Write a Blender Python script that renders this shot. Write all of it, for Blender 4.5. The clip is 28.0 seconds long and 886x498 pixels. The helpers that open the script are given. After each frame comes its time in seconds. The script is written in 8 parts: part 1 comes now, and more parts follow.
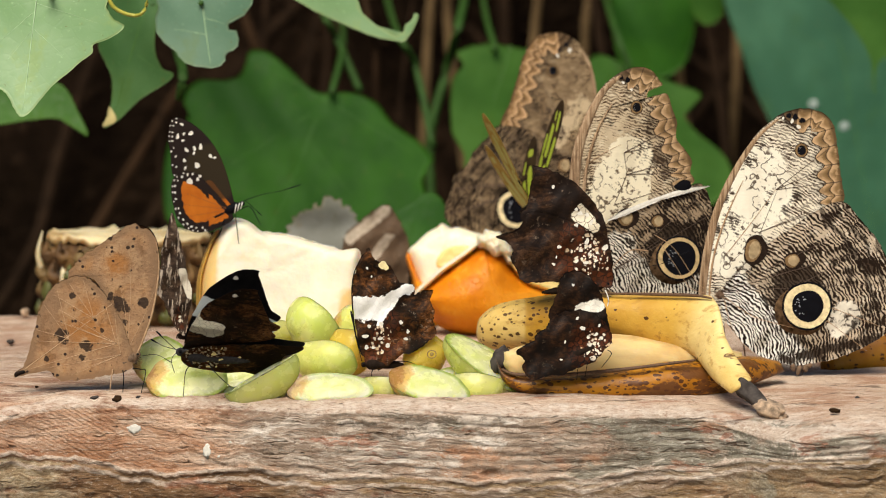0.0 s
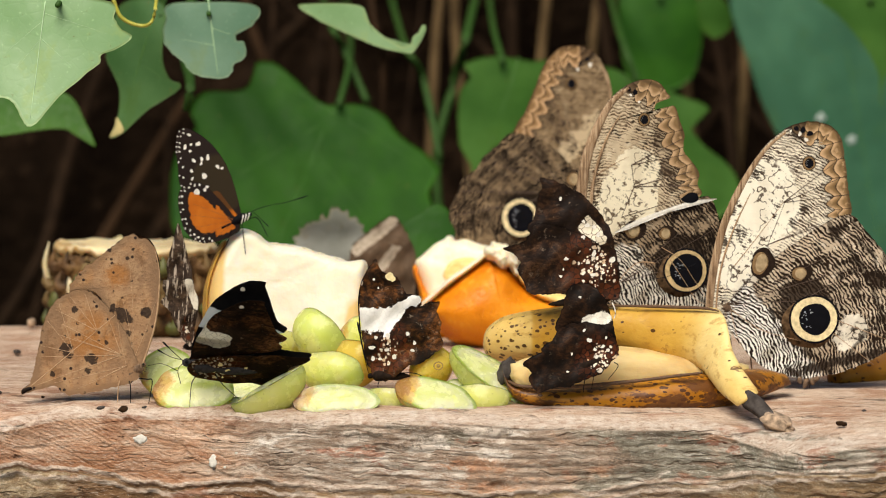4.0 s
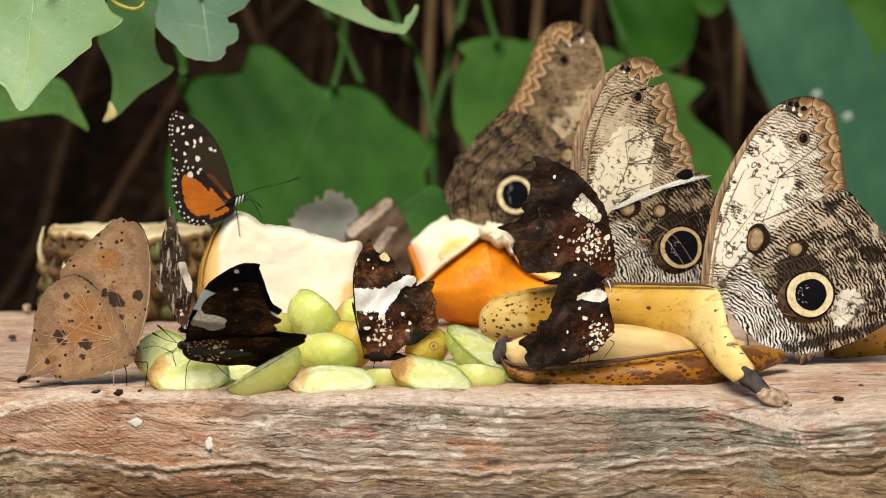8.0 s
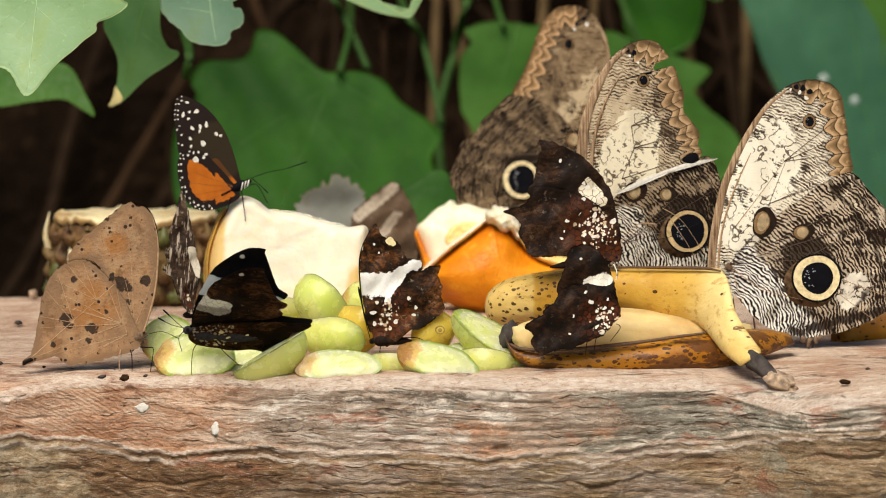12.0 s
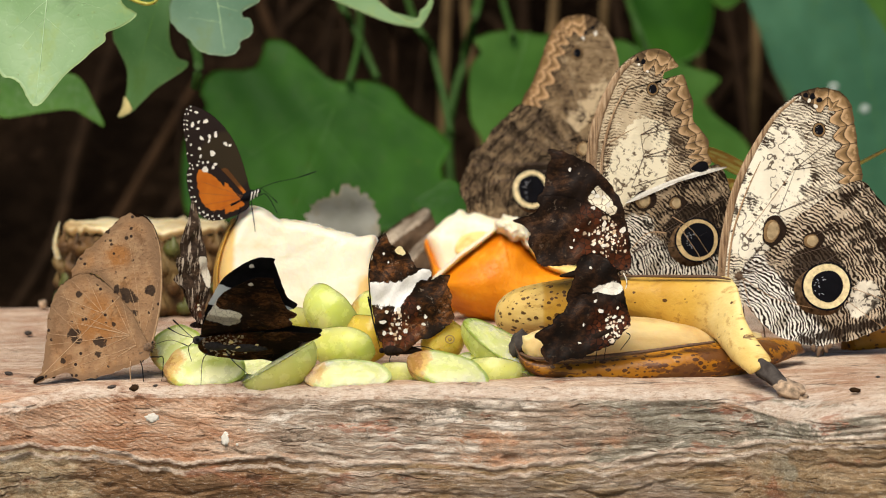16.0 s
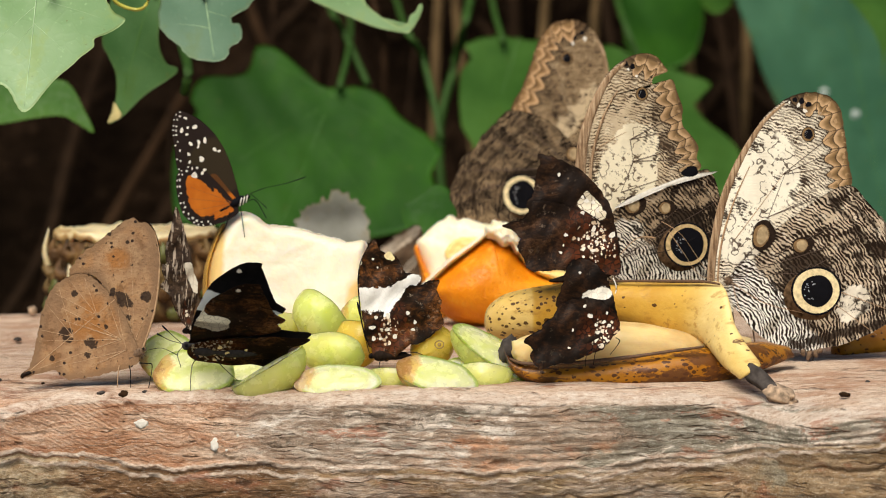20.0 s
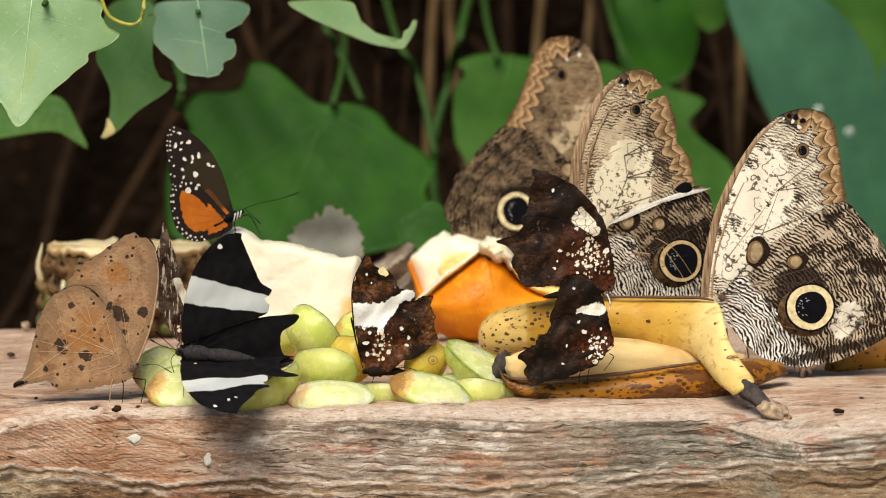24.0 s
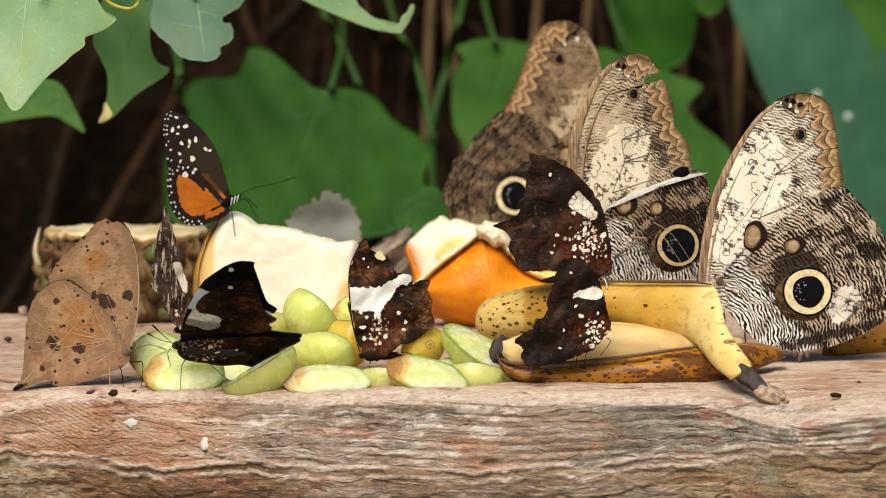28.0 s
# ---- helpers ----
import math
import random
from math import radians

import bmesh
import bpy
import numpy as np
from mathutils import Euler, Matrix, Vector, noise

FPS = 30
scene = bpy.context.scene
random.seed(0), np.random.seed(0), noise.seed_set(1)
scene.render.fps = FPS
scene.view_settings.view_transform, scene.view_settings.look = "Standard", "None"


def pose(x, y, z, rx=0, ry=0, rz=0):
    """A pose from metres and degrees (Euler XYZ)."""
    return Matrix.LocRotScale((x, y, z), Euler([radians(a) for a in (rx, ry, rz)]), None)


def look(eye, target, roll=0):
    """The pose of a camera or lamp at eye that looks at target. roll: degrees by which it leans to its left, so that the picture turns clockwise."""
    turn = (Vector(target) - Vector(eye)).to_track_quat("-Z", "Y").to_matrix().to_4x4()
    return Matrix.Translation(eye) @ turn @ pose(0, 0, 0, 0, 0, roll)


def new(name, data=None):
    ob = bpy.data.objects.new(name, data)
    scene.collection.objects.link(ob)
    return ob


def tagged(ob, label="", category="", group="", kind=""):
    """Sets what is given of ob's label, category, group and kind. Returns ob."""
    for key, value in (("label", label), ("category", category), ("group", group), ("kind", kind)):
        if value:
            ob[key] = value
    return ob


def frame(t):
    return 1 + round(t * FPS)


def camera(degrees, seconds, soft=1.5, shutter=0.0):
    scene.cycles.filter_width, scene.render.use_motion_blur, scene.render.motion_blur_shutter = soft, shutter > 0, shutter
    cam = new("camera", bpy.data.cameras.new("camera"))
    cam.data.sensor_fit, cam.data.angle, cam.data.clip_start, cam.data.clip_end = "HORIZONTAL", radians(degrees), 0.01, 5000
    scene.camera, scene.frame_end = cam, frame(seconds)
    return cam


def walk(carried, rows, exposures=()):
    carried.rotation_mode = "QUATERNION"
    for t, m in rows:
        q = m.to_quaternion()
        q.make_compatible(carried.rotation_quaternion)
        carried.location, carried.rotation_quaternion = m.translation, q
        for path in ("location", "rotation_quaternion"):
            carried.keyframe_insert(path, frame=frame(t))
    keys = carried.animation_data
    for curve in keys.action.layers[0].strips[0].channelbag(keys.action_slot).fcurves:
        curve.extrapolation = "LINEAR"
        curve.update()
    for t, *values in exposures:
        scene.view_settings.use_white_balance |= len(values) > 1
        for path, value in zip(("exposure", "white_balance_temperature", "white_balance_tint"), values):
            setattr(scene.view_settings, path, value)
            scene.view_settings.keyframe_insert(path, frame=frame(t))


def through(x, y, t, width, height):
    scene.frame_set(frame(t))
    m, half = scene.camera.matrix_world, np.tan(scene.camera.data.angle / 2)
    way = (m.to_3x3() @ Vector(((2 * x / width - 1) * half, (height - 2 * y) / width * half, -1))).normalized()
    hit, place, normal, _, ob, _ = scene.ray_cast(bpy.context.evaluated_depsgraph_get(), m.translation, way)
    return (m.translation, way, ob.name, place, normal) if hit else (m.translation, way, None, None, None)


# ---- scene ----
import functools
from itertools import pairwise
MM = 0.001
cam = camera(12.8, 28.0, soft=1.0, shutter=0.5)
cam.data.dof.use_dof = True
cam.data.dof.focus_distance = 1.222
cam.data.dof.aperture_fstop = 19.0
PATH = [
    (0, pose(-0.0022, -1.2030, 0.1579, 84.648, -0.477, -0.078)),
    (0.5, pose(-0.0022, -1.2027, 0.1580, 84.626, -0.561, 0.013)),
    (1, pose(-0.0020, -1.2027, 0.1581, 84.644, -0.691, 0.016)),
    (1.5, pose(-0.0019, -1.2026, 0.1579, 84.681, -0.800, -0.026)),
    (2, pose(-0.0020, -1.2024, 0.1575, 84.712, -0.835, -0.092)),
    (2.5, pose(-0.0024, -1.2023, 0.1574, 84.717, -0.817, -0.163)),
    (3, pose(-0.0025, -1.2024, 0.1575, 84.830, -0.880, -0.151)),
    (3.5, pose(-0.0027, -1.2026, 0.1574, 84.888, -0.742, -0.079)),
    (4, pose(-0.0024, -1.2024, 0.1572, 84.844, -0.687, 0.033)),
    (4.5, pose(-0.0022, -1.2022, 0.1571, 84.782, -0.700, 0.151)),
    (6.5, pose(-0.0014, -1.2011, 0.1564, 84.667, -0.355, 0.071)),
    (7, pose(-0.0013, -1.2008, 0.1561, 84.640, -0.231, -0.014)),
    (7.5, pose(-0.0010, -1.2005, 0.1558, 84.586, -0.142, -0.051)),
    (8, pose(-0.0000, -1.2000, 0.1550, 84.640, -0.000, 0.000)),
    (8.5, pose(-0.0008, -1.2004, 0.1556, 84.662, -0.017, 0.050)),
    (9, pose(-0.0005, -1.2001, 0.1555, 84.651, 0.000, 0.106)),
    (9.5, pose(-0.0004, -1.1999, 0.1552, 84.641, 0.060, 0.127)),
    (10, pose(0.0001, -1.1995, 0.1547, 84.598, 0.133, 0.064)),
    (10.5, pose(0.0002, -1.1989, 0.1547, 84.533, 0.162, 0.071)),
    (11, pose(0.0001, -1.1986, 0.1546, 84.505, 0.144, 0.123)),
    (11.5, pose(0.0005, -1.1986, 0.1542, 84.485, 0.114, 0.102)),
    (12, pose(0.0009, -1.1987, 0.1544, 84.434, 0.158, 0.113)),
    (12.5, pose(0.0003, -1.1989, 0.1547, 84.581, 0.177, 0.158)),
    (14.5, pose(0.0010, -1.1986, 0.1541, 84.576, 0.195, 0.030)),
    (15, pose(0.0008, -1.1984, 0.1541, 84.598, 0.213, 0.159)),
    (15.5, pose(0.0011, -1.1981, 0.1537, 84.603, 0.267, 0.200)),
    (16, pose(0.0014, -1.1981, 0.1538, 84.594, 0.318, 0.261)),
    (16.5, pose(0.0018, -1.1984, 0.1539, 84.599, 0.377, 0.308)),
    (17, pose(0.0021, -1.1983, 0.1537, 84.598, 0.401, 0.295)),
    (17.5, pose(0.0021, -1.1981, 0.1536, 84.603, 0.517, 0.257)),
    (18, pose(0.0022, -1.1979, 0.1536, 84.545, 0.438, 0.273)),
    (18.5, pose(0.0023, -1.1980, 0.1537, 84.581, 0.287, 0.282)),
    (19, pose(0.0028, -1.1982, 0.1534, 84.598, 0.310, 0.245)),
    (19.5, pose(0.0028, -1.1978, 0.1532, 84.645, 0.397, 0.222)),
    (20, pose(0.0029, -1.1974, 0.1532, 84.694, 0.420, 0.166)),
    (20.5, pose(0.0029, -1.1970, 0.1528, 84.713, 0.375, 0.140)),
    (22.5, pose(0.0029, -1.1964, 0.1523, 84.836, 0.293, 0.121)),
    (23, pose(0.0029, -1.1966, 0.1519, 84.903, 0.381, 0.072)),
    (23.5, pose(0.0026, -1.1967, 0.1520, 84.958, 0.335, 0.081)),
    (24, pose(0.0025, -1.1967, 0.1521, 84.968, 0.297, 0.070)),
    (24.5, pose(0.0029, -1.1966, 0.1521, 84.906, 0.191, 0.107)),
    (25, pose(0.0030, -1.1964, 0.1521, 84.859, 0.238, 0.122)),
    (25.5, pose(0.0031, -1.1963, 0.1520, 84.823, 0.243, 0.099)),
    (26, pose(0.0029, -1.1963, 0.1519, 84.872, 0.312, 0.066)),
    (26.5, pose(0.0032, -1.1963, 0.1518, 84.874, 0.253, 0.028)),
    (27, pose(0.0032, -1.1962, 0.1518, 84.831, 0.239, 0.057)),
    (27.5, pose(0.0036, -1.1959, 0.1515, 84.786, 0.277, 0.107)),
    (28, pose(0.0038, -1.1956, 0.1511, 84.781, 0.293, 0.088)),
]

walk(cam, PATH)

# ---- world, sun, exposure ----
SUN_HEIGHT, SUN_TURN = 55.0, 198.0
world = bpy.data.worlds.new("sky")
scene.world = world
world.use_nodes = True
wn = world.node_tree
sky = wn.nodes.new("ShaderNodeTexSky")
sky.sky_type = "NISHITA"
sky.sun_disc = False
sky.sun_elevation = radians(SUN_HEIGHT)
sky.sun_rotation = radians(SUN_TURN)
wn.links.new(sky.outputs[0], wn.nodes["Background"].inputs[0])
wn.nodes["Background"].inputs[1].default_value = 0.065
sun = new("sun", bpy.data.lights.new("sun", "SUN"))
sun.data.energy = 4.9
sun.data.angle = radians(42)
sun.data.color = (1.0, 0.91, 0.77)
s_az, s_el = radians(SUN_TURN), radians(SUN_HEIGHT)
sun.matrix_world = look((math.sin(s_az) * math.cos(s_el) * 5, math.cos(s_az) * math.cos(s_el) * 5, math.sin(s_el) * 5), (0, 0, 0))
scene.view_settings.exposure = 0.02


# ---- materials ----
class Tree:
    """Shorter calls for shader nodes."""

    def __init__(self, name):
        self.m = bpy.data.materials.new(name)
        self.m.use_nodes = True
        self.t = self.m.node_tree
        self.bsdf = self.t.nodes["Principled BSDF"]
        self.tc = self.t.nodes.new("ShaderNodeTexCoord")
        self.obj = self.tc.outputs["Object"]

    def put(self, socket, value):
        if isinstance(value, bpy.types.NodeSocket):
            self.t.links.new(value, socket)
        elif isinstance(value, (tuple, list)) and len(value) == 3 and socket.type == "RGBA":
            socket.default_value = (*value, 1)
        else:
            socket.default_value = value

    def node(self, kind, out=0, **ins):
        n = self.t.nodes.new(kind)
        for k, v in ins.items():
            self.put(n.inputs[k.replace("_", " ")], v)
        return n.outputs[out]

    def noise(self, scale, detail=4, rough=0.55, vec=None, dist=0.0, out=0):
        return self.node("ShaderNodeTexNoise", out, Vector=vec or self.obj, Scale=scale, Detail=detail, Roughness=rough, Distortion=dist)

    def voronoi(self, scale, vec=None, out=0, feature="F1", rnd=1.0, plane=False):
        n = self.t.nodes.new("ShaderNodeTexVoronoi")
        if plane:
            n.voronoi_dimensions = "2D"
        n.feature = feature
        self.put(n.inputs["Vector"], vec or self.obj)
        self.put(n.inputs["Scale"], scale)
        self.put(n.inputs["Randomness"], rnd)
        return n.outputs[out]

    def wave(self, scale, dist, detail=2, dscale=1.0, vec=None, axis="X"):
        n = self.t.nodes.new("ShaderNodeTexWave")
        n.bands_direction = axis
        self.put(n.inputs["Vector"], vec or self.obj)
        for k, v in (("Scale", scale), ("Distortion", dist), ("Detail", detail), ("Detail Scale", dscale)):
            n.inputs[k].default_value = v
        return n.outputs[1]

    def calc(self, op, a, b=0.0, c=0.0):
        n = self.t.nodes.new("ShaderNodeMath")
        n.operation = op
        for i, v in enumerate((a, b, c)):
            self.put(n.inputs[i], v)
        return n.outputs[0]

    def step(self, x, lo, hi, a=0.0, b=1.0):
        n = self.t.nodes.new("ShaderNodeMapRange")
        n.interpolation_type = "SMOOTHSTEP"
        for i, v in enumerate((x, lo, hi, a, b)):
            self.put(n.inputs[i], v)
        return n.outputs[0]

    def mix(self, fac, a, b, mode="MIX"):
        n = self.t.nodes.new("ShaderNodeMix")
        n.data_type, n.blend_type = "RGBA", mode
        self.put(n.inputs[0], fac)
        self.put(n.inputs[6], a)
        self.put(n.inputs[7], b)
        return n.outputs[2]

    def ramp(self, fac, *stops):
        n = self.t.nodes.new("ShaderNodeValToRGB")
        e = n.color_ramp.elements
        while len(e) < len(stops):
            e.new(0.5)
        for el, (p, c) in zip(e, stops):
            el.position, el.color = p, (*c, 1)
        self.put(n.inputs[0], fac)
        return n.outputs[0]

    def mapped(self, scale=(1, 1, 1), rot=(0, 0, 0), vec=None):
        n = self.t.nodes.new("ShaderNodeMapping")
        self.put(n.inputs[0], vec or self.obj)
        n.inputs["Scale"].default_value = scale
        n.inputs["Rotation"].default_value = [radians(a) for a in rot]
        return n.outputs[0]

    def flat(self, sx=1.0, sz=1.0, turn=0.0):
        """The wing's own plane as a flat map: x and z of the blade."""
        a = self.t.nodes.new("ShaderNodeSeparateXYZ")
        self.put(a.inputs[0], self.obj)
        c = self.t.nodes.new("ShaderNodeCombineXYZ")
        self.put(c.inputs[0], a.outputs[0])
        self.put(c.inputs[1], a.outputs[2])
        return self.mapped((sx, sz, 1), (0, 0, turn), c.outputs[0])

    def rings(self, period, dist=3.0, detail=2, dscale=1.0, vec=None):
        """Ripples at an even distance round the blade's root."""
        n = self.t.nodes.new("ShaderNodeTexWave")
        n.wave_type, n.rings_direction = "RINGS", "SPHERICAL"
        self.put(n.inputs["Vector"], vec or self.obj)
        for k, v in (("Scale", 0.314 / period), ("Distortion", dist), ("Detail", detail), ("Detail Scale", dscale)):
            n.inputs[k].default_value = v
        return n.outputs[1]

    def zones(self, name="zones"):
        n = self.t.nodes.new("ShaderNodeAttribute")
        n.attribute_name = name
        s = self.t.nodes.new("ShaderNodeSeparateColor")
        self.put(s.inputs[0], n.outputs[0])
        self.fourth = n.outputs["Alpha"]
        return s.outputs

    def chance(self):
        return self.t.nodes.new("ShaderNodeObjectInfo").outputs["Random"]

    def finish(self, color, rough=0.5, height=None, depth=0.0005, strength=0.6, spec=0.5, sss=0.0, sss_radius=(0.004, 0.004, 0.002), through=0.0, coat=0.0):
        b = self.bsdf.inputs
        self.put(b["Base Color"], color)
        self.put(b["Roughness"], rough)
        b["Specular IOR Level"].default_value = spec
        b["Coat Weight"].default_value = coat
        if sss:
            b["Subsurface Weight"].default_value = sss
            b["Subsurface Radius"].default_value = sss_radius
            b["Subsurface Scale"].default_value = 1.0
        if height is not None:
            n = self.t.nodes.new("ShaderNodeBump")
            n.inputs["Strength"].default_value = strength
            n.inputs["Distance"].default_value = depth
            self.put(n.inputs["Height"], height)
            self.put(b["Normal"], n.outputs[0])
        if through:
            tl = self.t.nodes.new("ShaderNodeBsdfTranslucent")
            self.put(tl.inputs[0], color)
            mx = self.t.nodes.new("ShaderNodeMixShader")
            mx.inputs[0].default_value = through
            self.t.links.new(self.bsdf.outputs[0], mx.inputs[1])
            self.t.links.new(tl.outputs[0], mx.inputs[2])
            self.t.links.new(mx.outputs[0], self.t.nodes["Material Output"].inputs[0])
        return self.m


def m_plain(name, color, rough=0.5, vary=0.25, scale=300, **kw):
    g = Tree(name)
    n = g.noise(scale, 5)
    dark = tuple(c * (1 - vary) for c in color)
    lite = tuple(min(1, c * (1 + vary)) for c in color)
    return g.finish(g.ramp(n, (0.3, dark), (0.7, lite)), rough, n, 0.0002, 0.3, **kw)


def m_wood():
    """Weathered wood: pinkish worn top and lip, the top also paled for light from above, grey-cream front with
    red-brown, green-grey and ochre patches. zones: under the ledge, layer, lip.
    """
    g = Tree("weathered_wood")
    za = g.zones()
    groove = g.fourth
    sep = g.t.nodes.new("ShaderNodeSeparateXYZ")
    g.put(sep.inputs[0], g.obj)
    x, z = sep.outputs[0], sep.outputs[2]
    warp = g.mix(0.006, g.obj, g.noise(70, 3, out=1), "ADD")
    grain = g.noise(1.0, 6, 0.66, g.mapped((45, 120, 210), vec=warp), 0.5)
    fibre = g.noise(1.0, 5, 0.6, g.mapped((110, 700, 1100), vec=warp), 0.3)
    patch = g.noise(21, 6, 0.65, g.mapped((1, 1, 1.8)))
    patch2 = g.noise(33, 6, 0.65, g.mapped((0.6, 1, 1.6)))
    fine = g.noise(900, 6, 0.72)
    grit = g.noise(260, 8, 0.76)
    face = g.ramp(grain, (0.30, (0.27, 0.18, 0.125)), (0.44, (0.42, 0.315, 0.235)), (0.55, (0.51, 0.395, 0.305)), (0.70, (0.76, 0.67, 0.57)))
    pink = g.ramp(grain, (0.30, (0.42, 0.185, 0.095)), (0.46, (0.67, 0.385, 0.235)), (0.68, (0.90, 0.70, 0.54)))
    green = g.ramp(grain, (0.30, (0.185, 0.17, 0.13)), (0.5, (0.30, 0.285, 0.225)), (0.72, (0.50, 0.48, 0.40)))
    col = g.mix(g.step(g.calc("ADD", patch, g.calc("MULTIPLY", g.calc("SUBTRACT", za[1], 0.5), 0.15)), 0.36, 0.46), pink, face)
    col = g.mix(g.step(g.calc("ADD", patch2, g.step(x, -0.03, 0.08, 0, 0.15)), 0.53, 0.63, 0, 0.9), col, green)
    col = g.mix(g.step(g.noise(52, 5, 0.65, g.mapped((0.5, 1, 1.8))), 0.55, 0.64, 0, 0.7), col, g.ramp(grain, (0.35, (0.52, 0.44, 0.36)), (0.65, (0.82, 0.76, 0.67))))
    spread = g.mix(0.012, g.mapped((0.42, 1, 1.25)), g.noise(160, 4, 0.7, out=1), "ADD")
    bleach = g.noise(34, 7, 0.72, g.mapped((0.42, 1, 1.5), vec=warp), 0.6)
    col = g.mix(g.step(bleach, 0.52, 0.56, 0, 0.9), col, g.ramp(grain, (0.34, (0.56, 0.45, 0.36)), (0.5, (0.82, 0.73, 0.63)), (0.66, (0.92, 0.87, 0.80))))
    col = g.mix(g.step(g.noise(41, 7, 0.72, spread), 0.555, 0.60, 0, 0.8), col, g.ramp(grain, (0.35, (0.13, 0.10, 0.075)), (0.6, (0.31, 0.26, 0.20))))
    col = g.mix(g.step(g.noise(58, 7, 0.74, g.mapped((0.5, 1, 1.7), (0, 4, 0))), 0.57, 0.61, 0, 0.75), col, g.ramp(grain, (0.35, (0.30, 0.10, 0.055)), (0.65, (0.58, 0.29, 0.19))))
    ochre = g.ramp(grain, (0.3, (0.23, 0.135, 0.062)), (0.5, (0.37, 0.25, 0.13)), (0.75, (0.55, 0.42, 0.26)))
    umber = g.ramp(grain, (0.3, (0.15, 0.08, 0.036)), (0.5, (0.27, 0.155, 0.075)), (0.75, (0.46, 0.30, 0.165)))
    sand = g.ramp(grit, (0.36, (0.36, 0.24, 0.13)), (0.5, (0.58, 0.45, 0.28)), (0.66, (0.78, 0.68, 0.50)))
    left = g.calc("ADD", g.step(x, -0.030, -0.095), g.calc("MULTIPLY", g.calc("SUBTRACT", patch, 0.5), 1.4))
    col = g.mix(g.step(left, 0.30, 0.70, 0, 0.9), col, pink)
    wander = g.calc("MULTIPLY", g.calc("SUBTRACT", patch2, 0.5), 0.09)
    xw = g.calc("ADD", x, wander)
    under = g.mix(g.step(xw, -0.118, -0.106), sand, umber)
    under = g.mix(g.step(xw, -0.060, -0.030), under, g.mix(g.step(patch2, 0.45, 0.58), ochre, face))
    under = g.mix(g.step(xw, 0.075, 0.110, 0, 0.85), under, ochre)
    col = g.mix(g.calc("MULTIPLY", za[0], g.step(patch, 0.30, 0.46, 0.55, 0.95)), col, under)
    rust = g.calc("MULTIPLY", g.step(z, -0.0125, -0.0185), g.calc("SUBTRACT", 1.0, za[0]))
    col = g.mix(g.calc("MULTIPLY", rust, g.step(xw, -0.060, -0.105, 0, 0.75)), col, (0.34, 0.155, 0.07))
    stain = g.noise(60, 4, 0.6, g.mapped((0.8, 1, 1)))
    col = g.mix(g.calc("MULTIPLY", g.step(x, 0.085, 0.105), g.step(stain, 0.56, 0.63, 0, 0.55)), col, (0.36, 0.42, 0.36))
    # worn pinkish top, its colour raised in place of stronger overhead light
    top = g.mix(g.step(patch2, 0.36, 0.58), (0.52, 0.315, 0.205), (0.76, 0.60, 0.465))
    top = g.mix(g.step(fibre, 0.45, 0.62, 0, 0.5), top, (0.44, 0.25, 0.155))
    top = g.mix(g.step(g.noise(85, 5, 0.65, g.mapped((0.6, 2, 1))), 0.54, 0.64, 0, 0.6), top, (0.84, 0.73, 0.61))
    top = g.mix(g.step(g.noise(1.0, 5, 0.65, g.mapped((18, 130, 100), vec=warp)), 0.42, 0.34, 0, 0.6), top, (0.17, 0.085, 0.045))
    lip = g.calc("ADD", za[2], g.calc("MULTIPLY", g.calc("SUBTRACT", patch2, 0.5), 0.7))
    istop = g.step(z, -0.0040, -0.0015)
    col = g.mix(istop, col, top)
    col = g.mix(g.step(lip, 0.45, 0.8, 0, 0.85), col, g.ramp(grit, (0.36, (0.50, 0.34, 0.25)), (0.5, (0.72, 0.59, 0.48)), (0.66, (0.86, 0.78, 0.69))))
    red = g.noise(75, 5, 0.65, g.mapped((0.6, 1, 1.6)))
    col = g.mix(g.step(red, 0.58, 0.68, 0, 0.65), col, (0.40, 0.16, 0.085))
    crust = g.calc("MULTIPLY", g.step(z, -0.0085, -0.004), g.calc("MULTIPLY", g.step(xw, -0.045, -0.075), g.step(z, 0.0008, -0.0008)))
    col = g.mix(g.calc("MULTIPLY", crust, g.step(g.noise(140, 6, 0.75, g.mapped((0.5, 1, 1.3))), 0.48, 0.60, 0, 0.75)), col, (0.30, 0.135, 0.075))
    line = g.noise(1.0, 5, 0.62, g.mapped((26, 26, 420), vec=warp), 1.0)
    col = g.mix(g.calc("MULTIPLY", g.step(line, 0.36, 0.31, 0, 0.20), g.step(grit, 0.40, 0.56)), col, (0.11, 0.065, 0.045))
    col = g.mix(g.step(fibre, 0.35, 0.28, 0, 0.28), col, (0.18, 0.095, 0.06))
    col = g.mix(g.step(fine, 0.36, 0.30, 0, 0.5), col, (0.12, 0.07, 0.05))
    hole = g.calc("MULTIPLY", g.step(g.noise(420, 3, 0.6, g.mapped((0.5, 1, 1.4))), 0.31, 0.27), g.step(x, 0.06, -0.04, 0.3, 1.0))
    col = g.mix(g.calc("MULTIPLY", hole, 0.85), col, (0.05, 0.028, 0.018))
    col = g.mix(g.step(grit, 0.62, 0.70, 0, 0.25), col, (0.80, 0.73, 0.64))
    col = g.mix(g.calc("MULTIPLY", groove, g.step(patch, 0.34, 0.5, 0.30, 0.70)), col, (0.15, 0.115, 0.085))
    micro = g.noise(1.0, 5, 0.75, g.mapped((330, 1700, 2300), vec=warp), 0.4)
    col = g.mix(1.0, col, g.ramp(micro, (0.36, (0.54, 0.46, 0.41)), (0.45, (0.94, 0.91, 0.89)), (0.60, (1.0, 1.0, 1.0))), "MULTIPLY")
    col = g.mix(g.step(micro, 0.55, 0.64, 0, 0.40), col, (0.90, 0.84, 0.75))
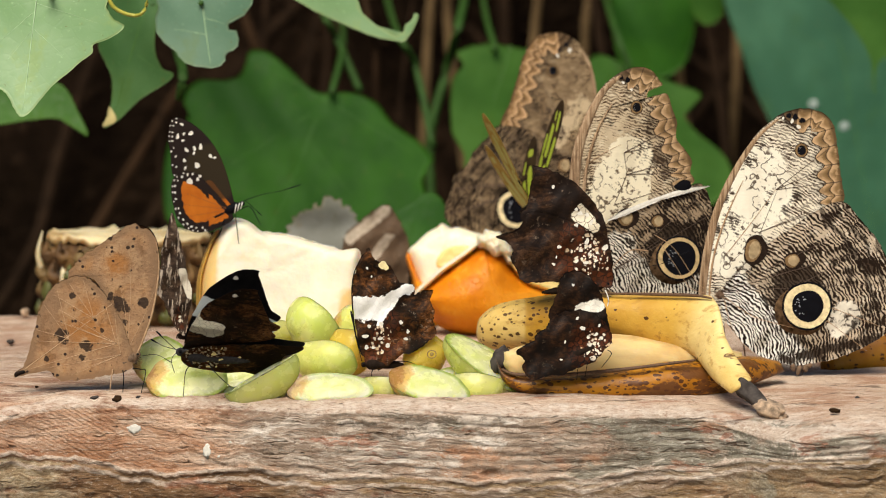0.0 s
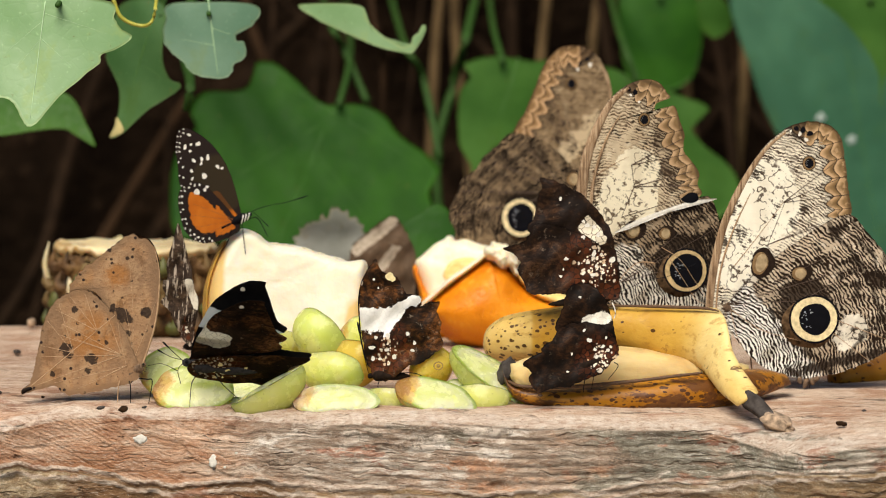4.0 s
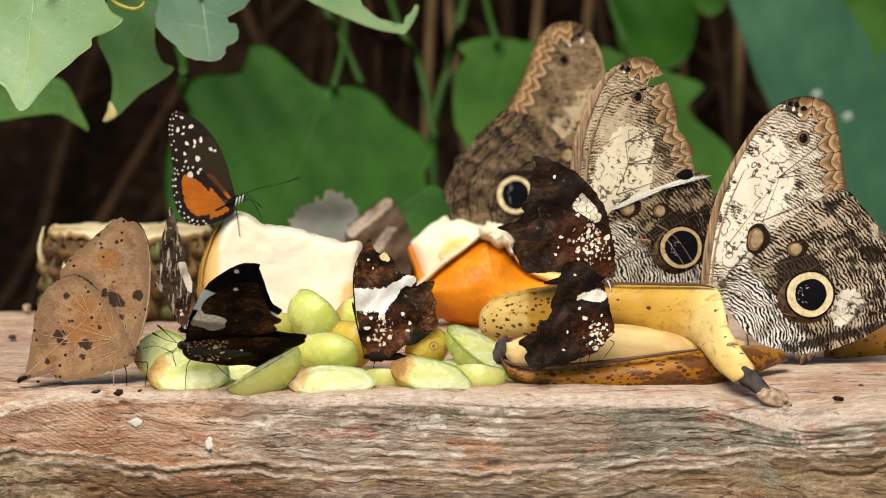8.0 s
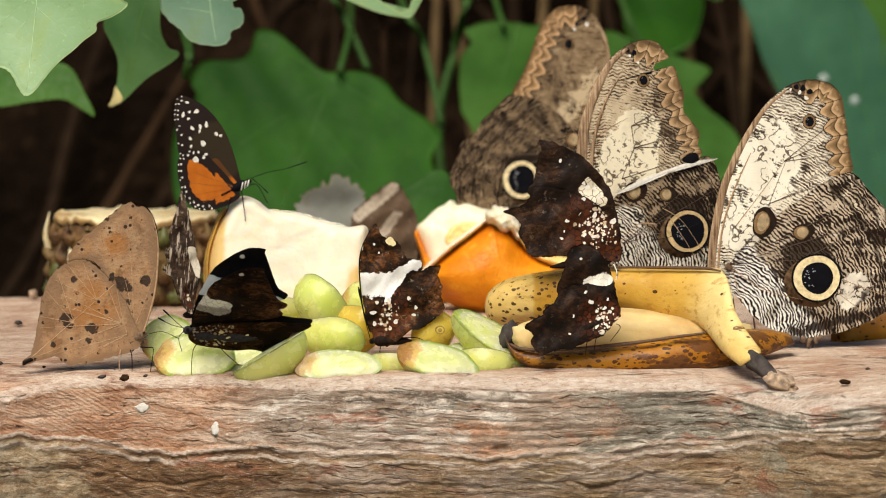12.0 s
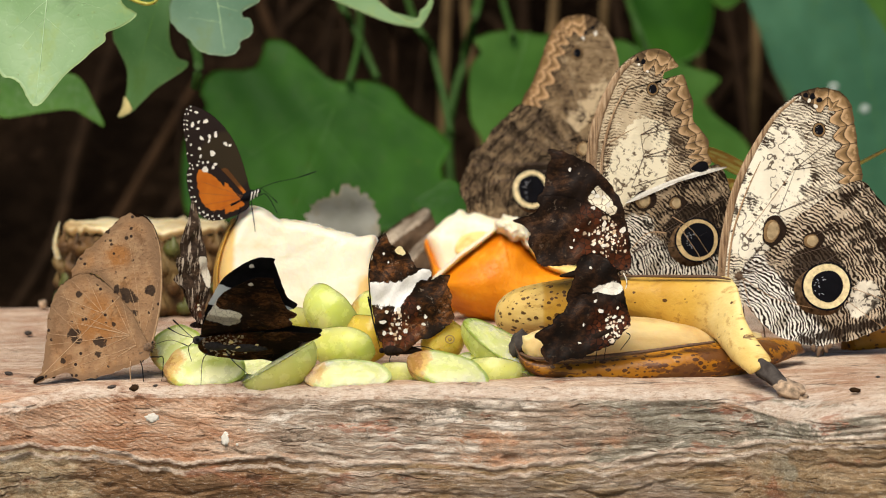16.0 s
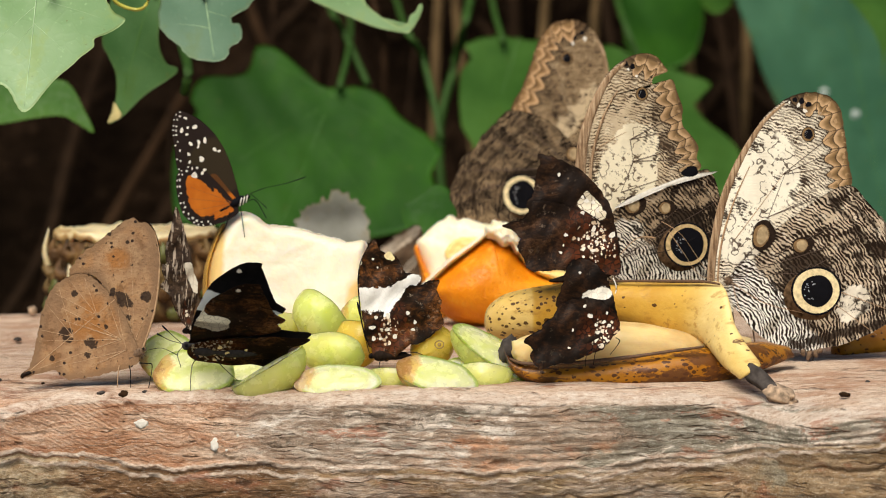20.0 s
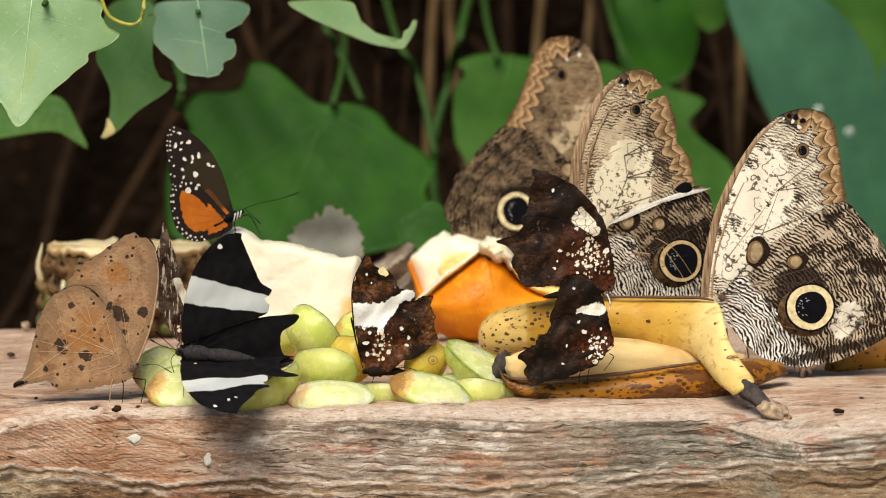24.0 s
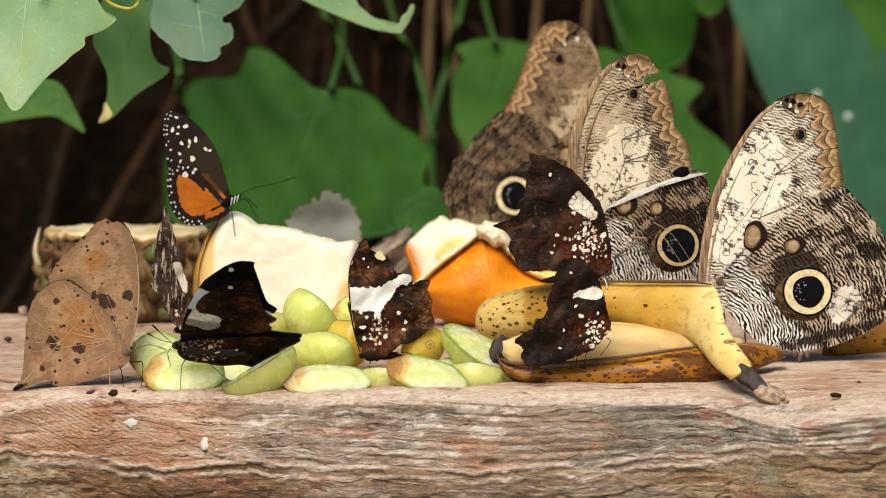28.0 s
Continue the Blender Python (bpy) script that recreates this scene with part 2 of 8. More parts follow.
    check = g.voronoi(1.0, g.mix(0.35, g.mapped((15, 40, 250), vec=warp), g.noise(110, 4, 0.65, out=1), "ADD"), feature="DISTANCE_TO_EDGE")
    crack = g.calc("MULTIPLY", g.step(check, 0.05, 0.015), g.step(g.noise(75, 5, 0.7, g.mapped((0.7, 1, 1.6))), 0.53, 0.62))
    col = g.mix(g.calc("MULTIPLY", crack, 0.7), col, (0.11, 0.065, 0.042))
    h = g.calc("ADD", g.calc("MULTIPLY", grain, 0.35), g.calc("ADD", g.calc("MULTIPLY", fibre, 0.8), g.calc("ADD", g.calc("MULTIPLY", fine, 0.6), g.calc("MULTIPLY", grit, 1.2))))
    h = g.calc("SUBTRACT", g.calc("SUBTRACT", g.calc("ADD", h, g.calc("MULTIPLY", g.step(line, 0.32, 0.42), 0.4)), hole), crack)
    return g.finish(col, 0.75, h, 0.0011, 1.0, spec=0.2)


def m_soil():
    g = Tree("shade_toned_soil")
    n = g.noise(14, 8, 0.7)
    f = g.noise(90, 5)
    # brown taken near black: the foliage's shade on the bank is in the colour
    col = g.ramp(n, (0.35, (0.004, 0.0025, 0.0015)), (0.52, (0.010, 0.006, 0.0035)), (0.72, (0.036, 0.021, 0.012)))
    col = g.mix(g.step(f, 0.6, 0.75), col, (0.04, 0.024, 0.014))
    # an unseen sandy path, added before the table to bounce light onto undersides
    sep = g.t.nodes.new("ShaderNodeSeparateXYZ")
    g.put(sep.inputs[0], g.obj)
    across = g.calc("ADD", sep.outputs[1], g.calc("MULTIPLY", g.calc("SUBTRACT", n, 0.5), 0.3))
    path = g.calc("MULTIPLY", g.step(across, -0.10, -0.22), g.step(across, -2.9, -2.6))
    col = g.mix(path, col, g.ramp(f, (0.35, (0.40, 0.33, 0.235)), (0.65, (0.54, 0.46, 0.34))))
    return g.finish(col, 0.95, g.calc("ADD", n, f), 0.01, 1.0, spec=0.02)


def m_leaf(name, deep, pale, rough=0.45, through=0.25, spec=0.4):
    g = Tree(name)
    zr = g.zones()
    big = g.noise(30, 3)
    fine = g.noise(400, 4)
    col = g.mix(g.step(big, 0.35, 0.7), deep, pale)
    col = g.mix(g.step(g.noise(900, 3), 0.62, 0.75, 0, 0.35), col, tuple(c * 1.6 for c in pale))
    col = g.mix(g.step(zr[0], 0.0, 0.10, 0.14, 0), col, (pale[0] * 2.2, pale[1] * 1.25, pale[2] * 0.7))
    col = g.mix(g.step(g.noise(85, 4, 0.65), 0.55, 0.68, 0, 0.4), col, (deep[0] * 1.5, deep[1] * 1.15, deep[2] * 0.7))
    col = g.mix(g.step(g.noise(320, 4, 0.7), 0.66, 0.71, 0, 0.55), col, (0.16, 0.12, 0.03))
    cells = g.voronoi(260, feature="DISTANCE_TO_EDGE")
    h = g.calc("ADD", g.calc("MULTIPLY", fine, 0.5), g.calc("MULTIPLY", g.step(cells, 0.0, 0.12), 0.35))
    return g.finish(col, g.step(fine, 0.3, 0.7, rough - 0.1, rough + 0.12), h, 0.00015, 0.35, spec=spec, through=through)


def m_owl(name, fore, cream, brown, pale, tan, zeb=(0.70, 0.66, 0.58), dull=0.4, root=(0.0, 0.0), cells=8):
    """Underside of an owl butterfly's wing. zones: inset, cream field, fine-ripple field; zones_b: outer margin, place along it, dark field."""
    g = Tree(name)
    z, b = g.zones(), g.zones("zones_b")
    blot = g.noise(150, 5, 0.6)
    wob = g.noise(330, 3)
    v = g.mix(0.0034, g.obj, g.noise(210, 3, out=1), "ADD")
    rip = g.rings(0.00098 if fore else 0.00112, 5.0, 3, 1.8, v)
    rip2 = g.rings(0.00100, 6.0, 3, 1.3, v)
    deep = tuple(c * 0.4 for c in brown)
    soft = tuple(0.55 * a + 0.45 * c for a, c in zip(brown, pale))
    # streaks that fan out along the veins
    sep = g.t.nodes.new("ShaderNodeSeparateXYZ")
    g.put(sep.inputs[0], g.obj)
    dx, dz = g.calc("SUBTRACT", sep.outputs[0], root[0] * MM), g.calc("SUBTRACT", sep.outputs[2], root[1] * MM)
    fan = g.t.nodes.new("ShaderNodeCombineXYZ")
    g.put(fan.inputs[0], g.calc("MULTIPLY", g.calc("ARCTAN2", dz, dx), 5.0))
    g.put(fan.inputs[1], g.calc("MULTIPLY", g.calc("SQRT", g.calc("ADD", g.calc("MULTIPLY", dx, dx), g.calc("MULTIPLY", dz, dz))), 45.0))
    ray = g.noise(1.5, 4, 0.6, fan.outputs[0], 0.4)
    thick = g.calc("ADD", -2.58 if not fore else -2.36, g.calc("ADD", g.calc("MULTIPLY", g.noise(430, 4, 0.6), 1.3), g.calc("ADD", g.calc("MULTIPLY", g.noise(85, 6, 0.68), 2.0), g.calc("MULTIPLY", ray, 2.9 if not fore else 2.2))))
    ground = g.mix(g.step(g.noise(120, 5, 0.65), 0.48, 0.64, 0, dull), pale, soft)
    ground = g.mix(g.step(wob, 0.54, 0.64, 0, 0.75), ground, tuple(0.35 * p + 0.65 * c for p, c in zip(pale, cream)))
    ripples = g.mix(g.step(g.calc("SUBTRACT", rip, thick), -0.13, 0.13), g.mix(g.step(wob, 0.4, 0.6), brown if fore else deep, soft if fore else brown), ground)
    zebra = g.mix(g.step(g.calc("ADD", rip2, g.calc("MULTIPLY", g.calc("SUBTRACT", wob, 0.5), 0.9)), 0.38, 0.54), deep, zeb)
    zebra = g.mix(g.step(g.noise(100, 4), 0.58, 0.68, 0, 0.45), zebra, g.mix(g.step(rip2, 0.4, 0.6), deep, tan))
    col = g.mix(g.step(g.calc("ADD", z[2], g.calc("MULTIPLY", g.calc("SUBTRACT", blot, 0.5), 0.5)), 0.42, 0.55), ripples, zebra)
    squig = g.calc("ABSOLUTE", g.calc("SUBTRACT", g.noise(230, 2, 0.4), 0.5))
    specks = g.noise(560, 4, 0.65)
    inner = g.mix(g.step(g.noise(90, 4), 0.50, 0.66, 0, 0.35), cream, tuple(0.7 * a + 0.3 * c for a, c in zip(cream, tan)))
    inner = g.mix(g.calc("MULTIPLY", g.step(squig, 0.026, 0.010, 0, 0.9), g.step(g.noise(95, 3), 0.48, 0.54)), inner, brown)
    inner = g.mix(g.calc("MULTIPLY", g.step(specks, 0.56, 0.60), g.step(g.noise(70, 4), 0.50, 0.58, 0, 0.9)), inner, brown)
    cr = g.calc("ADD", z[1], g.calc("MULTIPLY", g.calc("SUBTRACT", g.noise(210, 5, 0.7), 0.5), 0.9))
    col = g.mix(g.step(cr, 0.47, 0.53), col, inner)
    dk = g.calc("ADD", g.calc("MULTIPLY", b[2], 1.3), g.calc("MULTIPLY", g.calc("SUBTRACT", g.noise(330, 5, 0.7), 0.5), 1.5))
    dk = g.calc("ADD", dk, g.calc("MULTIPLY", g.calc("SUBTRACT", ray, 0.5), 1.6))
    dk = g.calc("ADD", dk, g.calc("MULTIPLY", g.calc("SUBTRACT", rip, 0.5), -0.30))
    col = g.mix(g.step(dk, 0.42, 0.78, 0, 0.95), col, g.mix(g.step(rip, 0.45, 0.9), deep, brown))
    m = g.calc("MULTIPLY", b[0], 10.0)
    zig = g.calc("ABSOLUTE", g.calc("SINE", g.calc("MULTIPLY", b[1], math.pi * cells)))
    if fore:
        m = g.calc("ADD", m, g.calc("MULTIPLY", g.calc("SUBTRACT", wob, 0.5), 0.7))
        edge = []
        for base, amp in ((5.0, 2.6), (2.5, 1.5)):
            edge.append(g.calc("SUBTRACT", m, g.calc("ADD", base, g.calc("MULTIPLY", g.calc("POWER", zig, 1.6), amp))))
        dim = tuple(c * 0.28 for c in tan)
        lit = tuple(min(1, c * 2.1 + 0.07) for c in tan)
        cell = g.mix(g.step(edge[0], -2.6, -0.3), tan, lit)
        cell = g.mix(g.step(edge[0], -2.2, -3.6, 0, 0.6), cell, dim)
        outer = g.mix(g.step(edge[1], -2.2, -0.2), tan, lit)
        outer = g.mix(g.step(m, 1.2, 0.2, 0, 0.75), outer, dim)
        cell = g.mix(g.step(edge[1], 0.1, -0.1), cell, outer)
        cell = g.mix(g.step(g.noise(240, 4), 0.5, 0.66, 0, 0.5), cell, tuple(c * 0.5 for c in tan))
        cell = g.mix(g.step(g.noise(420, 4), 0.56, 0.66, 0, 0.5), cell, lit)
        col = g.mix(g.step(edge[0], 3.2, 0.3, 0, 0.8), col, g.mix(g.step(rip, 0.35, 0.65), deep, soft))
        col = g.mix(g.step(edge[0], 0.2, -0.2), col, cell)
        for d, w in zip(edge, (0.9, 0.75)):
            col = g.mix(g.step(g.calc("ABSOLUTE", d), 0.30, 0.10, 0, w), col, deep)
        col = g.mix(g.calc("MULTIPLY", g.step(zig, 0.11, 0.04, 0, 0.8), g.step(m, 6.5, 5.5)), col, deep)
    else:
        for base, w in ((7.5, 1.1), (3.2, 0.8), (0.2, 0.6)):
            d = g.calc("ABSOLUTE", g.calc("SUBTRACT", g.calc("ADD", m, g.calc("MULTIPLY", g.calc("SUBTRACT", blot, 0.5), 5.0)), g.calc("ADD", base, g.calc("MULTIPLY", zig, 0.8))))
            col = g.mix(g.step(d, w, w * 0.3, 0, 0.7), col, deep)
    tone = g.noise(48, 4, 0.6)
    col = g.mix(g.step(tone, 0.52, 0.62, 0, dull * 0.6), col, soft, "MULTIPLY")
    h = g.calc("ADD", g.noise(1800, 3), g.calc("MULTIPLY", rip2, 0.6))
    return g.finish(col, 0.7, h, 0.0001, 0.45, spec=0.10, through=0.06)


def m_dark_wing(name, black, rust, band=(0.80, 0.76, 0.66), grey=(0.16, 0.12, 0.09), bark=0.0, net=0.9, field="band", through=0.0):
    """Underside of the dark leaf-tailed kind. zones: inset, pale band, spotted field; zones_b blue: pale patch of the underside alone."""
    g = Tree(name)
    z, zb = g.zones(), g.zones("zones_b")
    n = g.noise(120, 6, 0.72, g.mapped((1, 1, 1.7), (0, 35, 0)), 1.2)
    n2 = g.noise(60, 5, 0.65)
    fleck = g.noise(480, 4, 0.7)
    col = g.ramp(n, (0.40, black), (0.50, tuple(a * 0.6 + r * 0.4 for a, r in zip(black, rust))), (0.60, rust), (0.74, grey))
    col = g.mix(g.step(n2, 0.44, 0.56, 0, 0.92 - 0.5 * bark), col, black)
    col = g.mix(g.step(fleck, 0.60, 0.68, 0, 0.45), col, tuple(min(1, c * 1.5) for c in grey))
    col = g.mix(g.step(g.noise(620, 5, 0.75, g.mapped((1, 1, 1.6), (0, 30, 0))), 0.48, 0.57, 0, 0.7), col, black)
    p = g.flat()
    cells = g.mix(0.0020, p, g.noise(330, 3, out=1), "ADD")
    field_edge = g.step(z[2], 0.25, 0.6, 0, 0.85)
    seam = g.voronoi(640, cells, feature="DISTANCE_TO_EDGE", plane=True)
    pick = g.t.nodes.new("ShaderNodeSeparateColor")
    g.put(pick.inputs[0], g.voronoi(640, cells, out=1, plane=True))
    col = g.mix(g.calc("MULTIPLY", field_edge, g.step(seam, 0.02, 0.16)), col, g.mix(pick.outputs[1], (0.12, 0.030, 0.010), (0.020, 0.008, 0.004)))
    for scale, rare in ((620, 1.16), (1150, 1.20)):
        dot = g.voronoi(scale, cells, plane=True)
        lot = g.t.nodes.new("ShaderNodeSeparateColor")
        g.put(lot.inputs[0], g.voronoi(scale, cells, out=1, plane=True))
        chance = g.calc("ADD", lot.outputs[0], g.calc("MULTIPLY", g.calc("SUBTRACT", z[2], 0.5), 1.4))
        size = g.calc("ADD", 0.22, g.calc("MULTIPLY", lot.outputs[1], 0.20))
        inside = g.step(g.calc("SUBTRACT", dot, size), 0.07, -0.03)
        col = g.mix(g.calc("MULTIPLY", g.step(chance, rare, rare + 0.04), inside), col, g.mix(lot.outputs[2], (0.86, 0.80, 0.68), (0.55, 0.40, 0.25)))
    b = g.calc("ADD", zb[2] if field == "patch" else z[1], g.calc("MULTIPLY", g.calc("SUBTRACT", g.noise(300, 5, 0.7), 0.5), 0.8))
    mesh = g.voronoi(470, cells, feature="DISTANCE_TO_EDGE", plane=True)
    pale = g.mix(g.step(mesh, 0.02, 0.07, net * 0.6, 0.0), band, (0.07, 0.032, 0.014))
    pale = g.mix(g.step(g.noise(180, 4), 0.5, 0.66, 0, 0.35), pale, tuple(c * 0.6 for c in band))
    col = g.mix(g.step(b, 0.46, 0.53), col, pale)
    if bark:
        st = g.noise(1.0, 5, 0.7, g.mapped((700, 1, 140)))
        col = g.mix(g.step(st, 0.53, 0.58, 0, bark), col, (0.50, 0.41, 0.32))
    h = g.calc("ADD", g.calc("MULTIPLY", n2, 1.5), g.calc("MULTIPLY", g.noise(900, 3), 0.4))
    return g.finish(col, g.step(n2, 0.35, 0.65, 0.42, 0.65), h, 0.0006, 0.6, spec=0.10, through=through)


def m_upper_black():
    g = Tree("black_upperside")
    z = g.zones()
    n = g.noise(300, 4)
    col = g.ramp(n, (0.3, (0.006, 0.006, 0.007)), (0.8, (0.018, 0.016, 0.018)))
    b = g.calc("ADD", z[1], g.calc("MULTIPLY", g.calc("SUBTRACT", g.noise(160, 3), 0.5), 0.25))
    col = g.mix(g.step(b, 0.47, 0.53), col, (0.78, 0.82, 0.82))
    return g.finish(col, 0.6, n, 0.0001, 0.3, spec=0.12, through=0.45)


def m_leafwing(name="dead_leaf_wing"):
    """Dead-leaf underside. zones: inset, dark-spot field, warm field."""
    g = Tree(name)
    z = g.zones()
    big = g.noise(45, 5, 0.6)
    fine = g.noise(1100, 4, 0.6)
    mid = g.noise(170, 4, 0.6)
    col = g.ramp(big, (0.35, (0.27, 0.165, 0.095)), (0.5, (0.40, 0.235, 0.125)), (0.65, (0.50, 0.245, 0.080)))
    col = g.mix(g.step(z[2], 0.25, 0.7, 0, 0.75), col, (0.42, 0.175, 0.045))
    col = g.mix(g.step(mid, 0.46, 0.62, 0, 0.75), col, (0.47, 0.30, 0.165))
    col = g.mix(g.step(g.noise(95, 5, 0.7), 0.53, 0.63, 0, 0.6), col, (0.17, 0.085, 0.04))
    col = g.mix(g.step(g.noise(60, 6, 0.7), 0.54, 0.62, 0, 0.3), col, (0.56, 0.38, 0.22))
    col = g.mix(g.step(fine, 0.55, 0.68, 0, 0.55), col, (0.17, 0.09, 0.045))
    rim = g.step(g.calc("ADD", z[0], g.calc("MULTIPLY", g.calc("SUBTRACT", mid, 0.5), 0.3)), 0.05, 0.34, 0.75, 0)
    col = g.mix(rim, col, (0.25, 0.155, 0.09))
    dk = g.calc("ADD", z[1], g.calc("MULTIPLY", g.calc("SUBTRACT", g.noise(420, 4, 0.7), 0.5), 1.3))
    col = g.mix(g.step(dk, 0.5, 0.62, 0, 0.92), col, (0.03, 0.02, 0.016))
    sp = g.voronoi(260, g.flat(), plane=True)
    col = g.mix(g.calc("MULTIPLY", g.step(sp, 0.15, 0.10), g.step(mid, 0.5, 0.55)), col, (0.04, 0.025, 0.02))
    return g.finish(col, 0.7, g.calc("ADD", fine, g.calc("MULTIPLY", mid, 1.5)), 0.0005, 0.6, spec=0.12, through=0.15)


def m_leaf_upper():
    """Upper side of the dead-leaf kind: black tip, orange band, dark base."""
    g = Tree("orange_banded_upperside")
    z = g.zones("zones_b")
    n = g.noise(300, 4)
    f = g.calc("ADD", z[0], g.calc("MULTIPLY", g.calc("SUBTRACT", n, 0.5), 0.06))
    col = g.mix(g.step(f, 0.46, 0.48), (0.05, 0.04, 0.045), (0.74, 0.30, 0.03))
    col = g.mix(g.step(f, 0.70, 0.72), col, (0.045, 0.022, 0.014))
    return g.finish(col, 0.6, n, 0.0001, 0.3, spec=0.25)


def m_orange_wing():
    g = Tree("orange_wing")
    z = g.zones()
    n = g.noise(200, 4)
    col = g.ramp(n, (0.3, (0.52, 0.13, 0.012)), (0.7, (0.66, 0.20, 0.02)))
    col = g.mix(g.step(z[1], 0.45, 0.55), (0.022, 0.014, 0.012), col)
    col = g.mix(g.calc("MULTIPLY", g.step(z[2], 0.45, 0.6), 0.85), col, (0.040, 0.029, 0.015))
    return g.finish(col, 0.6, n, 0.0001, 0.4, spec=0.12, through=0.2)


def m_malachite(name, dark, pale, spot):
    """Brown wing with lime patches. zones: patches."""
    g = Tree(name)
    z = g.zones()
    n = g.noise(160, 4, 0.6)
    col = g.ramp(n, (0.35, dark), (0.65, pale))
    b = g.calc("ADD", z[1], g.calc("MULTIPLY", g.calc("SUBTRACT", g.noise(300, 3), 0.5), 0.25))
    col = g.mix(g.step(b, 0.46, 0.54), col, spot)
    return g.finish(col, 0.6, n, 0.0001, 0.3, spec=0.15, through=0.4)


def m_banana():
    """Ripe peel. zones: blackened end, paleness, freckles."""
    g = Tree("banana_peel")
    n = g.noise(38, 5, 0.6)
    col = g.ramp(n, (0.3, (0.23, 0.075, 0.002)), (0.5, (0.38, 0.15, 0.004)), (0.72, (0.50, 0.25, 0.014)))
    z = g.zones()
    col = g.mix(z[1], col, g.ramp(n, (0.35, (0.47, 0.25, 0.022)), (0.7, (0.66, 0.43, 0.085))))
    col = g.mix(g.step(z[1], 0.80, 1.0, 0, 0.85), col, g.ramp(n, (0.35, (0.66, 0.46, 0.13)), (0.7, (0.82, 0.66, 0.30))))
    rub = g.noise(1.0, 5, 0.65, g.mapped((70, 320, 320)))
    col = g.mix(g.step(rub, 0.54, 0.66, 0, 0.55), col, (0.34, 0.17, 0.03))
    col = g.mix(g.step(g.noise(75, 6, 0.75), 0.62, 0.68, 0, 0.6), col, (0.22, 0.085, 0.018))
    vec = g.mix(0.0010, g.mapped((0.62, 1, 1)), g.noise(420, 3, out=1), "ADD")
    dot = g.voronoi(720, vec)
    lot = g.t.nodes.new("ShaderNodeSeparateColor")
    g.put(lot.inputs[0], g.voronoi(720, vec, out=1))
    size = g.calc("ADD", 0.16, g.calc("MULTIPLY", lot.outputs[1], 0.30))
    here = g.step(g.calc("SUBTRACT", g.calc("MULTIPLY", z[2], 0.85), lot.outputs[0]), -0.02, 0.02)
    col = g.mix(g.calc("MULTIPLY", here, g.step(g.calc("SUBTRACT", dot, size), 0.04, -0.03, 0, 0.92)), col, (0.050, 0.016, 0.004))
    blotch = g.noise(150, 5, 0.7, g.mapped((0.38, 1, 1.3)))
    col = g.mix(g.step(g.calc("ADD", blotch, g.step(z[2], 0.82, 1.0, 0, 0.17)), 0.65, 0.69, 0, 0.85), col, (0.085, 0.03, 0.01))
    col = g.mix(g.step(g.calc("ADD", z[0], g.calc("MULTIPLY", g.noise(300, 4, 0.65), 0.5)), 0.5, 0.8, 0, 0.95), col, (0.045, 0.027, 0.02))
    return g.finish(col, 0.42, g.calc("ADD", g.calc("MULTIPLY", n, 2.0), g.noise(400, 4)), 0.0007, 0.45, spec=0.3, sss=0.1)


def m_grape(name="green_grape_skin", amber=0.0):
    """Thin clear skin over juicy flesh. zones: bruise."""
    g = Tree(name)
    n = g.noise(70, 4)
    streak = g.noise(1.0, 4, vec=g.mapped((50, 520, 520)))
    col = g.ramp(n, (0.32, (0.60, 0.69, 0.14)), (0.52, (0.68, 0.76, 0.22)), (0.74, (0.78, 0.83, 0.38)))
    col = g.mix(g.step(streak, 0.54, 0.68, 0, 0.35), col, (0.74, 0.79, 0.34))
    col = g.mix(g.step(g.noise(36, 3), 0.50, 0.64, 0, 0.45), col, (0.78, 0.71, 0.20))
    col = g.mix(amber, col, (0.80, 0.50, 0.06))
    z = g.zones()
    bruise = g.calc("ADD", z[1], g.calc("MULTIPLY", g.calc("SUBTRACT", g.noise(170, 5, 0.7), 0.5), 1.5))
    col = g.mix(g.step(bruise, 0.42, 0.75, 0, 0.8), col, (0.66, 0.38, 0.08))
    col = g.mix(g.step(bruise, 0.80, 0.95, 0, 0.7), col, (0.34, 0.14, 0.03))
    col = g.mix(g.step(g.noise(900, 2), 0.70, 0.74, 0, 0.5), col, (0.34, 0.28, 0.05))
    m = g.finish(col, g.step(g.noise(260, 3), 0.35, 0.65, 0.14, 0.34), g.calc("ADD", g.noise(120, 2), g.calc("MULTIPLY", g.noise(480, 3), 0.35)), 0.0004, 0.4, spec=0.5, sss=1.0, sss_radius=(0.010, 0.010, 0.003), through=0.12)
    g.bsdf.inputs["Transmission Weight"].default_value = 0.12
    g.bsdf.inputs["IOR"].default_value = 1.36
    return m


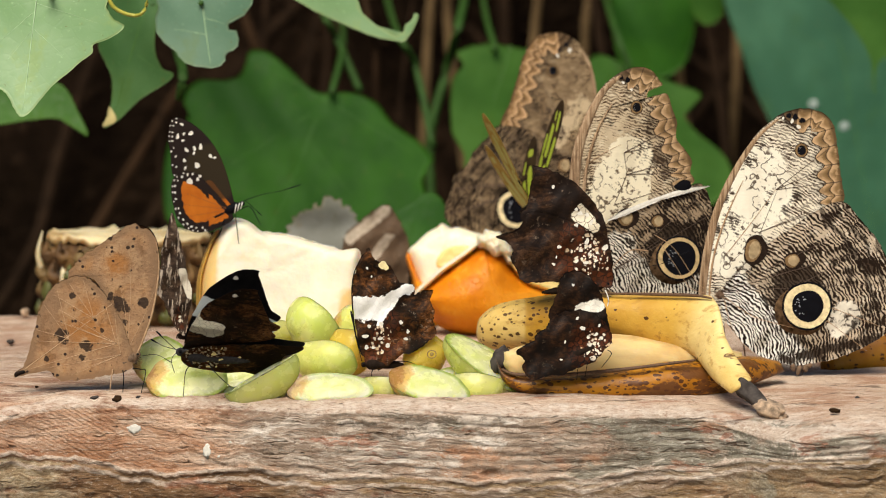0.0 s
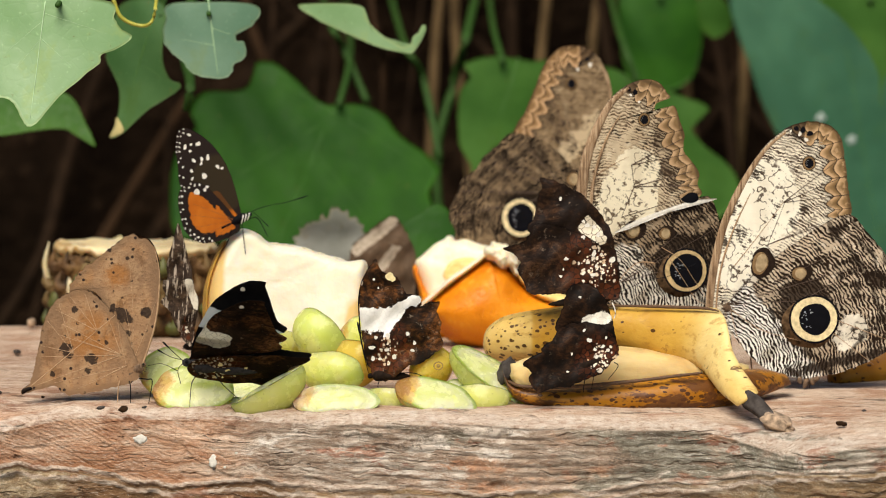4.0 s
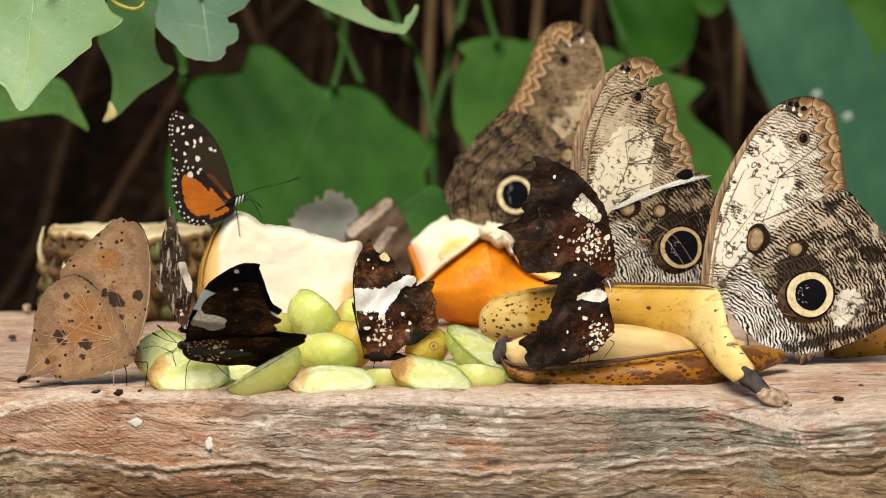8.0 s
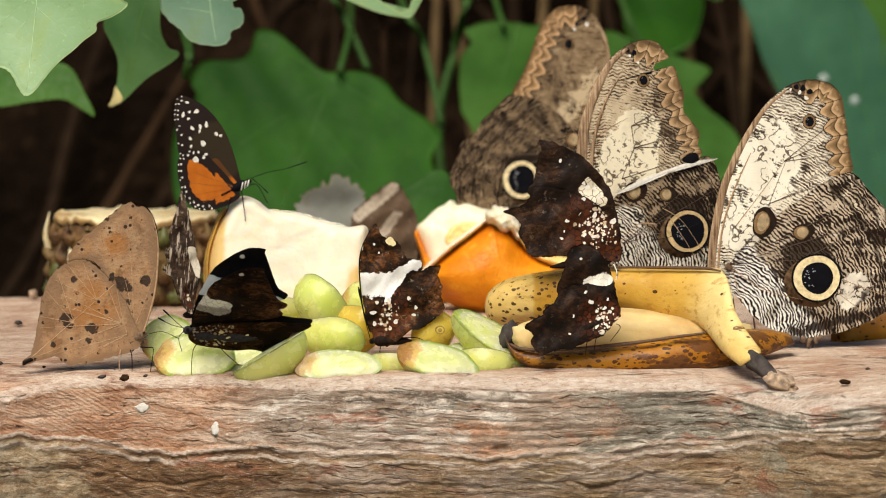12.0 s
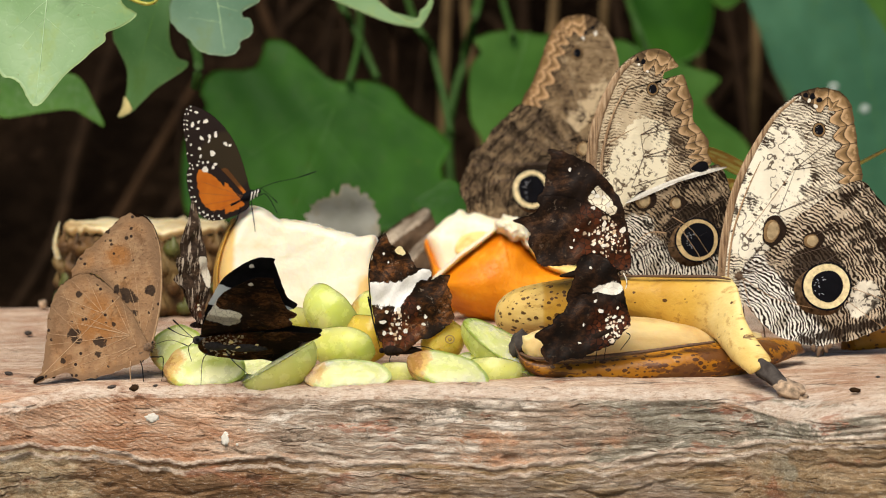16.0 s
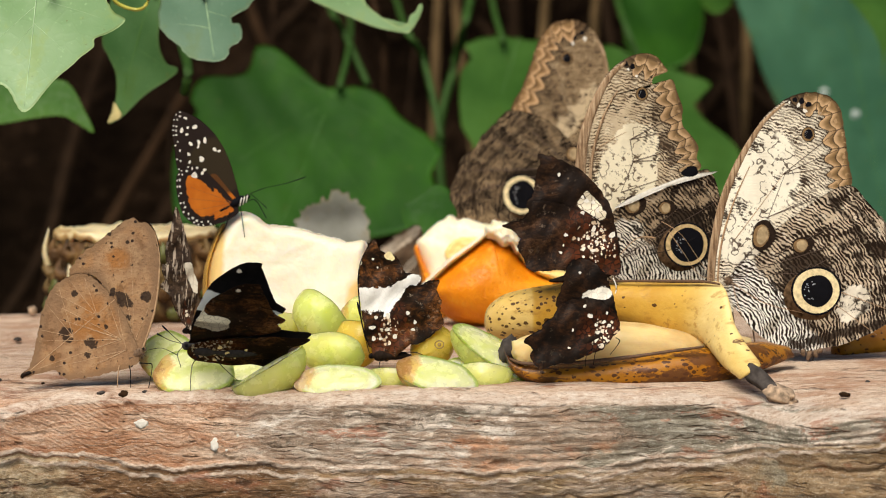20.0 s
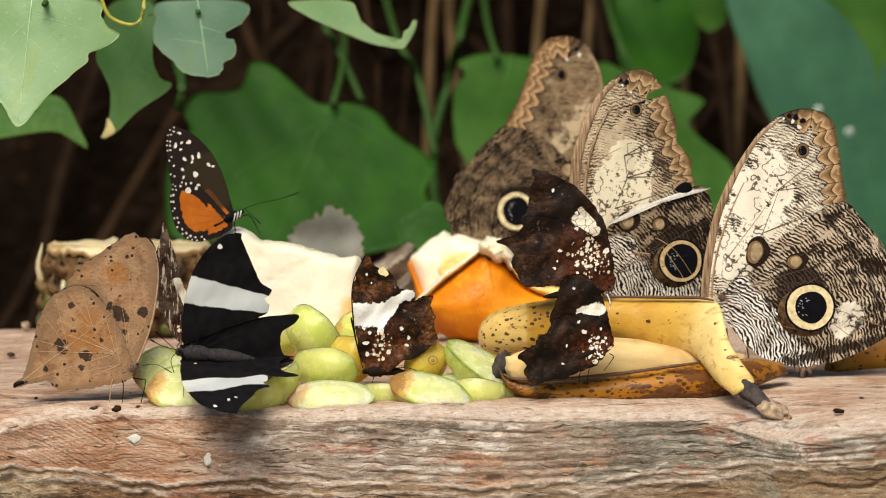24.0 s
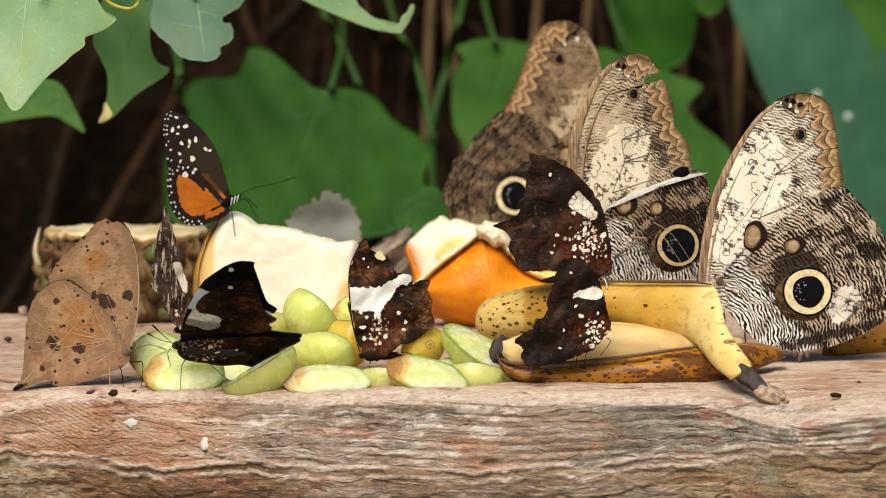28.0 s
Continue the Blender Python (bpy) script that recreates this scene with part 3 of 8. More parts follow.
def m_grape_cut():
    """Wet cut flesh, pale veins towards the middle. zones: inset, bruise."""
    g = Tree("grape_flesh")
    n = g.noise(130, 5, 0.6)
    streak = g.noise(1.0, 4, vec=g.mapped((60, 420, 420)))
    z = g.zones()
    col = g.ramp(n, (0.38, (0.70, 0.76, 0.28)), (0.64, (0.84, 0.86, 0.50)))
    col = g.mix(g.step(streak, 0.50, 0.70, 0, 0.25), col, (0.86, 0.86, 0.60))
    col = g.mix(g.step(g.calc("ADD", z[0], g.calc("MULTIPLY", g.calc("SUBTRACT", n, 0.5), 0.12)), 0.16, 0.05, 0, 0.85), col, (0.40, 0.54, 0.06))
    bruise = g.calc("ADD", z[1], g.calc("MULTIPLY", g.calc("SUBTRACT", g.noise(140, 5, 0.7), 0.5), 1.5))
    col = g.mix(g.step(bruise, 0.42, 0.70, 0, 0.85), col, (0.70, 0.42, 0.12))
    col = g.mix(g.step(bruise, 0.78, 0.95, 0, 0.7), col, (0.36, 0.15, 0.04))
    m = g.finish(col, g.step(g.noise(300, 3), 0.35, 0.65, 0.12, 0.36), g.calc("ADD", g.noise(170, 4, 0.6), g.calc("MULTIPLY", streak, 0.4)), 0.0006, 0.5, spec=0.5, sss=1.0, sss_radius=(0.010, 0.010, 0.003), through=0.12)
    g.bsdf.inputs["Transmission Weight"].default_value = 0.12
    g.bsdf.inputs["IOR"].default_value = 1.36
    return m


def m_flesh(name, base, stain, streak_scale=(200, 40, 40), amount=0.62, rough=0.4):
    g = Tree(name)
    n = g.noise(1.0, 5, vec=g.mapped(streak_scale))
    col = g.mix(g.step(n, 0.35, 0.65), tuple(c * 0.88 for c in base), base)
    st = g.noise(38, 4)
    zr = g.zones()
    col = g.mix(g.step(g.calc("ADD", st, g.calc("MULTIPLY", zr[1], 0.7)), amount, amount + 0.25, 0, 0.85), col, stain)
    smear = g.noise(1.0, 5, 0.65, g.mapped((26, 60, 70), (0, 12, 0)), 0.8)
    col = g.mix(g.step(smear, 0.55, 0.66, 0, 0.45), col, tuple(0.45 * a + 0.55 * b for a, b in zip(base, stain)))
    return g.finish(col, rough, g.calc("ADD", n, g.noise(300, 3)), 0.0006, 0.5, spec=0.4, sss=0.35, sss_radius=(0.006, 0.004, 0.002))


def m_orange_peel():
    g = Tree("orange_peel")
    c = g.voronoi(1100)
    n = g.noise(45, 5, 0.65)
    col = g.ramp(n, (0.32, (0.56, 0.145, 0.002)), (0.5, (0.74, 0.245, 0.004)), (0.68, (0.84, 0.35, 0.015)))
    col = g.mix(g.step(g.noise(170, 5, 0.7), 0.56, 0.66, 0, 0.6), col, (0.84, 0.40, 0.05))
    col = g.mix(g.step(g.noise(420, 4, 0.7), 0.66, 0.71, 0, 0.6), col, (0.36, 0.09, 0.005))
    return g.finish(col, g.step(n, 0.35, 0.65, 0.38, 0.55), g.calc("ADD", g.step(c, 0.0, 0.5), g.calc("MULTIPLY", g.noise(120, 4), 2.5)), 0.0004, 0.6, spec=0.25, sss=0.1)


def m_rind():
    g = Tree("pineapple_rind")
    c = g.voronoi(75)
    n = g.noise(140, 5)
    col = g.ramp(n, (0.3, (0.025, 0.014, 0.006)), (0.5, (0.11, 0.055, 0.018)), (0.75, (0.20, 0.115, 0.035)))
    col = g.mix(g.step(c, 0.3, 0.55), (0.17, 0.11, 0.04), col)
    return g.finish(col, 0.6, g.calc("SUBTRACT", n, c), 0.003, 0.9, spec=0.3)


WOOD, SOIL = m_wood(), m_soil()
PALE_LEAF = m_leaf("pale_leaf", (0.20, 0.36, 0.15), (0.29, 0.45, 0.23), 0.5, 0.2)
GREY_LEAF = m_leaf("grey_green_leaf", (0.115, 0.23, 0.14), (0.18, 0.30, 0.20), 0.5, 0.2)
# mid and deep greens are darkened: the background's shade is in their colour
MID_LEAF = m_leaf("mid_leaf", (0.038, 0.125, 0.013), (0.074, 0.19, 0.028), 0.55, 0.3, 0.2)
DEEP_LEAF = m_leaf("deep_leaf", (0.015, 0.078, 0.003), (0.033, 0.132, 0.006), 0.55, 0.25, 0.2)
BLUE_LEAF = m_leaf("bluish_leaf", (0.032, 0.115, 0.057), (0.055, 0.165, 0.085), 0.5, 0.15, 0.3)
HANG_LEAF = m_leaf("hanging_leaf", (0.050, 0.14, 0.036), (0.090, 0.20, 0.062), 0.5, 0.25, 0.3)
LEAF_VEIN = m_plain("leaf_vein", (0.065, 0.17, 0.026), 0.5)
PALE_VEIN = m_plain("pale_vein", (0.36, 0.52, 0.30), 0.6, spec=0.2)
DRY_TIP = m_plain("dry_leaf_tip", (0.42, 0.36, 0.16), 0.7, 0.4, 200, spec=0.1)
STEM = m_plain("green_stem", (0.026, 0.07, 0.010), 0.6, spec=0.2)
GREY_LEAF_DOT = m_plain("pale_fleck", (0.42, 0.48, 0.44), 0.8)
TENDRIL = m_plain("yellow_tendril", (0.40, 0.38, 0.05), 0.4)
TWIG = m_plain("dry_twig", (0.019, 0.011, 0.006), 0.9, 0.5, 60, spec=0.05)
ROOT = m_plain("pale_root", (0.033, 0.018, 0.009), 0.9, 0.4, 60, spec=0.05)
TAN = (0.25, 0.155, 0.070)
OWL_FORE = m_owl("owl_forewing", True, (0.93, 0.88, 0.73), (0.062, 0.036, 0.022), (0.82, 0.75, 0.60), TAN, dull=0.25, root=(4.0, 20.0))
OWL_HIND = m_owl("owl_hindwing", False, (0.88, 0.83, 0.70), (0.034, 0.019, 0.011), (0.55, 0.45, 0.33), TAN, (0.90, 0.88, 0.81), dull=0.55, root=(4.0, 19.0))
OWL_FORE_B = m_owl("worn_owl_forewing", True, (0.83, 0.75, 0.56), (0.085, 0.05, 0.028), (0.58, 0.47, 0.32), (0.24, 0.15, 0.070), root=(2.0, 15.0), cells=11)
OWL_HIND_B = m_owl("grey_owl_hindwing", False, (0.56, 0.46, 0.33), (0.026, 0.015, 0.009), (0.32, 0.235, 0.15), TAN, (0.76, 0.71, 0.61), root=(6.0, 8.0))
OWL_FORE_C = m_owl("brown_owl_forewing", True, (0.55, 0.43, 0.27), (0.040, 0.023, 0.013), (0.34, 0.24, 0.135), (0.27, 0.16, 0.07), root=(0.0, 4.0), cells=9)
OWL_HIND_C = m_owl("brown_owl_hindwing", False, (0.42, 0.32, 0.20), (0.020, 0.012, 0.007), (0.235, 0.165, 0.095), TAN, dull=0.6, root=(-4.0, 10.0))


def m_costa():
    """Ribbed, streaky leading edge of an owl butterfly's wing."""
    g = Tree("tan_wing_edge")
    n = g.noise(1.0, 5, 0.65, g.mapped((1500, 1500, 60)), 0.3)
    col = g.ramp(n, (0.34, (0.10, 0.058, 0.032)), (0.48, (0.29, 0.185, 0.105)), (0.64, (0.52, 0.38, 0.245)))
    col = g.mix(g.step(g.noise(130, 4, 0.6), 0.54, 0.66, 0, 0.55), col, (0.12, 0.07, 0.04))
    return g.finish(col, 0.65, n, 0.0003, 0.6, spec=0.12)


OWL_UP = m_plain("owl_upperside", (0.10, 0.065, 0.045), 0.7, 0.3, 200)
COSTA = m_costa()
DARK_A = m_dark_wing("dark_wing", (0.006, 0.004, 0.003), (0.045, 0.019, 0.008), grey=(0.06, 0.042, 0.028), net=0.35)
DARK_F = m_dark_wing("dark_wing_cream_patch", (0.022, 0.013, 0.009), (0.24, 0.10, 0.035), (0.97, 0.93, 0.80), (0.30, 0.20, 0.12), net=0.6, field="patch", through=0.65)
DARK_B = m_dark_wing("dark_wing_rusty", (0.010, 0.006, 0.0045), (0.075, 0.035, 0.017), band=(0.78, 0.71, 0.56), grey=(0.17, 0.12, 0.085), net=1.4)
DARK_C = m_dark_wing("dark_wing_mottled", (0.008, 0.005, 0.003), (0.17, 0.062, 0.016), (0.90, 0.89, 0.86), (0.30, 0.23, 0.17), net=0.12)
DARK_EDGE = m_dark_wing("bark_like_wing", (0.022, 0.014, 0.010), (0.13, 0.08, 0.05), (0.72, 0.66, 0.54), (0.36, 0.28, 0.20), bark=0.85, net=0.3)
STRIPED = m_dark_wing("striped_brown_wing", (0.10, 0.065, 0.04), (0.16, 0.10, 0.06), (0.52, 0.44, 0.34), (0.28, 0.21, 0.15))
LEAF_UPPER = m_leaf_upper()
UPPER = m_upper_black()
LEAFWING = m_leafwing()
ORANGE_WING = m_orange_wing()
GREEN_UP = m_malachite("green_spotted_upperside", (0.030, 0.019, 0.012), (0.10, 0.062, 0.030), (0.54, 0.64, 0.08))
GREEN_UNDER = m_malachite("pale_tan_underside", (0.52, 0.32, 0.05), (0.74, 0.54, 0.16), (0.74, 0.70, 0.30))
BLACK = m_plain("black_scales", (0.0045, 0.0045, 0.0065), 0.6, 0.25, 300, spec=0.06)
DARK_BROWN = m_plain("dark_brown_fur", (0.015, 0.009, 0.006), 0.85, 0.5, 900, spec=0.1)
FUR = m_plain("brown_fur", (0.16, 0.10, 0.06), 0.9, 0.4, 1200)
YELLOW_RING = m_plain("yellow_ring", (0.74, 0.62, 0.36), 0.8, 0.28, 700, spec=0.1)
WHITE_SPOT = m_plain("white_spot", (0.74, 0.71, 0.64), 0.7, 0.15, 900, spec=0.15)
BROWN_RING = m_plain("brown_ring", (0.10, 0.052, 0.026), 0.7, 0.4, 900)
WING_VEIN = m_plain("wing_vein", (0.075, 0.045, 0.028), 0.7, 0.3, 900)
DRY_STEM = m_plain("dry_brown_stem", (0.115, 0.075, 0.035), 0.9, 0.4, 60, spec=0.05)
LEAF_RIB = m_plain("dead_leaf_rib", (0.50, 0.33, 0.19), 0.7, 0.3, 900)
TAN_VEIN = m_plain("tan_vein", (0.38, 0.24, 0.13), 0.7, 0.3, 900)
BANANA = m_banana()
BANANA_FLESH = m_flesh("banana_flesh", (0.72, 0.54, 0.24), (0.34, 0.17, 0.05), (60, 260, 260), amount=0.54)
BANANA_TIP = m_plain("banana_tip", (0.060, 0.051, 0.046), 0.85, 0.6, 250, spec=0.1)
GRAPE, GRAPE_CUT, GRAPE_AMBER = m_grape(), m_grape_cut(), m_grape("amber_grape_skin", 0.8)
MELON = m_flesh("melon_flesh", (0.89, 0.82, 0.64), (0.74, 0.47, 0.12), (70, 30, 30), amount=0.52)
MELON_SKIN = m_flesh("amber_fruit_skin", (0.58, 0.33, 0.07), (0.36, 0.16, 0.03), amount=0.6)
ORANGE_PEEL = m_orange_peel()
PITH = m_flesh("orange_pith", (0.90, 0.82, 0.60), (0.84, 0.58, 0.22), amount=0.72)
PULP = m_flesh("orange_pulp", (0.86, 0.62, 0.22), (0.90, 0.78, 0.46), (60, 300, 300), 0.6)
RIND = m_rind()
PINE_FLESH = m_flesh("pineapple_flesh", (0.72, 0.60, 0.36), (0.30, 0.17, 0.05), amount=0.50)
STONE = m_plain("grey_stone", (0.30, 0.28, 0.24), 0.9, 0.35, 40)


# ---- building ----
FLAT_MARKS = ("white_spot", "white_dot", "yellow_spot", "apical_spot", "glint", "ring", "pupil", "eyespot", "iris", "wing_spot")


def part(name, bm, material, parent=None, label="", smooth=True):
    """Links a bmesh (or a mesh) as one object under a thing or a part."""
    if isinstance(bm, bmesh.types.BMesh):
        me = bpy.data.meshes.new(name)
        bm.to_mesh(me)
        bm.free()
    else:
        me = bm
    for mt in material if isinstance(material, (tuple, list)) else (material,):
        me.materials.append(mt)
    if smooth and name not in FLAT_MARKS:
        me.polygons.foreach_set("use_smooth", [True] * len(me.polygons))
    ob = new(name, me)
    ob.parent = parent
    if label:
        tagged(ob, label)
    return ob


def thing(name, place, label, category, group="", rz=0, rx=0, ry=0):
    e = new(name)
    e.empty_display_size = 0.01
    e.matrix_basis = pose(*place, rx, ry, rz)
    return tagged(e, label, category, group)


def curve_through(pts, per=8, closed=False):
    """Points along a smooth curve through the given ones."""
    p = [Vector(q) for q in pts]
    n, out = len(p), []
    for i in range(n if closed else n - 1):
        a, b, c, d = (p[(i + k) % n] if closed else p[min(max(i + k, 0), n - 1)] for k in (-1, 0, 1, 2))
        for s in range(per):
            t = s / per
            out.append(0.5 * (2 * b + (c - a) * t + (2 * a - 5 * b + 4 * c - d) * t * t + (3 * b - 3 * c + d - a) * t ** 3))
    if not closed:
        out.append(p[-1])
    return out


def tube(pts, radii, sides=8, per=6, cap=True, bm=None):
    """A round tube along a smooth curve; radii are spread along it."""
    line = curve_through(pts, per)
    n = len(line)
    bm = bm or bmesh.new()
    rad = np.interp(np.linspace(0, 1, n), np.linspace(0, 1, len(radii)), radii).tolist()
    rings, up = [], Vector((0.13, 0.2, 1)).normalized()
    for i, q in enumerate(line):
        d = (line[min(i + 1, n - 1)] - line[max(i - 1, 0)]).normalized()
        a = d.cross(up)
        if a.length < 1e-3:
            a = d.cross(Vector((1, 0, 0)))
        a.normalize()
        b = d.cross(a)
        rings.append([bm.verts.new(q + rad[i] * (a * math.cos(2 * math.pi * k / sides) + b * math.sin(2 * math.pi * k / sides))) for k in range(sides)])
    for r, s in pairwise(rings):
        for k in range(sides):
            bm.faces.new((r[k], r[(k + 1) % sides], s[(k + 1) % sides], s[k]))
    if cap:
        bm.faces.new(rings[0][::-1])
        bm.faces.new(rings[-1])
    return bm


def blob(size, rough=0.0, freq=60, sub=3, seed=0, bm=None, at=(0, 0, 0)):
    """A rounded lump with an uneven surface."""
    own = bmesh.new()
    bmesh.ops.create_icosphere(own, subdivisions=sub, radius=1)
    for v in own.verts:
        k = 1 + rough * noise.noise(v.co * 2.3 + Vector((seed * 7.1, 0, 0)))
        v.co = Vector((v.co.x * size[0] * k, v.co.y * size[1] * k, v.co.z * size[2] * k)) + Vector(at)
    return own


def outline_gap(x, z, ox, oz):
    """Distance from each point to the outline."""
    d = np.full(len(x), 1e9)
    for i in range(len(ox)):
        j = (i + 1) % len(ox)
        ex, ez = ox[j] - ox[i], oz[j] - oz[i]
        t = np.clip(((x - ox[i]) * ex + (z - oz[i]) * ez) / (ex * ex + ez * ez + 1e-12), 0, 1)
        d = np.minimum(d, np.hypot(x - ox[i] - t * ex, z - oz[i] - t * ez))
    return d


def sheet(name, pts, field=None, rings=26, per=8, thick=0.25, bend=None, scallop=(0, 0), centre=None, unit=MM, margin=None, round_at=0.4, rag=0.0):
    """A thin two-sided blade in its own xz plane, with an outline curve through pts (mm). field(x, z, gap) gives the zones.
    Slot 0 is the side towards -y, slot 1 the other."""
    line = curve_through([(a, 0, b) for a, b in pts], per, True)
    ox, oz = np.array([q.x for q in line]), np.array([q.z for q in line])
    n = len(ox)
    cx, cz = centre or (ox.mean(), oz.mean())
    if scallop[0]:
        k = 1 - scallop[0] * np.abs(np.sin(np.linspace(0, math.pi * scallop[1], n)))
        ox, oz = cx + (ox - cx) * k, cz + (oz - cz) * k
    if rag:
        k = np.array([noise.noise((a * 0.55, 0, c * 0.55)) + 0.7 * noise.noise((a * 1.6, 3, c * 1.6)) for a, c in zip(ox, oz)]) * rag
        far = np.hypot(ox - cx, oz - cz) + 1e-6
        ox, oz = ox + (ox - cx) / far * k, oz + (oz - cz) / far * k
    r = (np.arange(1, rings + 1) / rings) ** 0.8
    x = np.concatenate([[cx], (cx + np.outer(r, ox - cx)).ravel()])
    z = np.concatenate([[cz], (cz + np.outer(r, oz - cz)).ravel()])
    gap = outline_gap(x, z, ox, oz)
    y = bend(x, z) if bend else np.zeros_like(x)
    m = len(x)
    half = thick / 2 * (np.clip(gap / round_at, 0.25, 1) if round_at < 1 else np.sqrt(np.clip(1 - (1 - np.clip(gap / round_at, 0, 1)) ** 2, 0.01, 1)))
    co = np.concatenate([np.stack([x, y - half, z], 1), np.stack([x, y + half, z], 1)]) * unit
    faces = []
    turn = np.sum(ox * np.roll(oz, -1) - oz * np.roll(ox, -1)) > 0
    for side in (0, 1):
        o, flip = side * m, (side == 0) != turn
        fs = [(o, o + 1 + k, o + 1 + (k + 1) % n) for k in range(n)]
        for q in range(rings - 1):
            a, b = o + 1 + q * n, o + 1 + (q + 1) * n
            fs += [(a + k, b + k, b + (k + 1) % n, a + (k + 1) % n) for k in range(n)]
        faces += [f[::-1] for f in fs] if flip else fs
    each = len(faces) // 2
    last = 1 + (rings - 1) * n
    rim = [(last + k, last + (k + 1) % n, m + last + (k + 1) % n, m + last + k) for k in range(n)]
    faces += rim if turn else [f[::-1] for f in rim]
    me = bpy.data.meshes.new(name)
    me.from_pydata(co.tolist(), [], faces)
    me.polygons.foreach_set("material_index", [0] * each + [1] * (len(faces) - each))
    zr = np.zeros((m, 4))
    zr[:, 3] = 1
    zr[:, 0] = gap / 10
    zb = zr.copy()
    if field:
        got = field(x, z, gap)
        for i, v in enumerate(got[:2]):
            zr[:, i + 1] = v
        for i, v in enumerate(got[2:]):
            zb[:, 2 - i] = v
    if margin:
        best = np.full(m, 1e9)
        edge = [(q.x, q.z) for q in curve_through([(a, 0, b) for a, b in margin], 5)]
        for i, (p, q) in enumerate(pairwise(edge)):
            ex, ez = q[0] - p[0], q[1] - p[1]
            t = np.clip(((x - p[0]) * ex + (z - p[1]) * ez) / (ex * ex + ez * ez), 0, 1)
            d = np.hypot(x - p[0] - t * ex, z - p[1] - t * ez)
            zb[:, 1] = np.where(d < best, (i + t) / (len(edge) - 1), zb[:, 1])
            best = np.minimum(best, d)
        zb[:, 0] = best / 10
    bt = me.attributes.new("zones_b", "FLOAT_COLOR", "POINT")
    bt.data.foreach_set("color", np.concatenate([zb, zb]).ravel())
    at = me.attributes.new("zones", "FLOAT_COLOR", "POINT")
    at.data.foreach_set("color", np.concatenate([zr, zr]).ravel())
    return me


def near(x, z, px, pz, r):
    """1 at a place, 0.5 at r from it, 0 at twice r."""
    return np.clip(1 - np.hypot(x - px, z - pz) / (2 * r), 0, 1)


def along(x, z, a, b, w):
    """0.5 at half width w from the line a-b, more inside."""
    ex, ez = b[0] - a[0], b[1] - a[1]
    t = np.clip(((x - a[0]) * ex + (z - a[1]) * ez) / (ex * ex + ez * ez), 0, 1)
    return np.clip(1 - np.hypot(x - a[0] - t * ex, z - a[1] - t * ez) / (2 * w), 0, 1)


def disc(rx, rz, y=0.0, thick=0.1, tilt=0, sides=28, at=(0, 0), wob=0.0):
    """A thin oval plate in the xz plane, in mm."""
    bm = bmesh.new()
    c, s = math.cos(radians(tilt)), math.sin(radians(tilt))
    f, b = [], []
    for k in range(sides):
        a = 2 * math.pi * k / sides
        g = 1 + wob * math.sin(3 * a + at[0]) + wob * 0.6 * math.sin(5 * a + at[1])
        u, v = rx * g * math.cos(a), rz * g * math.sin(a)
        p = (at[0] + u * c - v * s, at[1] + u * s + v * c)
        f.append(bm.verts.new((p[0] * MM, (y - thick) * MM, p[1] * MM)))
        b.append(bm.verts.new((p[0] * MM, y * MM, p[1] * MM)))
    bm.faces.new(f)
    bm.faces.new(b[::-1])
    for k in range(sides):
        bm.faces.new((f[k], b[k], b[(k + 1) % sides], f[(k + 1) % sides]))
    for ed in bm.edges:
        ed.smooth = False
    return bm


def veins(wing, root, tips, mat, r=0.14, y=-0.14, bow=0.0):
    for t in tips:
        mid = ((root[0] + t[0]) / 2 + bow, (root[1] + t[1]) / 2 + bow)
        pts = [(q[0] * MM, y * MM, q[1] * MM) for q in (root, mid, t)]
        part("vein", tube(pts, [r * MM, r * 0.45 * MM], 5, 5), mat, wing)


def leg(body, pts, r=0.16, mat=None):
    return part("leg", tube([[c * MM for c in p] for p in pts], [r * MM, r * MM * 0.9, r * MM * 0.6], 6, 5), mat or BLACK, body)


def antenna(body, pts, r=0.11, club=0.35, mat=None):
    return part("antenna", tube([[c * MM for c in p] for p in pts], [r * MM] * 6 + [club * MM, club * 0.6 * MM], 6, 5), mat or BLACK, body)


def torso(parent, head, tail, r, mat, fat=1.0):
    """Head, thorax and abdomen along a line from head to tail, in mm."""
    h, t = Vector(head), Vector(tail)
    at = lambda k: (h.lerp(t, k)) * MM
    part("abdomen", tube([at(0.42), at(0.6), at(0.8), at(1)], [r * 0.75 * MM, r * 0.85 * fat * MM, r * 0.7 * MM, r * 0.15 * MM], 12), mat, parent)
    part("thorax", tube([at(0.10), at(0.18), at(0.32), at(0.46)], [r * 0.45 * MM, r * MM, r * 1.05 * MM, r * 0.6 * MM], 12), mat, parent)
    hd = part("head", blob((r * 0.6 * MM, r * 0.6 * MM, r * 0.55 * MM), 0.1, sub=2), mat, parent)
    hd.location = at(0.05)
    for s in (-1, 1):
        e = part("eye", blob((r * 0.27 * MM,) * 3, 0, sub=2), BLACK, hd)
        e.location = (0, s * r * 0.42 * MM, r * 0.12 * MM)
    return hd


# ---- the large structure ----
def zoned(name, verts, faces, zones):
    me = bpy.data.meshes.new(name)
    me.from_pydata([tuple(v) for v in verts], [], faces)
    at = me.attributes.new("zones", "FLOAT_COLOR", "POINT")
    at.data.foreach_set("color", np.array(zones, dtype=float).ravel())
    return me


def front_line(x):
    """The wavy front edge of the slab."""
    return -0.012 - 0.034 / (1 + math.exp(-(x - 0.098) * 160)) - 0.006 * math.sin(x * 21 + 0.5) - 0.014 / (1 + math.exp((x + 0.135) * 140))


def smooth(v, lo, hi):
    t = min(1.0, max(0.0, (v - lo) / (hi - lo)))
    return t * t * (3 - 2 * t)


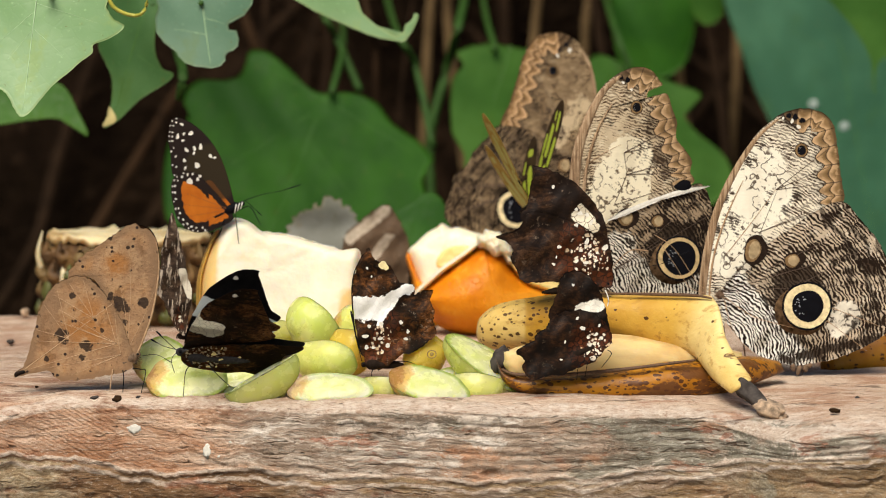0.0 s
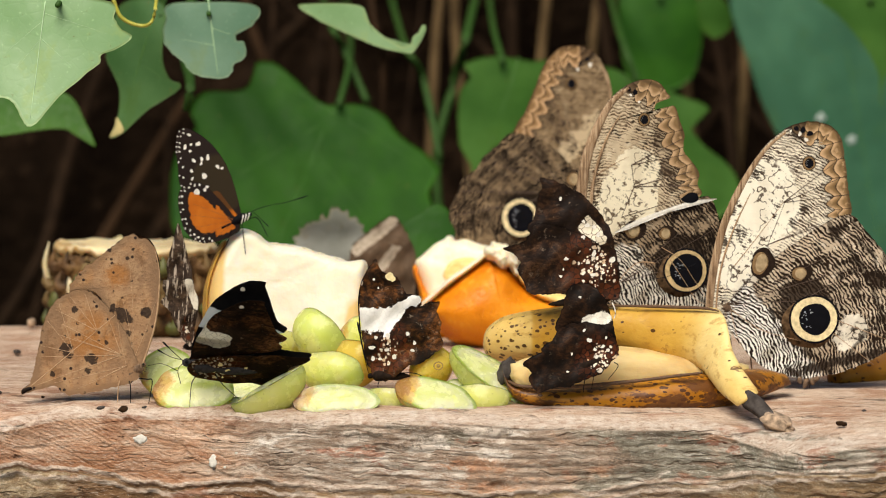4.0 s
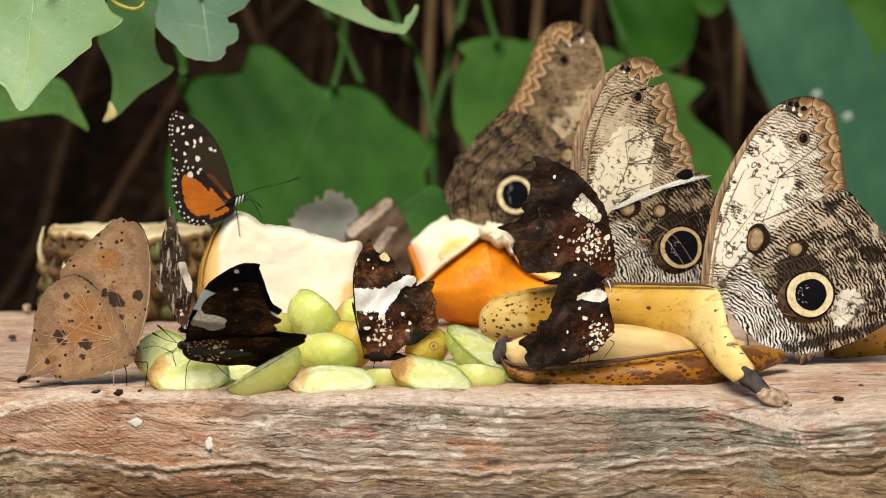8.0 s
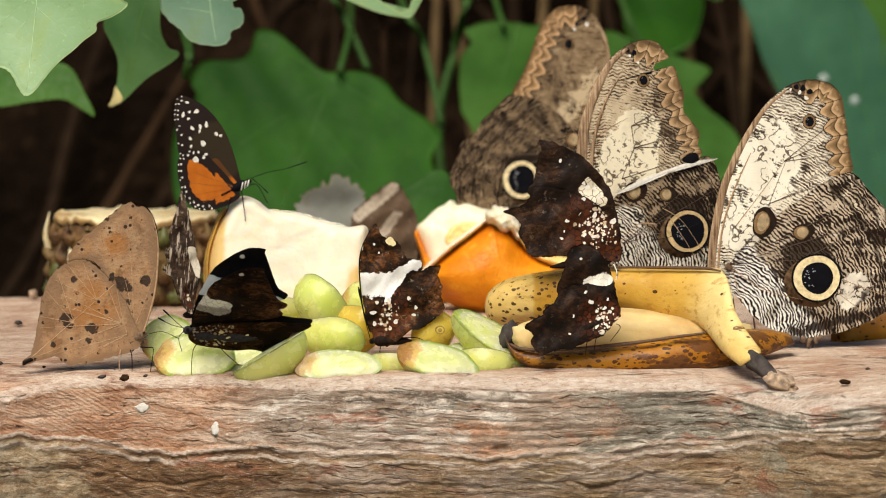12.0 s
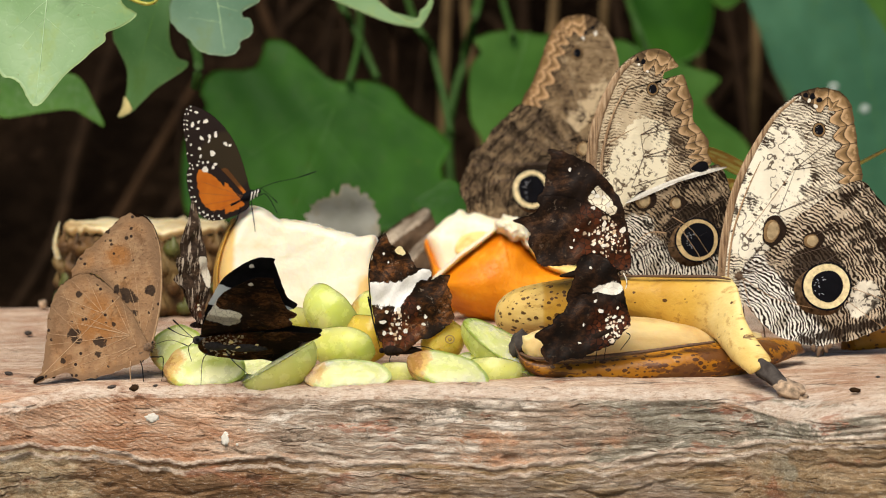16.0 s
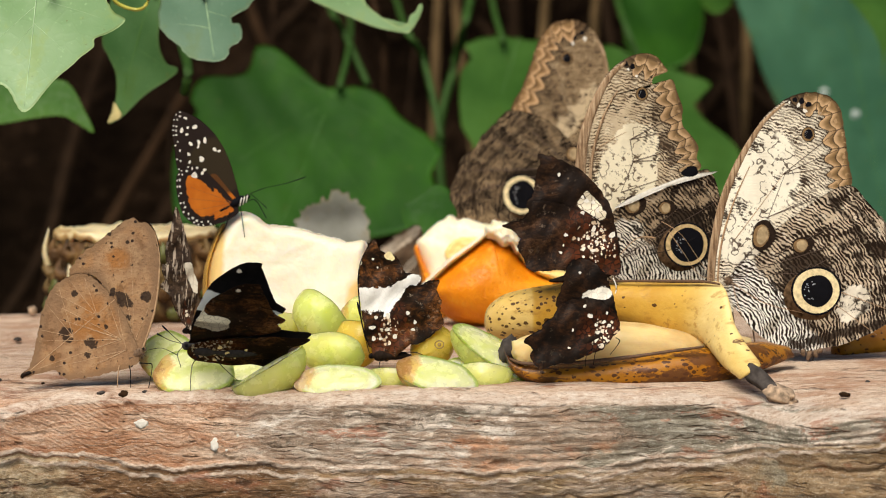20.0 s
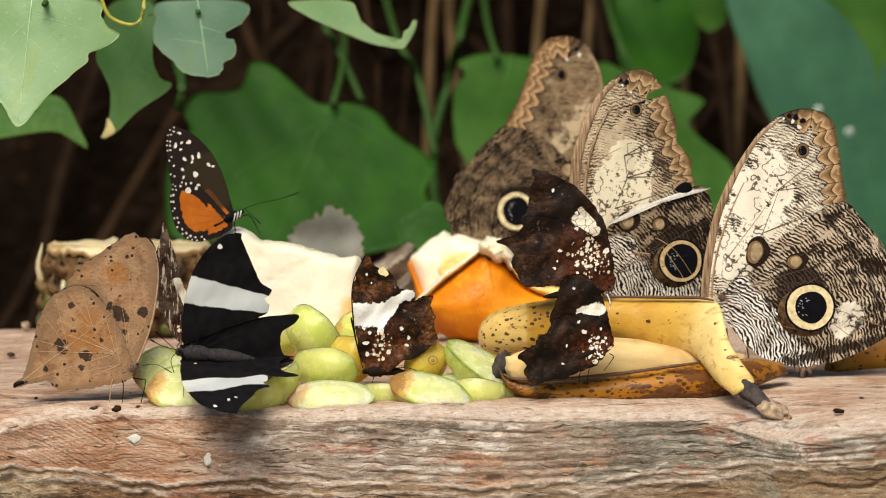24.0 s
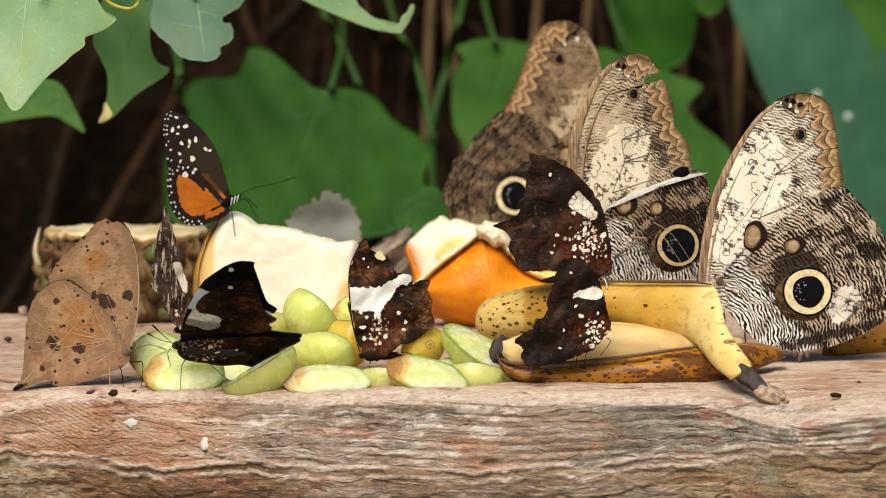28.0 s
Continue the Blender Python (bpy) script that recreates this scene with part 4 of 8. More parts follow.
LEDGE_X = [-0.1338, -0.109, -0.0919, -0.066, -0.0384, 0.0, 0.0198, 0.0453, 0.0623, 0.0793, 0.0952, 0.1108, 0.1304]
LEDGE_D = [0.018, 0.0201, 0.0236, 0.0231, 0.0237, 0.024, 0.0237, 0.0232, 0.0201, 0.0183, 0.015, 0.0117, 0.0101]


def slab():
    """One thick plank: flat worn top, crumbled lip, splintered and ridged front with a broken ledge."""
    xs = np.concatenate([np.linspace(-0.20, -0.146, 20), np.linspace(-0.145, 0.145, 820), np.linspace(0.146, 0.20, 20)])
    prof = [("b", -0.12 + 0.115 * k / 5) for k in range(6)]
    prof += [("t", 0.85 * k / 29) for k in range(30)] + [("t", 0.85 + 0.15 * k / 40) for k in range(1, 41)]
    prof += [("f", 0.36 * k / 150) for k in range(1, 151)] + [("f", 0.36 + 0.64 * k / 12) for k in range(1, 13)]
    N = noise.noise
    verts, zones = [], []
    for x in xs:
        x = float(x)
        yf = front_line(x) + 0.0006 * N((x * 70, 2, 5)) + 0.0003 * N((x * 260, 2, 5))
        yb = 0.215 + 0.006 * math.sin(x * 17)
        left = smooth(-x, 0.070, 0.105)
        drop = 0.007 * max(0.0, min(1.0, (-x - 0.115) / 0.04))
        ledge = float(np.interp(x, LEDGE_X, LEDGE_D))
        scoop = 0.0044 * math.exp(-((x - 0.101) / 0.0165) ** 2)
        ledge += 0.0016 * N((x * 45, 0, 0)) + 0.0010 * N((x * 150, 0, 4)) + 0.0005 * N((x * 480, 0, 7))
        over = 0.0002 + 0.0006 * max(0.0, N((x * 35, 7, 1)) + 0.2) + 0.0006 * math.exp(-((x + 0.072) / 0.028) ** 2)
        crumb = max(smooth(N((x * 22, 3, 9)), 0.05, 0.4), left)
        for kind, k in prof:
            za = zb = zc = groove = 0.0
            if kind == "b":
                y, z = yb + 0.01 + 0.004 * N((x * 30, k * 30, 0)), k
            elif kind == "t":
                y = yb + (yf - yb) * k
                z = -0.0022 * max(0, (k - 0.955) / 0.045) ** 2 + 0.0010 * N((x * 25, y * 40, 1.7)) + 0.0004 * N((x * 60, y * 300, 6))
                e = smooth(k, 0.955, 0.995)
                z += e * (0.0005 * N((x * 210, y * 260, 3)) - 0.0022 * crumb * max(0.0, N((x * 120, y * 150, 8)) + 0.05))
                z -= drop * max(0, k - 0.88) / 0.12 + scoop * smooth(k, 0.82, 1.0)
                zc = e
            else:
                d = 0.0022 + 0.1178 * k
                z = -d
                below = smooth(d - ledge, -0.0003, 0.0007)
                # slanting fibres at the left, level wavy growth ridges elsewhere
                q = d + 0.40 * max(0.0, -x - 0.070) + 2.2 * max(0.0, -x - 0.070) ** 2 + 0.003 * N((x * 9, d * 30, 2))
                lean = 1.0 * N((x * 6, d * 30, 2.2)) + 0.28 * N((x * 22, d * 60, 7)) + 0.06 * N((x * 90, d * 300, 7))
                band = math.sin(q * math.pi / 0.0026 + lean * 2.1)
                ridge = 0.35 * max(0.0, 1 - abs(band) * 2.6) + 0.9 * (1 - band * band)
                power = smooth(0.5 * N((x * 15, d * 45, 4)) + 0.62 * smooth(x, -0.06, -0.01) - 0.35 * left, -0.05, 0.6)
                y = yf - 0.0030 * math.sin(min(1, d / 0.0042) * math.pi / 2) + 0.12 * max(0, d - 0.028)
                edge = min(1, d / 0.0032)
                y += edge * (1 - 0.6 * below) * power * max(0.0, 0.00026 + 0.00022 * N((x * 28, d * 150, 17))) * ridge
                # broken layers
                w = 2.6 * N((x * 11 + 0.3 * N((x * 120, d * 120, 1)), q * 75, 12)) + 0.5 * N((x * 60, q * 260, 3))
                fl = w - math.floor(w)
                layer = math.floor(w) + smooth(fl, 0.86, 1.0)
                y += edge * (0.00014 + 0.00028 * smooth(-x, 0.0, 0.05) * (1 - 0.75 * left)) * layer
                y += edge * left * (1 - below) * 0.00010 * math.sin(q * 2 * math.pi / 0.0012 + 2.5 * N((x * 30, d * 60, 14)))
                y += edge * (0.0010 * N((x * 22, d * 60, 9)) + 0.00020 * N((x * 100, q * 330, 3)) + 0.00018 * N((x * 330, q * 900, 5)))
                y += 0.0009 * max(0.0, N((x * 150, d * 210, 21)) - 0.46 + 0.12 * crumb * smooth(0.012 - d, 0.0, 0.006)) / 0.3 * (0.4 + crumb)
                y -= 0.0006 * math.exp(-((d - ledge + 0.0008) / 0.0009) ** 2) * (0.7 + N((x * 90, 2, 2)))
                y += 0.0005 * math.exp(-((d - ledge + 0.0026) / 0.0005) ** 2) * max(0.0, 0.3 + N((x * 50, 4, 2)))
                y += (0.7 - 0.4 * smooth(x, -0.03, 0.02)) * over * below + 0.08 * below * max(0.0, d - ledge) + 0.0007 * below * N((x * 60, d * 120, 30)) + 0.0004 * below * N((x * 260, d * 400, 31))
                y -= 0.0006 * math.exp(-((d - ledge - 0.0022) / 0.0014) ** 2) * (0.7 + N((x * 60, 5, 2)))
                y += 0.0012 * math.exp(-((d - ledge - 0.009 - 0.002 * N((x * 50, 8, 8))) / 0.0006) ** 2) * max(0, N((x * 30, 1, 1)) + 0.35)
                z -= (drop + scoop) * (1 - smooth(d, 0.004, 0.016))
                z += 0.0007 * N((x * 40, d * 80, 5)) * edge
                za, zb = below, 0.5 + 0.25 * layer
                groove = edge * power * smooth(ridge, 0.75, 1.2) * smooth(N((x * 28, d * 150, 17)), -0.55, 0.25)
                zc = max(1 - smooth(d, 0.0026, 0.0052), 0.95 * math.exp(-((d - ledge + 0.0008) / 0.0010) ** 2), 0.85 * math.exp(-((d - ledge - 0.0022) / 0.0012) ** 2))
            verts.append((x, y, z))
            zones.append((za, min(1, max(0, zb)), zc, groove))
    n, m = len(xs), len(prof)
    faces = [(i * m + j, i * m + j + 1, (i + 1) * m + j + 1, (i + 1) * m + j) for i in range(n - 1) for j in range(m - 1)]
    faces += [tuple(range(m))[::-1], tuple((n - 1) * m + j for j in range(m))]
    faces += [tuple([i * m for i in range(n)]) + tuple([i * m + m - 1 for i in range(n)][::-1])]
    ob = part("wooden_slab", zoned("wooden_slab", verts, faces, zones), WOOD)
    front = np.array(verts)
    front = front[(front[:, 1] < 0.01) & (front[:, 2] > -0.05)]
    for (px, _, pz), (a, b) in (((-0.09341, -0.01, -0.00977), (0.0022, 0.0013)), ((-0.07089, -0.014, -0.0163), (0.0012, 0.0021)), ((-0.06379, -0.012, -0.0133), (0.0005, 0.0004)), ((-0.06758, -0.012, -0.0178), (0.0004, 0.0004))):
        q = front[np.argmin(np.hypot(front[:, 0] - px, front[:, 2] - pz))]
        m = part("splash_mark", blob((a, 0.00012, b), 0.5, 700, sub=3, seed=int(a * 1e5)), WHITE_SPOT)
        m.location = q
        tagged(m, "dried white splash mark on the slab front", "splash mark", "splash marks")
    return tagged(ob, "thick weathered wooden slab with a rough carved front edge", "feeding table")


def ground():
    bm = bmesh.new()
    bmesh.ops.create_grid(bm, x_segments=90, y_segments=90, size=1)
    for v in bm.verts:
        r = max(abs(v.co.x), abs(v.co.y))
        k = 1.2 + 900 * r ** 7
        v.co = Vector((v.co.x * k, v.co.y * k, -0.12 + 0.004 * noise.noise(v.co * 20)))
        if abs(v.co.x) < 0.3 and abs(v.co.y) < 0.28:
            v.co.z = -0.121
    tagged(part("ground", bm, SOIL), "bare earth with shade in its colour and an added, unseen sandy path", "ground", kind="structure")
    nx, nz, verts = 150, 60, []
    for i in range(nx):
        x = -1.6 + 3.2 * i / (nx - 1)
        for j in range(nz):
            s = j / (nz - 1)
            z = -0.13 + 0.85 * s
            y = 0.86 + 0.18 * s + 0.05 * noise.noise((x * 4, z * 5, 0)) + 0.02 * noise.noise((x * 17, z * 12, 4))
            verts.append((x, y, z))
    for i in range(nx):
        verts.append((verts[i * nz][0], 1.6, 0.70))
        verts.append((verts[i * nz][0], 1.6, -0.13))
    faces = [(i * nz + j, (i + 1) * nz + j, (i + 1) * nz + j + 1, i * nz + j + 1) for i in range(nx - 1) for j in range(nz - 1)]
    o = nx * nz
    for i in range(nx - 1):
        faces += [(i * nz + nz - 1, (i + 1) * nz + nz - 1, o + 2 * i + 2, o + 2 * i), (o + 2 * i, o + 2 * i + 2, o + 2 * i + 3, o + 2 * i + 1)]
    me = bpy.data.meshes.new("earth_bank")
    me.from_pydata(verts, [], faces)
    tagged(part("earth_bank", me, SOIL), "brown earth bank with roots, foliage shade put into its colour", "earth bank", kind="structure")


def twigs():
    rnd = random.Random(4)
    e = thing("root_tangle", (0, 0.86, -0.12), "tangle of dry brown roots and stems on the bank", "roots")
    for i in range(70):
        x = rnd.uniform(-0.42, 0.42)
        z = rnd.uniform(-0.02, 0.12)
        ln, tilt = rnd.uniform(0.10, 0.34), rnd.gauss(0, 0.22) + (0.4 if x < -0.1 else 0)
        y = rnd.uniform(-0.22, 0.02)
        pts = [(x + math.sin(tilt) * ln * k + rnd.gauss(0, 0.008), y + 0.10 * k + rnd.gauss(0, 0.012), max(0.002, z + math.cos(tilt) * ln * k)) for k in (-0.3, 0, 0.35, 0.7, 1)]
        r = rnd.uniform(0.001, 0.0042)
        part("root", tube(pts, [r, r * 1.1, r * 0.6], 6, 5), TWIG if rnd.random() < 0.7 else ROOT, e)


def blade(parent, name, at, pts, mat, vein_mat, rz=0, rx=0, mid=None, side=(), bend=2.0, scallop=(0, 0), label="", ry=0):
    """One leaf blade, with a midrib and side veins as ridges; pts in mm round its own origin."""
    w = max(abs(a) for a, b in pts)
    def curl(x, z):
        return bend * ((x / w) ** 2) - bend * 0.4 * np.sin(z / w * 1.6) + 0.25 * np.sin(x * 0.35 + z * 0.2)
    ob = part(name, sheet(name, pts, None, 16, 8, 0.4, curl, scallop), mat, parent, label)
    ob.matrix_basis = pose(*at, rx, ry, rz)
    if mid:
        for k, (a, b) in enumerate([mid, *side]):
            q = [np.array(a) + (np.array(b) - np.array(a)) * t for t in np.linspace(0, 1, 6)]
            yy = [float(curl(np.array([c[0]]), np.array([c[1]]))[0]) - 0.19 for c in q]
            r = 0.24 if k == 0 else 0.09
            part("vein", tube([(c[0] * MM, h * MM, c[1] * MM) for c, h in zip(q, yy)], [r * MM, r * 0.4 * MM], 6, 3), vein_mat, ob)
    return ob


def stalk(parent, pts, r0, r1, mat, name="stem"):
    return part(name, tube(pts, [r0 * 0.75, (r0 + r1) * 0.36, r1 * 0.75], 8, 6), mat, parent)


def plants():
    # the near vine at upper left
    v = thing("hanging_vine", (0, 0, 0), "climbing vine with pale and grey-green lobed leaves", "vine")
    blade(v, "leaf", (-0.1214, 0.015, 0.1109), [(-21.6, 13.0), (14.0, 13.0), (17.4, 7.4), (19.5, 4.2), (22.9, 2.2), (21.2, -0.3), (17.5, -2.9), (14.4, -4.2), (13.5, -5.1), (13.3, -7.3), (9.5, -10.4), (6.7, -13.4), (1.6, -17.9), (-1.9, -22.1), (-5.4, -26.9), (-7.9, -28.1), (-9.8, -26.2), (-12.5, -21.1), (-14.9, -19.0), (-19.3, -16.6), (-22.6, -3.6)], PALE_LEAF, PALE_VEIN, 0, -20, ((-4, 12), (-7.5, -26)), (((-4, 8), (15, 2)), ((-5, 0), (5, -9)), ((-4, 6), (-18, -6)), ((-5, 0), (-13, -10))), 2.5, (0.010, 37), "pale green lobed leaf in bright light")
    blade(v, "leaf", (-0.08278, 0.15, 0.1061), [(-12.5, 12.9), (-14.8, 8.0), (-15.6, 0.3), (-12.6, -4.5), (-9.1, -7.5), (-6.4, -11.1), (-2.0, -13.0), (4.8, -13.5), (8.1, -11.1), (8.6, -8.5), (12.1, -6.4), (13.1, -3.6), (12.2, -0.4), (9.8, -0.0), (9.7, 2.4), (12.6, 4.3), (15.7, 5.9), (16.5, 12.9)], GREY_LEAF, PALE_VEIN, 8, -15, ((0, 14), (3, -12)), (((1, 4), (8, 2)), ((2, -2), (-9, 0))), 2.0, (0.02, 24), "grey-green leaf with a ragged edge")
    blade(v, "leaf", (-0.109, 0.2, 0.09023), [(-8.6, 27.1), (-12.8, 16.1), (-14.7, 7.6), (-12.0, 2.0), (-9.2, -4.4), (-9.5, -14.1), (-11.5, -21.0), (-8.7, -20.4), (-6.5, -19.0), (2.0, -11.2), (12.0, -4.4), (13.6, -1.6), (10.5, -0.4), (8.7, 2.0), (7.1, 8.0), (6.6, 27.1)], HANG_LEAF, LEAF_VEIN, -15, -5, ((3, 20), (-9, -20)), (((0, 5), (10, -2)),), 2.0, (0, 0), "hanging green leaf with a drying tip")
    blade(v, "leaf_tip", (-0.109, 0.199, 0.09023), [(-11.7, -21.1), (-8.5, -20.3), (-6.5, -18.6), (-7.7, -16.0), (-9.5, -14.0), (-10.1, -17.6)], DRY_TIP, LEAF_VEIN, -15, -5, None, (), 0.3, (0, 0), "yellowed dry leaf tip")
    blade(v, "leaf", (-0.1512, 0.3, 0.07057), [(-25.6, 12.9), (-4.2, 10.7), (6.5, 8.6), (12.9, -2.2), (16.7, -11.8), (6.4, -5.4), (-6.5, -6.0), (-23.7, -6.5)], MID_LEAF, LEAF_VEIN, 0, -30, None, (), 2.0, (0, 0), "green leaf with shade put into its dark colour")
    blade(v, "leaf", (-0.02881, 0.2, 0.1092), [(-25.0, 8.1), (-19.0, 3.0), (-13.0, 0.0), (-4.0, -4.0), (4.0, -7.1), (12.0, -8.7), (14.8, -8.9), (16.4, -7.1), (15.2, -5.9), (12.4, -7.1), (9.0, -5.5), (5.0, -2.8), (1.6, 0.0), (-1.2, 3.0), (-4.0, 8.1)], PALE_LEAF, PALE_VEIN, 0, -8, None, (), 1.0, (0.01, 24), "narrow leaf with a curled tip")
    blade(v, "leaf_tip", (-0.01241, 0.2, 0.1042), [(-4.4, -2.6), (-1.8, -1.2), (-0.8, 2.0), (1.2, 3.6), (2.4, 6.1), (3.8, 5.7), (2.8, 2.0), (0.0, -2.8), (-1.6, -4.0)], PALE_LEAF, PALE_VEIN, 0, -8, None, (), 0.5, (0, 0), "upturned leaf tip")
    stalk(v, [(-0.09674, 0.25, 0.0765), (-0.09523, 0.25, 0.08585), (-0.1006, 0.3, 0.09633), (-0.105, 0.42, 0.1194), (-0.136, 0.95, 0.1444)], 0.002, 0.004, STEM)
    stalk(v, [(-0.121, 0.012, 0.1214), (-0.1232, 0.1, 0.1264), (-0.1249, 0.3, 0.1348), (-0.1605, 0.95, 0.1505)], 0.0012, 0.004, STEM)
    stalk(v, [(-0.08273, 0.15, 0.1147), (-0.08983, 0.25, 0.1231), (-0.1391, 0.95, 0.1444)], 0.0012, 0.003, STEM)
    stalk(v, [(-0.1028, 0.2, 0.1122), (-0.1079, 0.3, 0.122), (-0.1483, 0.95, 0.1444)], 0.0012, 0.003, STEM)
    stalk(v, [(-0.05077, 0.2, 0.1202), (-0.06025, 0.4, 0.1312), (-0.08702, 0.95, 0.1444)], 0.0012, 0.003, STEM)
    stalk(v, [(-0.1555, 0.3, 0.07702), (-0.1671, 0.35, 0.09437), (-0.1902, 0.5, 0.1176), (-0.2464, 0.95, 0.1444)], 0.0012, 0.003, STEM)
    stalk(v, [(-0.1112, 0.1, 0.1208), (-0.1085, 0.1, 0.1149), (-0.102, 0.1, 0.1123), (-0.09825, 0.1, 0.1144), (-0.09838, 0.12, 0.1222), (-0.11, 0.3, 0.1327)], 0.0009, 0.0007, TENDRIL, "tendril")
    # the broad plant behind
    p = thing("broad_leaved_plant", (0, 0, 0), "broad-leaved green plant growing behind the slab", "plant")
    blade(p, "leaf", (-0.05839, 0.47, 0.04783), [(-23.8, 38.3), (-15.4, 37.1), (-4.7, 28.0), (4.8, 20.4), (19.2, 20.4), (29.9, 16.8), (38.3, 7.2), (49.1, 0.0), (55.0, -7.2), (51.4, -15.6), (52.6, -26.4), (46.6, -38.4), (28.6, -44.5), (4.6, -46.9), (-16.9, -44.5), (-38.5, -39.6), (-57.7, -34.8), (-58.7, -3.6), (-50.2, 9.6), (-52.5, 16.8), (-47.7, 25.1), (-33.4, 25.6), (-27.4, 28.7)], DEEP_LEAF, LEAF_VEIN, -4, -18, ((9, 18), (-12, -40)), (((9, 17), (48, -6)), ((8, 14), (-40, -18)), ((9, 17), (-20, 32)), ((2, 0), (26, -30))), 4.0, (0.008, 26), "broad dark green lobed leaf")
    blade(p, "leaf", (0.02364, 0.52, 0.05819), [(-16.0, 25.8), (-2.5, 29.0), (12.3, 27.1), (27.0, 24.6), (29.6, -4.9), (24.7, -37.1), (5.0, -42.0), (-12.3, -34.6), (-14.3, -19.7), (-19.2, -8.6), (-18.5, 12.3), (-13.6, 19.7)], MID_LEAF, LEAF_VEIN, 10, -15, ((8, 28), (-12, -30)), (), 4.0, (0.01, 20), "mid-green rounded leaf")
    blade(p, "leaf", (0.0993, 0.55, 0.04395), [(-35.2, 35.1), (-15.2, 31.3), (-0.1, 26.3), (16.2, 20.1), (8.7, 12.5), (13.8, 3.8), (27.6, -7.5), (30.2, -20.1), (15.2, -32.7), (-14.9, -37.7), (-37.6, -17.6)], MID_LEAF, LEAF_VEIN, -8, -12, ((-20, 26), (20, -26)), (), 4.0, (0.01, 16), "green leaf partly hidden by butterflies")
    blade(p, "leaf", (0.1854, 0.66, 0.04498), [(-51.1, 69.1), (-16.6, 74.4), (31.2, 69.1), (58.2, 37.3), (64.1, -16.0), (43.3, -58.9), (22.1, -75.0), (0.6, -64.2), (-10.4, -34.7), (-23.9, -10.7), (-34.7, 10.7), (-41.5, 29.3)], BLUE_LEAF, LEAF_VEIN, 6, -10, ((0, 60), (20, -60)), (), 6.0, (0.004, 14), "very large smooth bluish green leaf")
    for q in ((0.19, 0.652, 0.04359), (0.1756, 0.655, 0.05378), (0.182, 0.65, 0.019)):
        part("pale_fleck", blob((0.0022, 0.0006, 0.0020), 0.4, sub=2), GREY_LEAF_DOT, p, "pale fleck on a leaf").location = q
    blade(p, "leaf", (0.1812, 0.5, 0.1006), [(-22.0, 17.0), (-12.2, 4.8), (-2.4, -7.3), (3.8, -19.4), (5.2, -34.0), (7.5, -19.4), (22.0, -12.1), (26.5, 17.0)], MID_LEAF, LEAF_VEIN, 0, -10, None, (), 3.0, (0, 0), "pale green leaf edge")
    blade(p, "leaf", (0.1021, 0.7, 0.08068), [(-19.1, 32.5), (-8.3, 35.2), (14.8, 32.5), (20.3, 10.9), (15.0, -10.9), (0.1, -17.7), (-14.9, -10.9), (-19.6, 10.9)], DEEP_LEAF, LEAF_VEIN, 0, -10, None, (), 3.0, (0.01, 12), "deep green leaf with shade put into its colour")
    blade(p, "leaf", (-0.00948, 0.3, 0.02746), [(-8.6, 2.2), (-2.1, 7.6), (5.4, 11.9), (10.8, 7.6), (12.9, -4.3), (6.5, -10.8), (-4.3, -8.7)], DEEP_LEAF, LEAF_VEIN, 0, -25, None, (), 1.5, (0, 0), "small dark green leaf")
    blade(p, "leaf", (0.1198, 0.6, 0.1), [(-6.5, 10.3), (5.1, 10.3), (9.0, -1.3), (3.1, -7.2), (-2.5, -5.7), (-5.7, 0.0)], MID_LEAF, LEAF_VEIN, 0, 0, None, (), 1.5, (0, 0), "small bright leaf tip")
    stalk(p, [(0.1198, 0.6, 0.1077), (0.1417, 0.98, 0.1442)], 0.002, 0.003, STEM)
    stalk(p, [(-0.00226, 0.55, 0.00116), (-0.00479, 0.56, 0.04079), (0.00279, 0.57, 0.07312), (0.00966, 0.58, 0.1006), (0.01977, 0.9, 0.1267)], 0.003, 0.0025, STEM)
    stalk(p, [(-0.00341, 0.5, 0.04224), (-0.01083, 0.52, 0.07543), (-0.02101, 0.55, 0.09405), (-0.03802, 0.95, 0.1261)], 0.0022, 0.002, STEM)
    stalk(p, [(-0.03504, 0.5, 0.06662), (-0.04525, 0.52, 0.08773), (-0.0535, 0.55, 0.1015), (-0.07482, 0.95, 0.1261)], 0.0022, 0.002, STEM)
    stalk(p, [(-0.04638, 0.47, 0.06699), (-0.04353, 0.55, 0.08655), (-0.05648, 0.95, 0.1016)], 0.002, 0.002, STEM)
    stalk(p, [(-0.0299, 0.6, 0.05111), (-0.02986, 0.6, 0.07945), (-0.03484, 0.62, 0.0994), (-0.04417, 0.95, 0.12)], 0.002, 0.002, ROOT, "dry_stem")
    rnd = random.Random(12)
    for k in range(9):
        x0, _, z0 = (0.00444, 0.74, 0.0597)
        x0 += 0.026 * (k - 0.5) + rnd.uniform(-0.006, 0.006)
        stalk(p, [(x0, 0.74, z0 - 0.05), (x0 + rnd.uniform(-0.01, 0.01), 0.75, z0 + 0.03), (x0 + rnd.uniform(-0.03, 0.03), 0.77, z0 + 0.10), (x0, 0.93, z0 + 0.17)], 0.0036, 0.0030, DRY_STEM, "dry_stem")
    stalk(p, [(0.02361, 0.52, 0.08404), (0.01954, 0.6, 0.1), (0.02024, 0.95, 0.123)], 0.002, 0.002, STEM)
    stalk(p, [(0.08412, 0.55, 0.07404), (0.07611, 0.6, 0.1), (0.08465, 0.95, 0.123)], 0.002, 0.002, STEM)
    stalk(p, [(0.1848, 0.66, 0.1114), (0.2131, 0.98, 0.1442)], 0.003, 0.003, STEM)
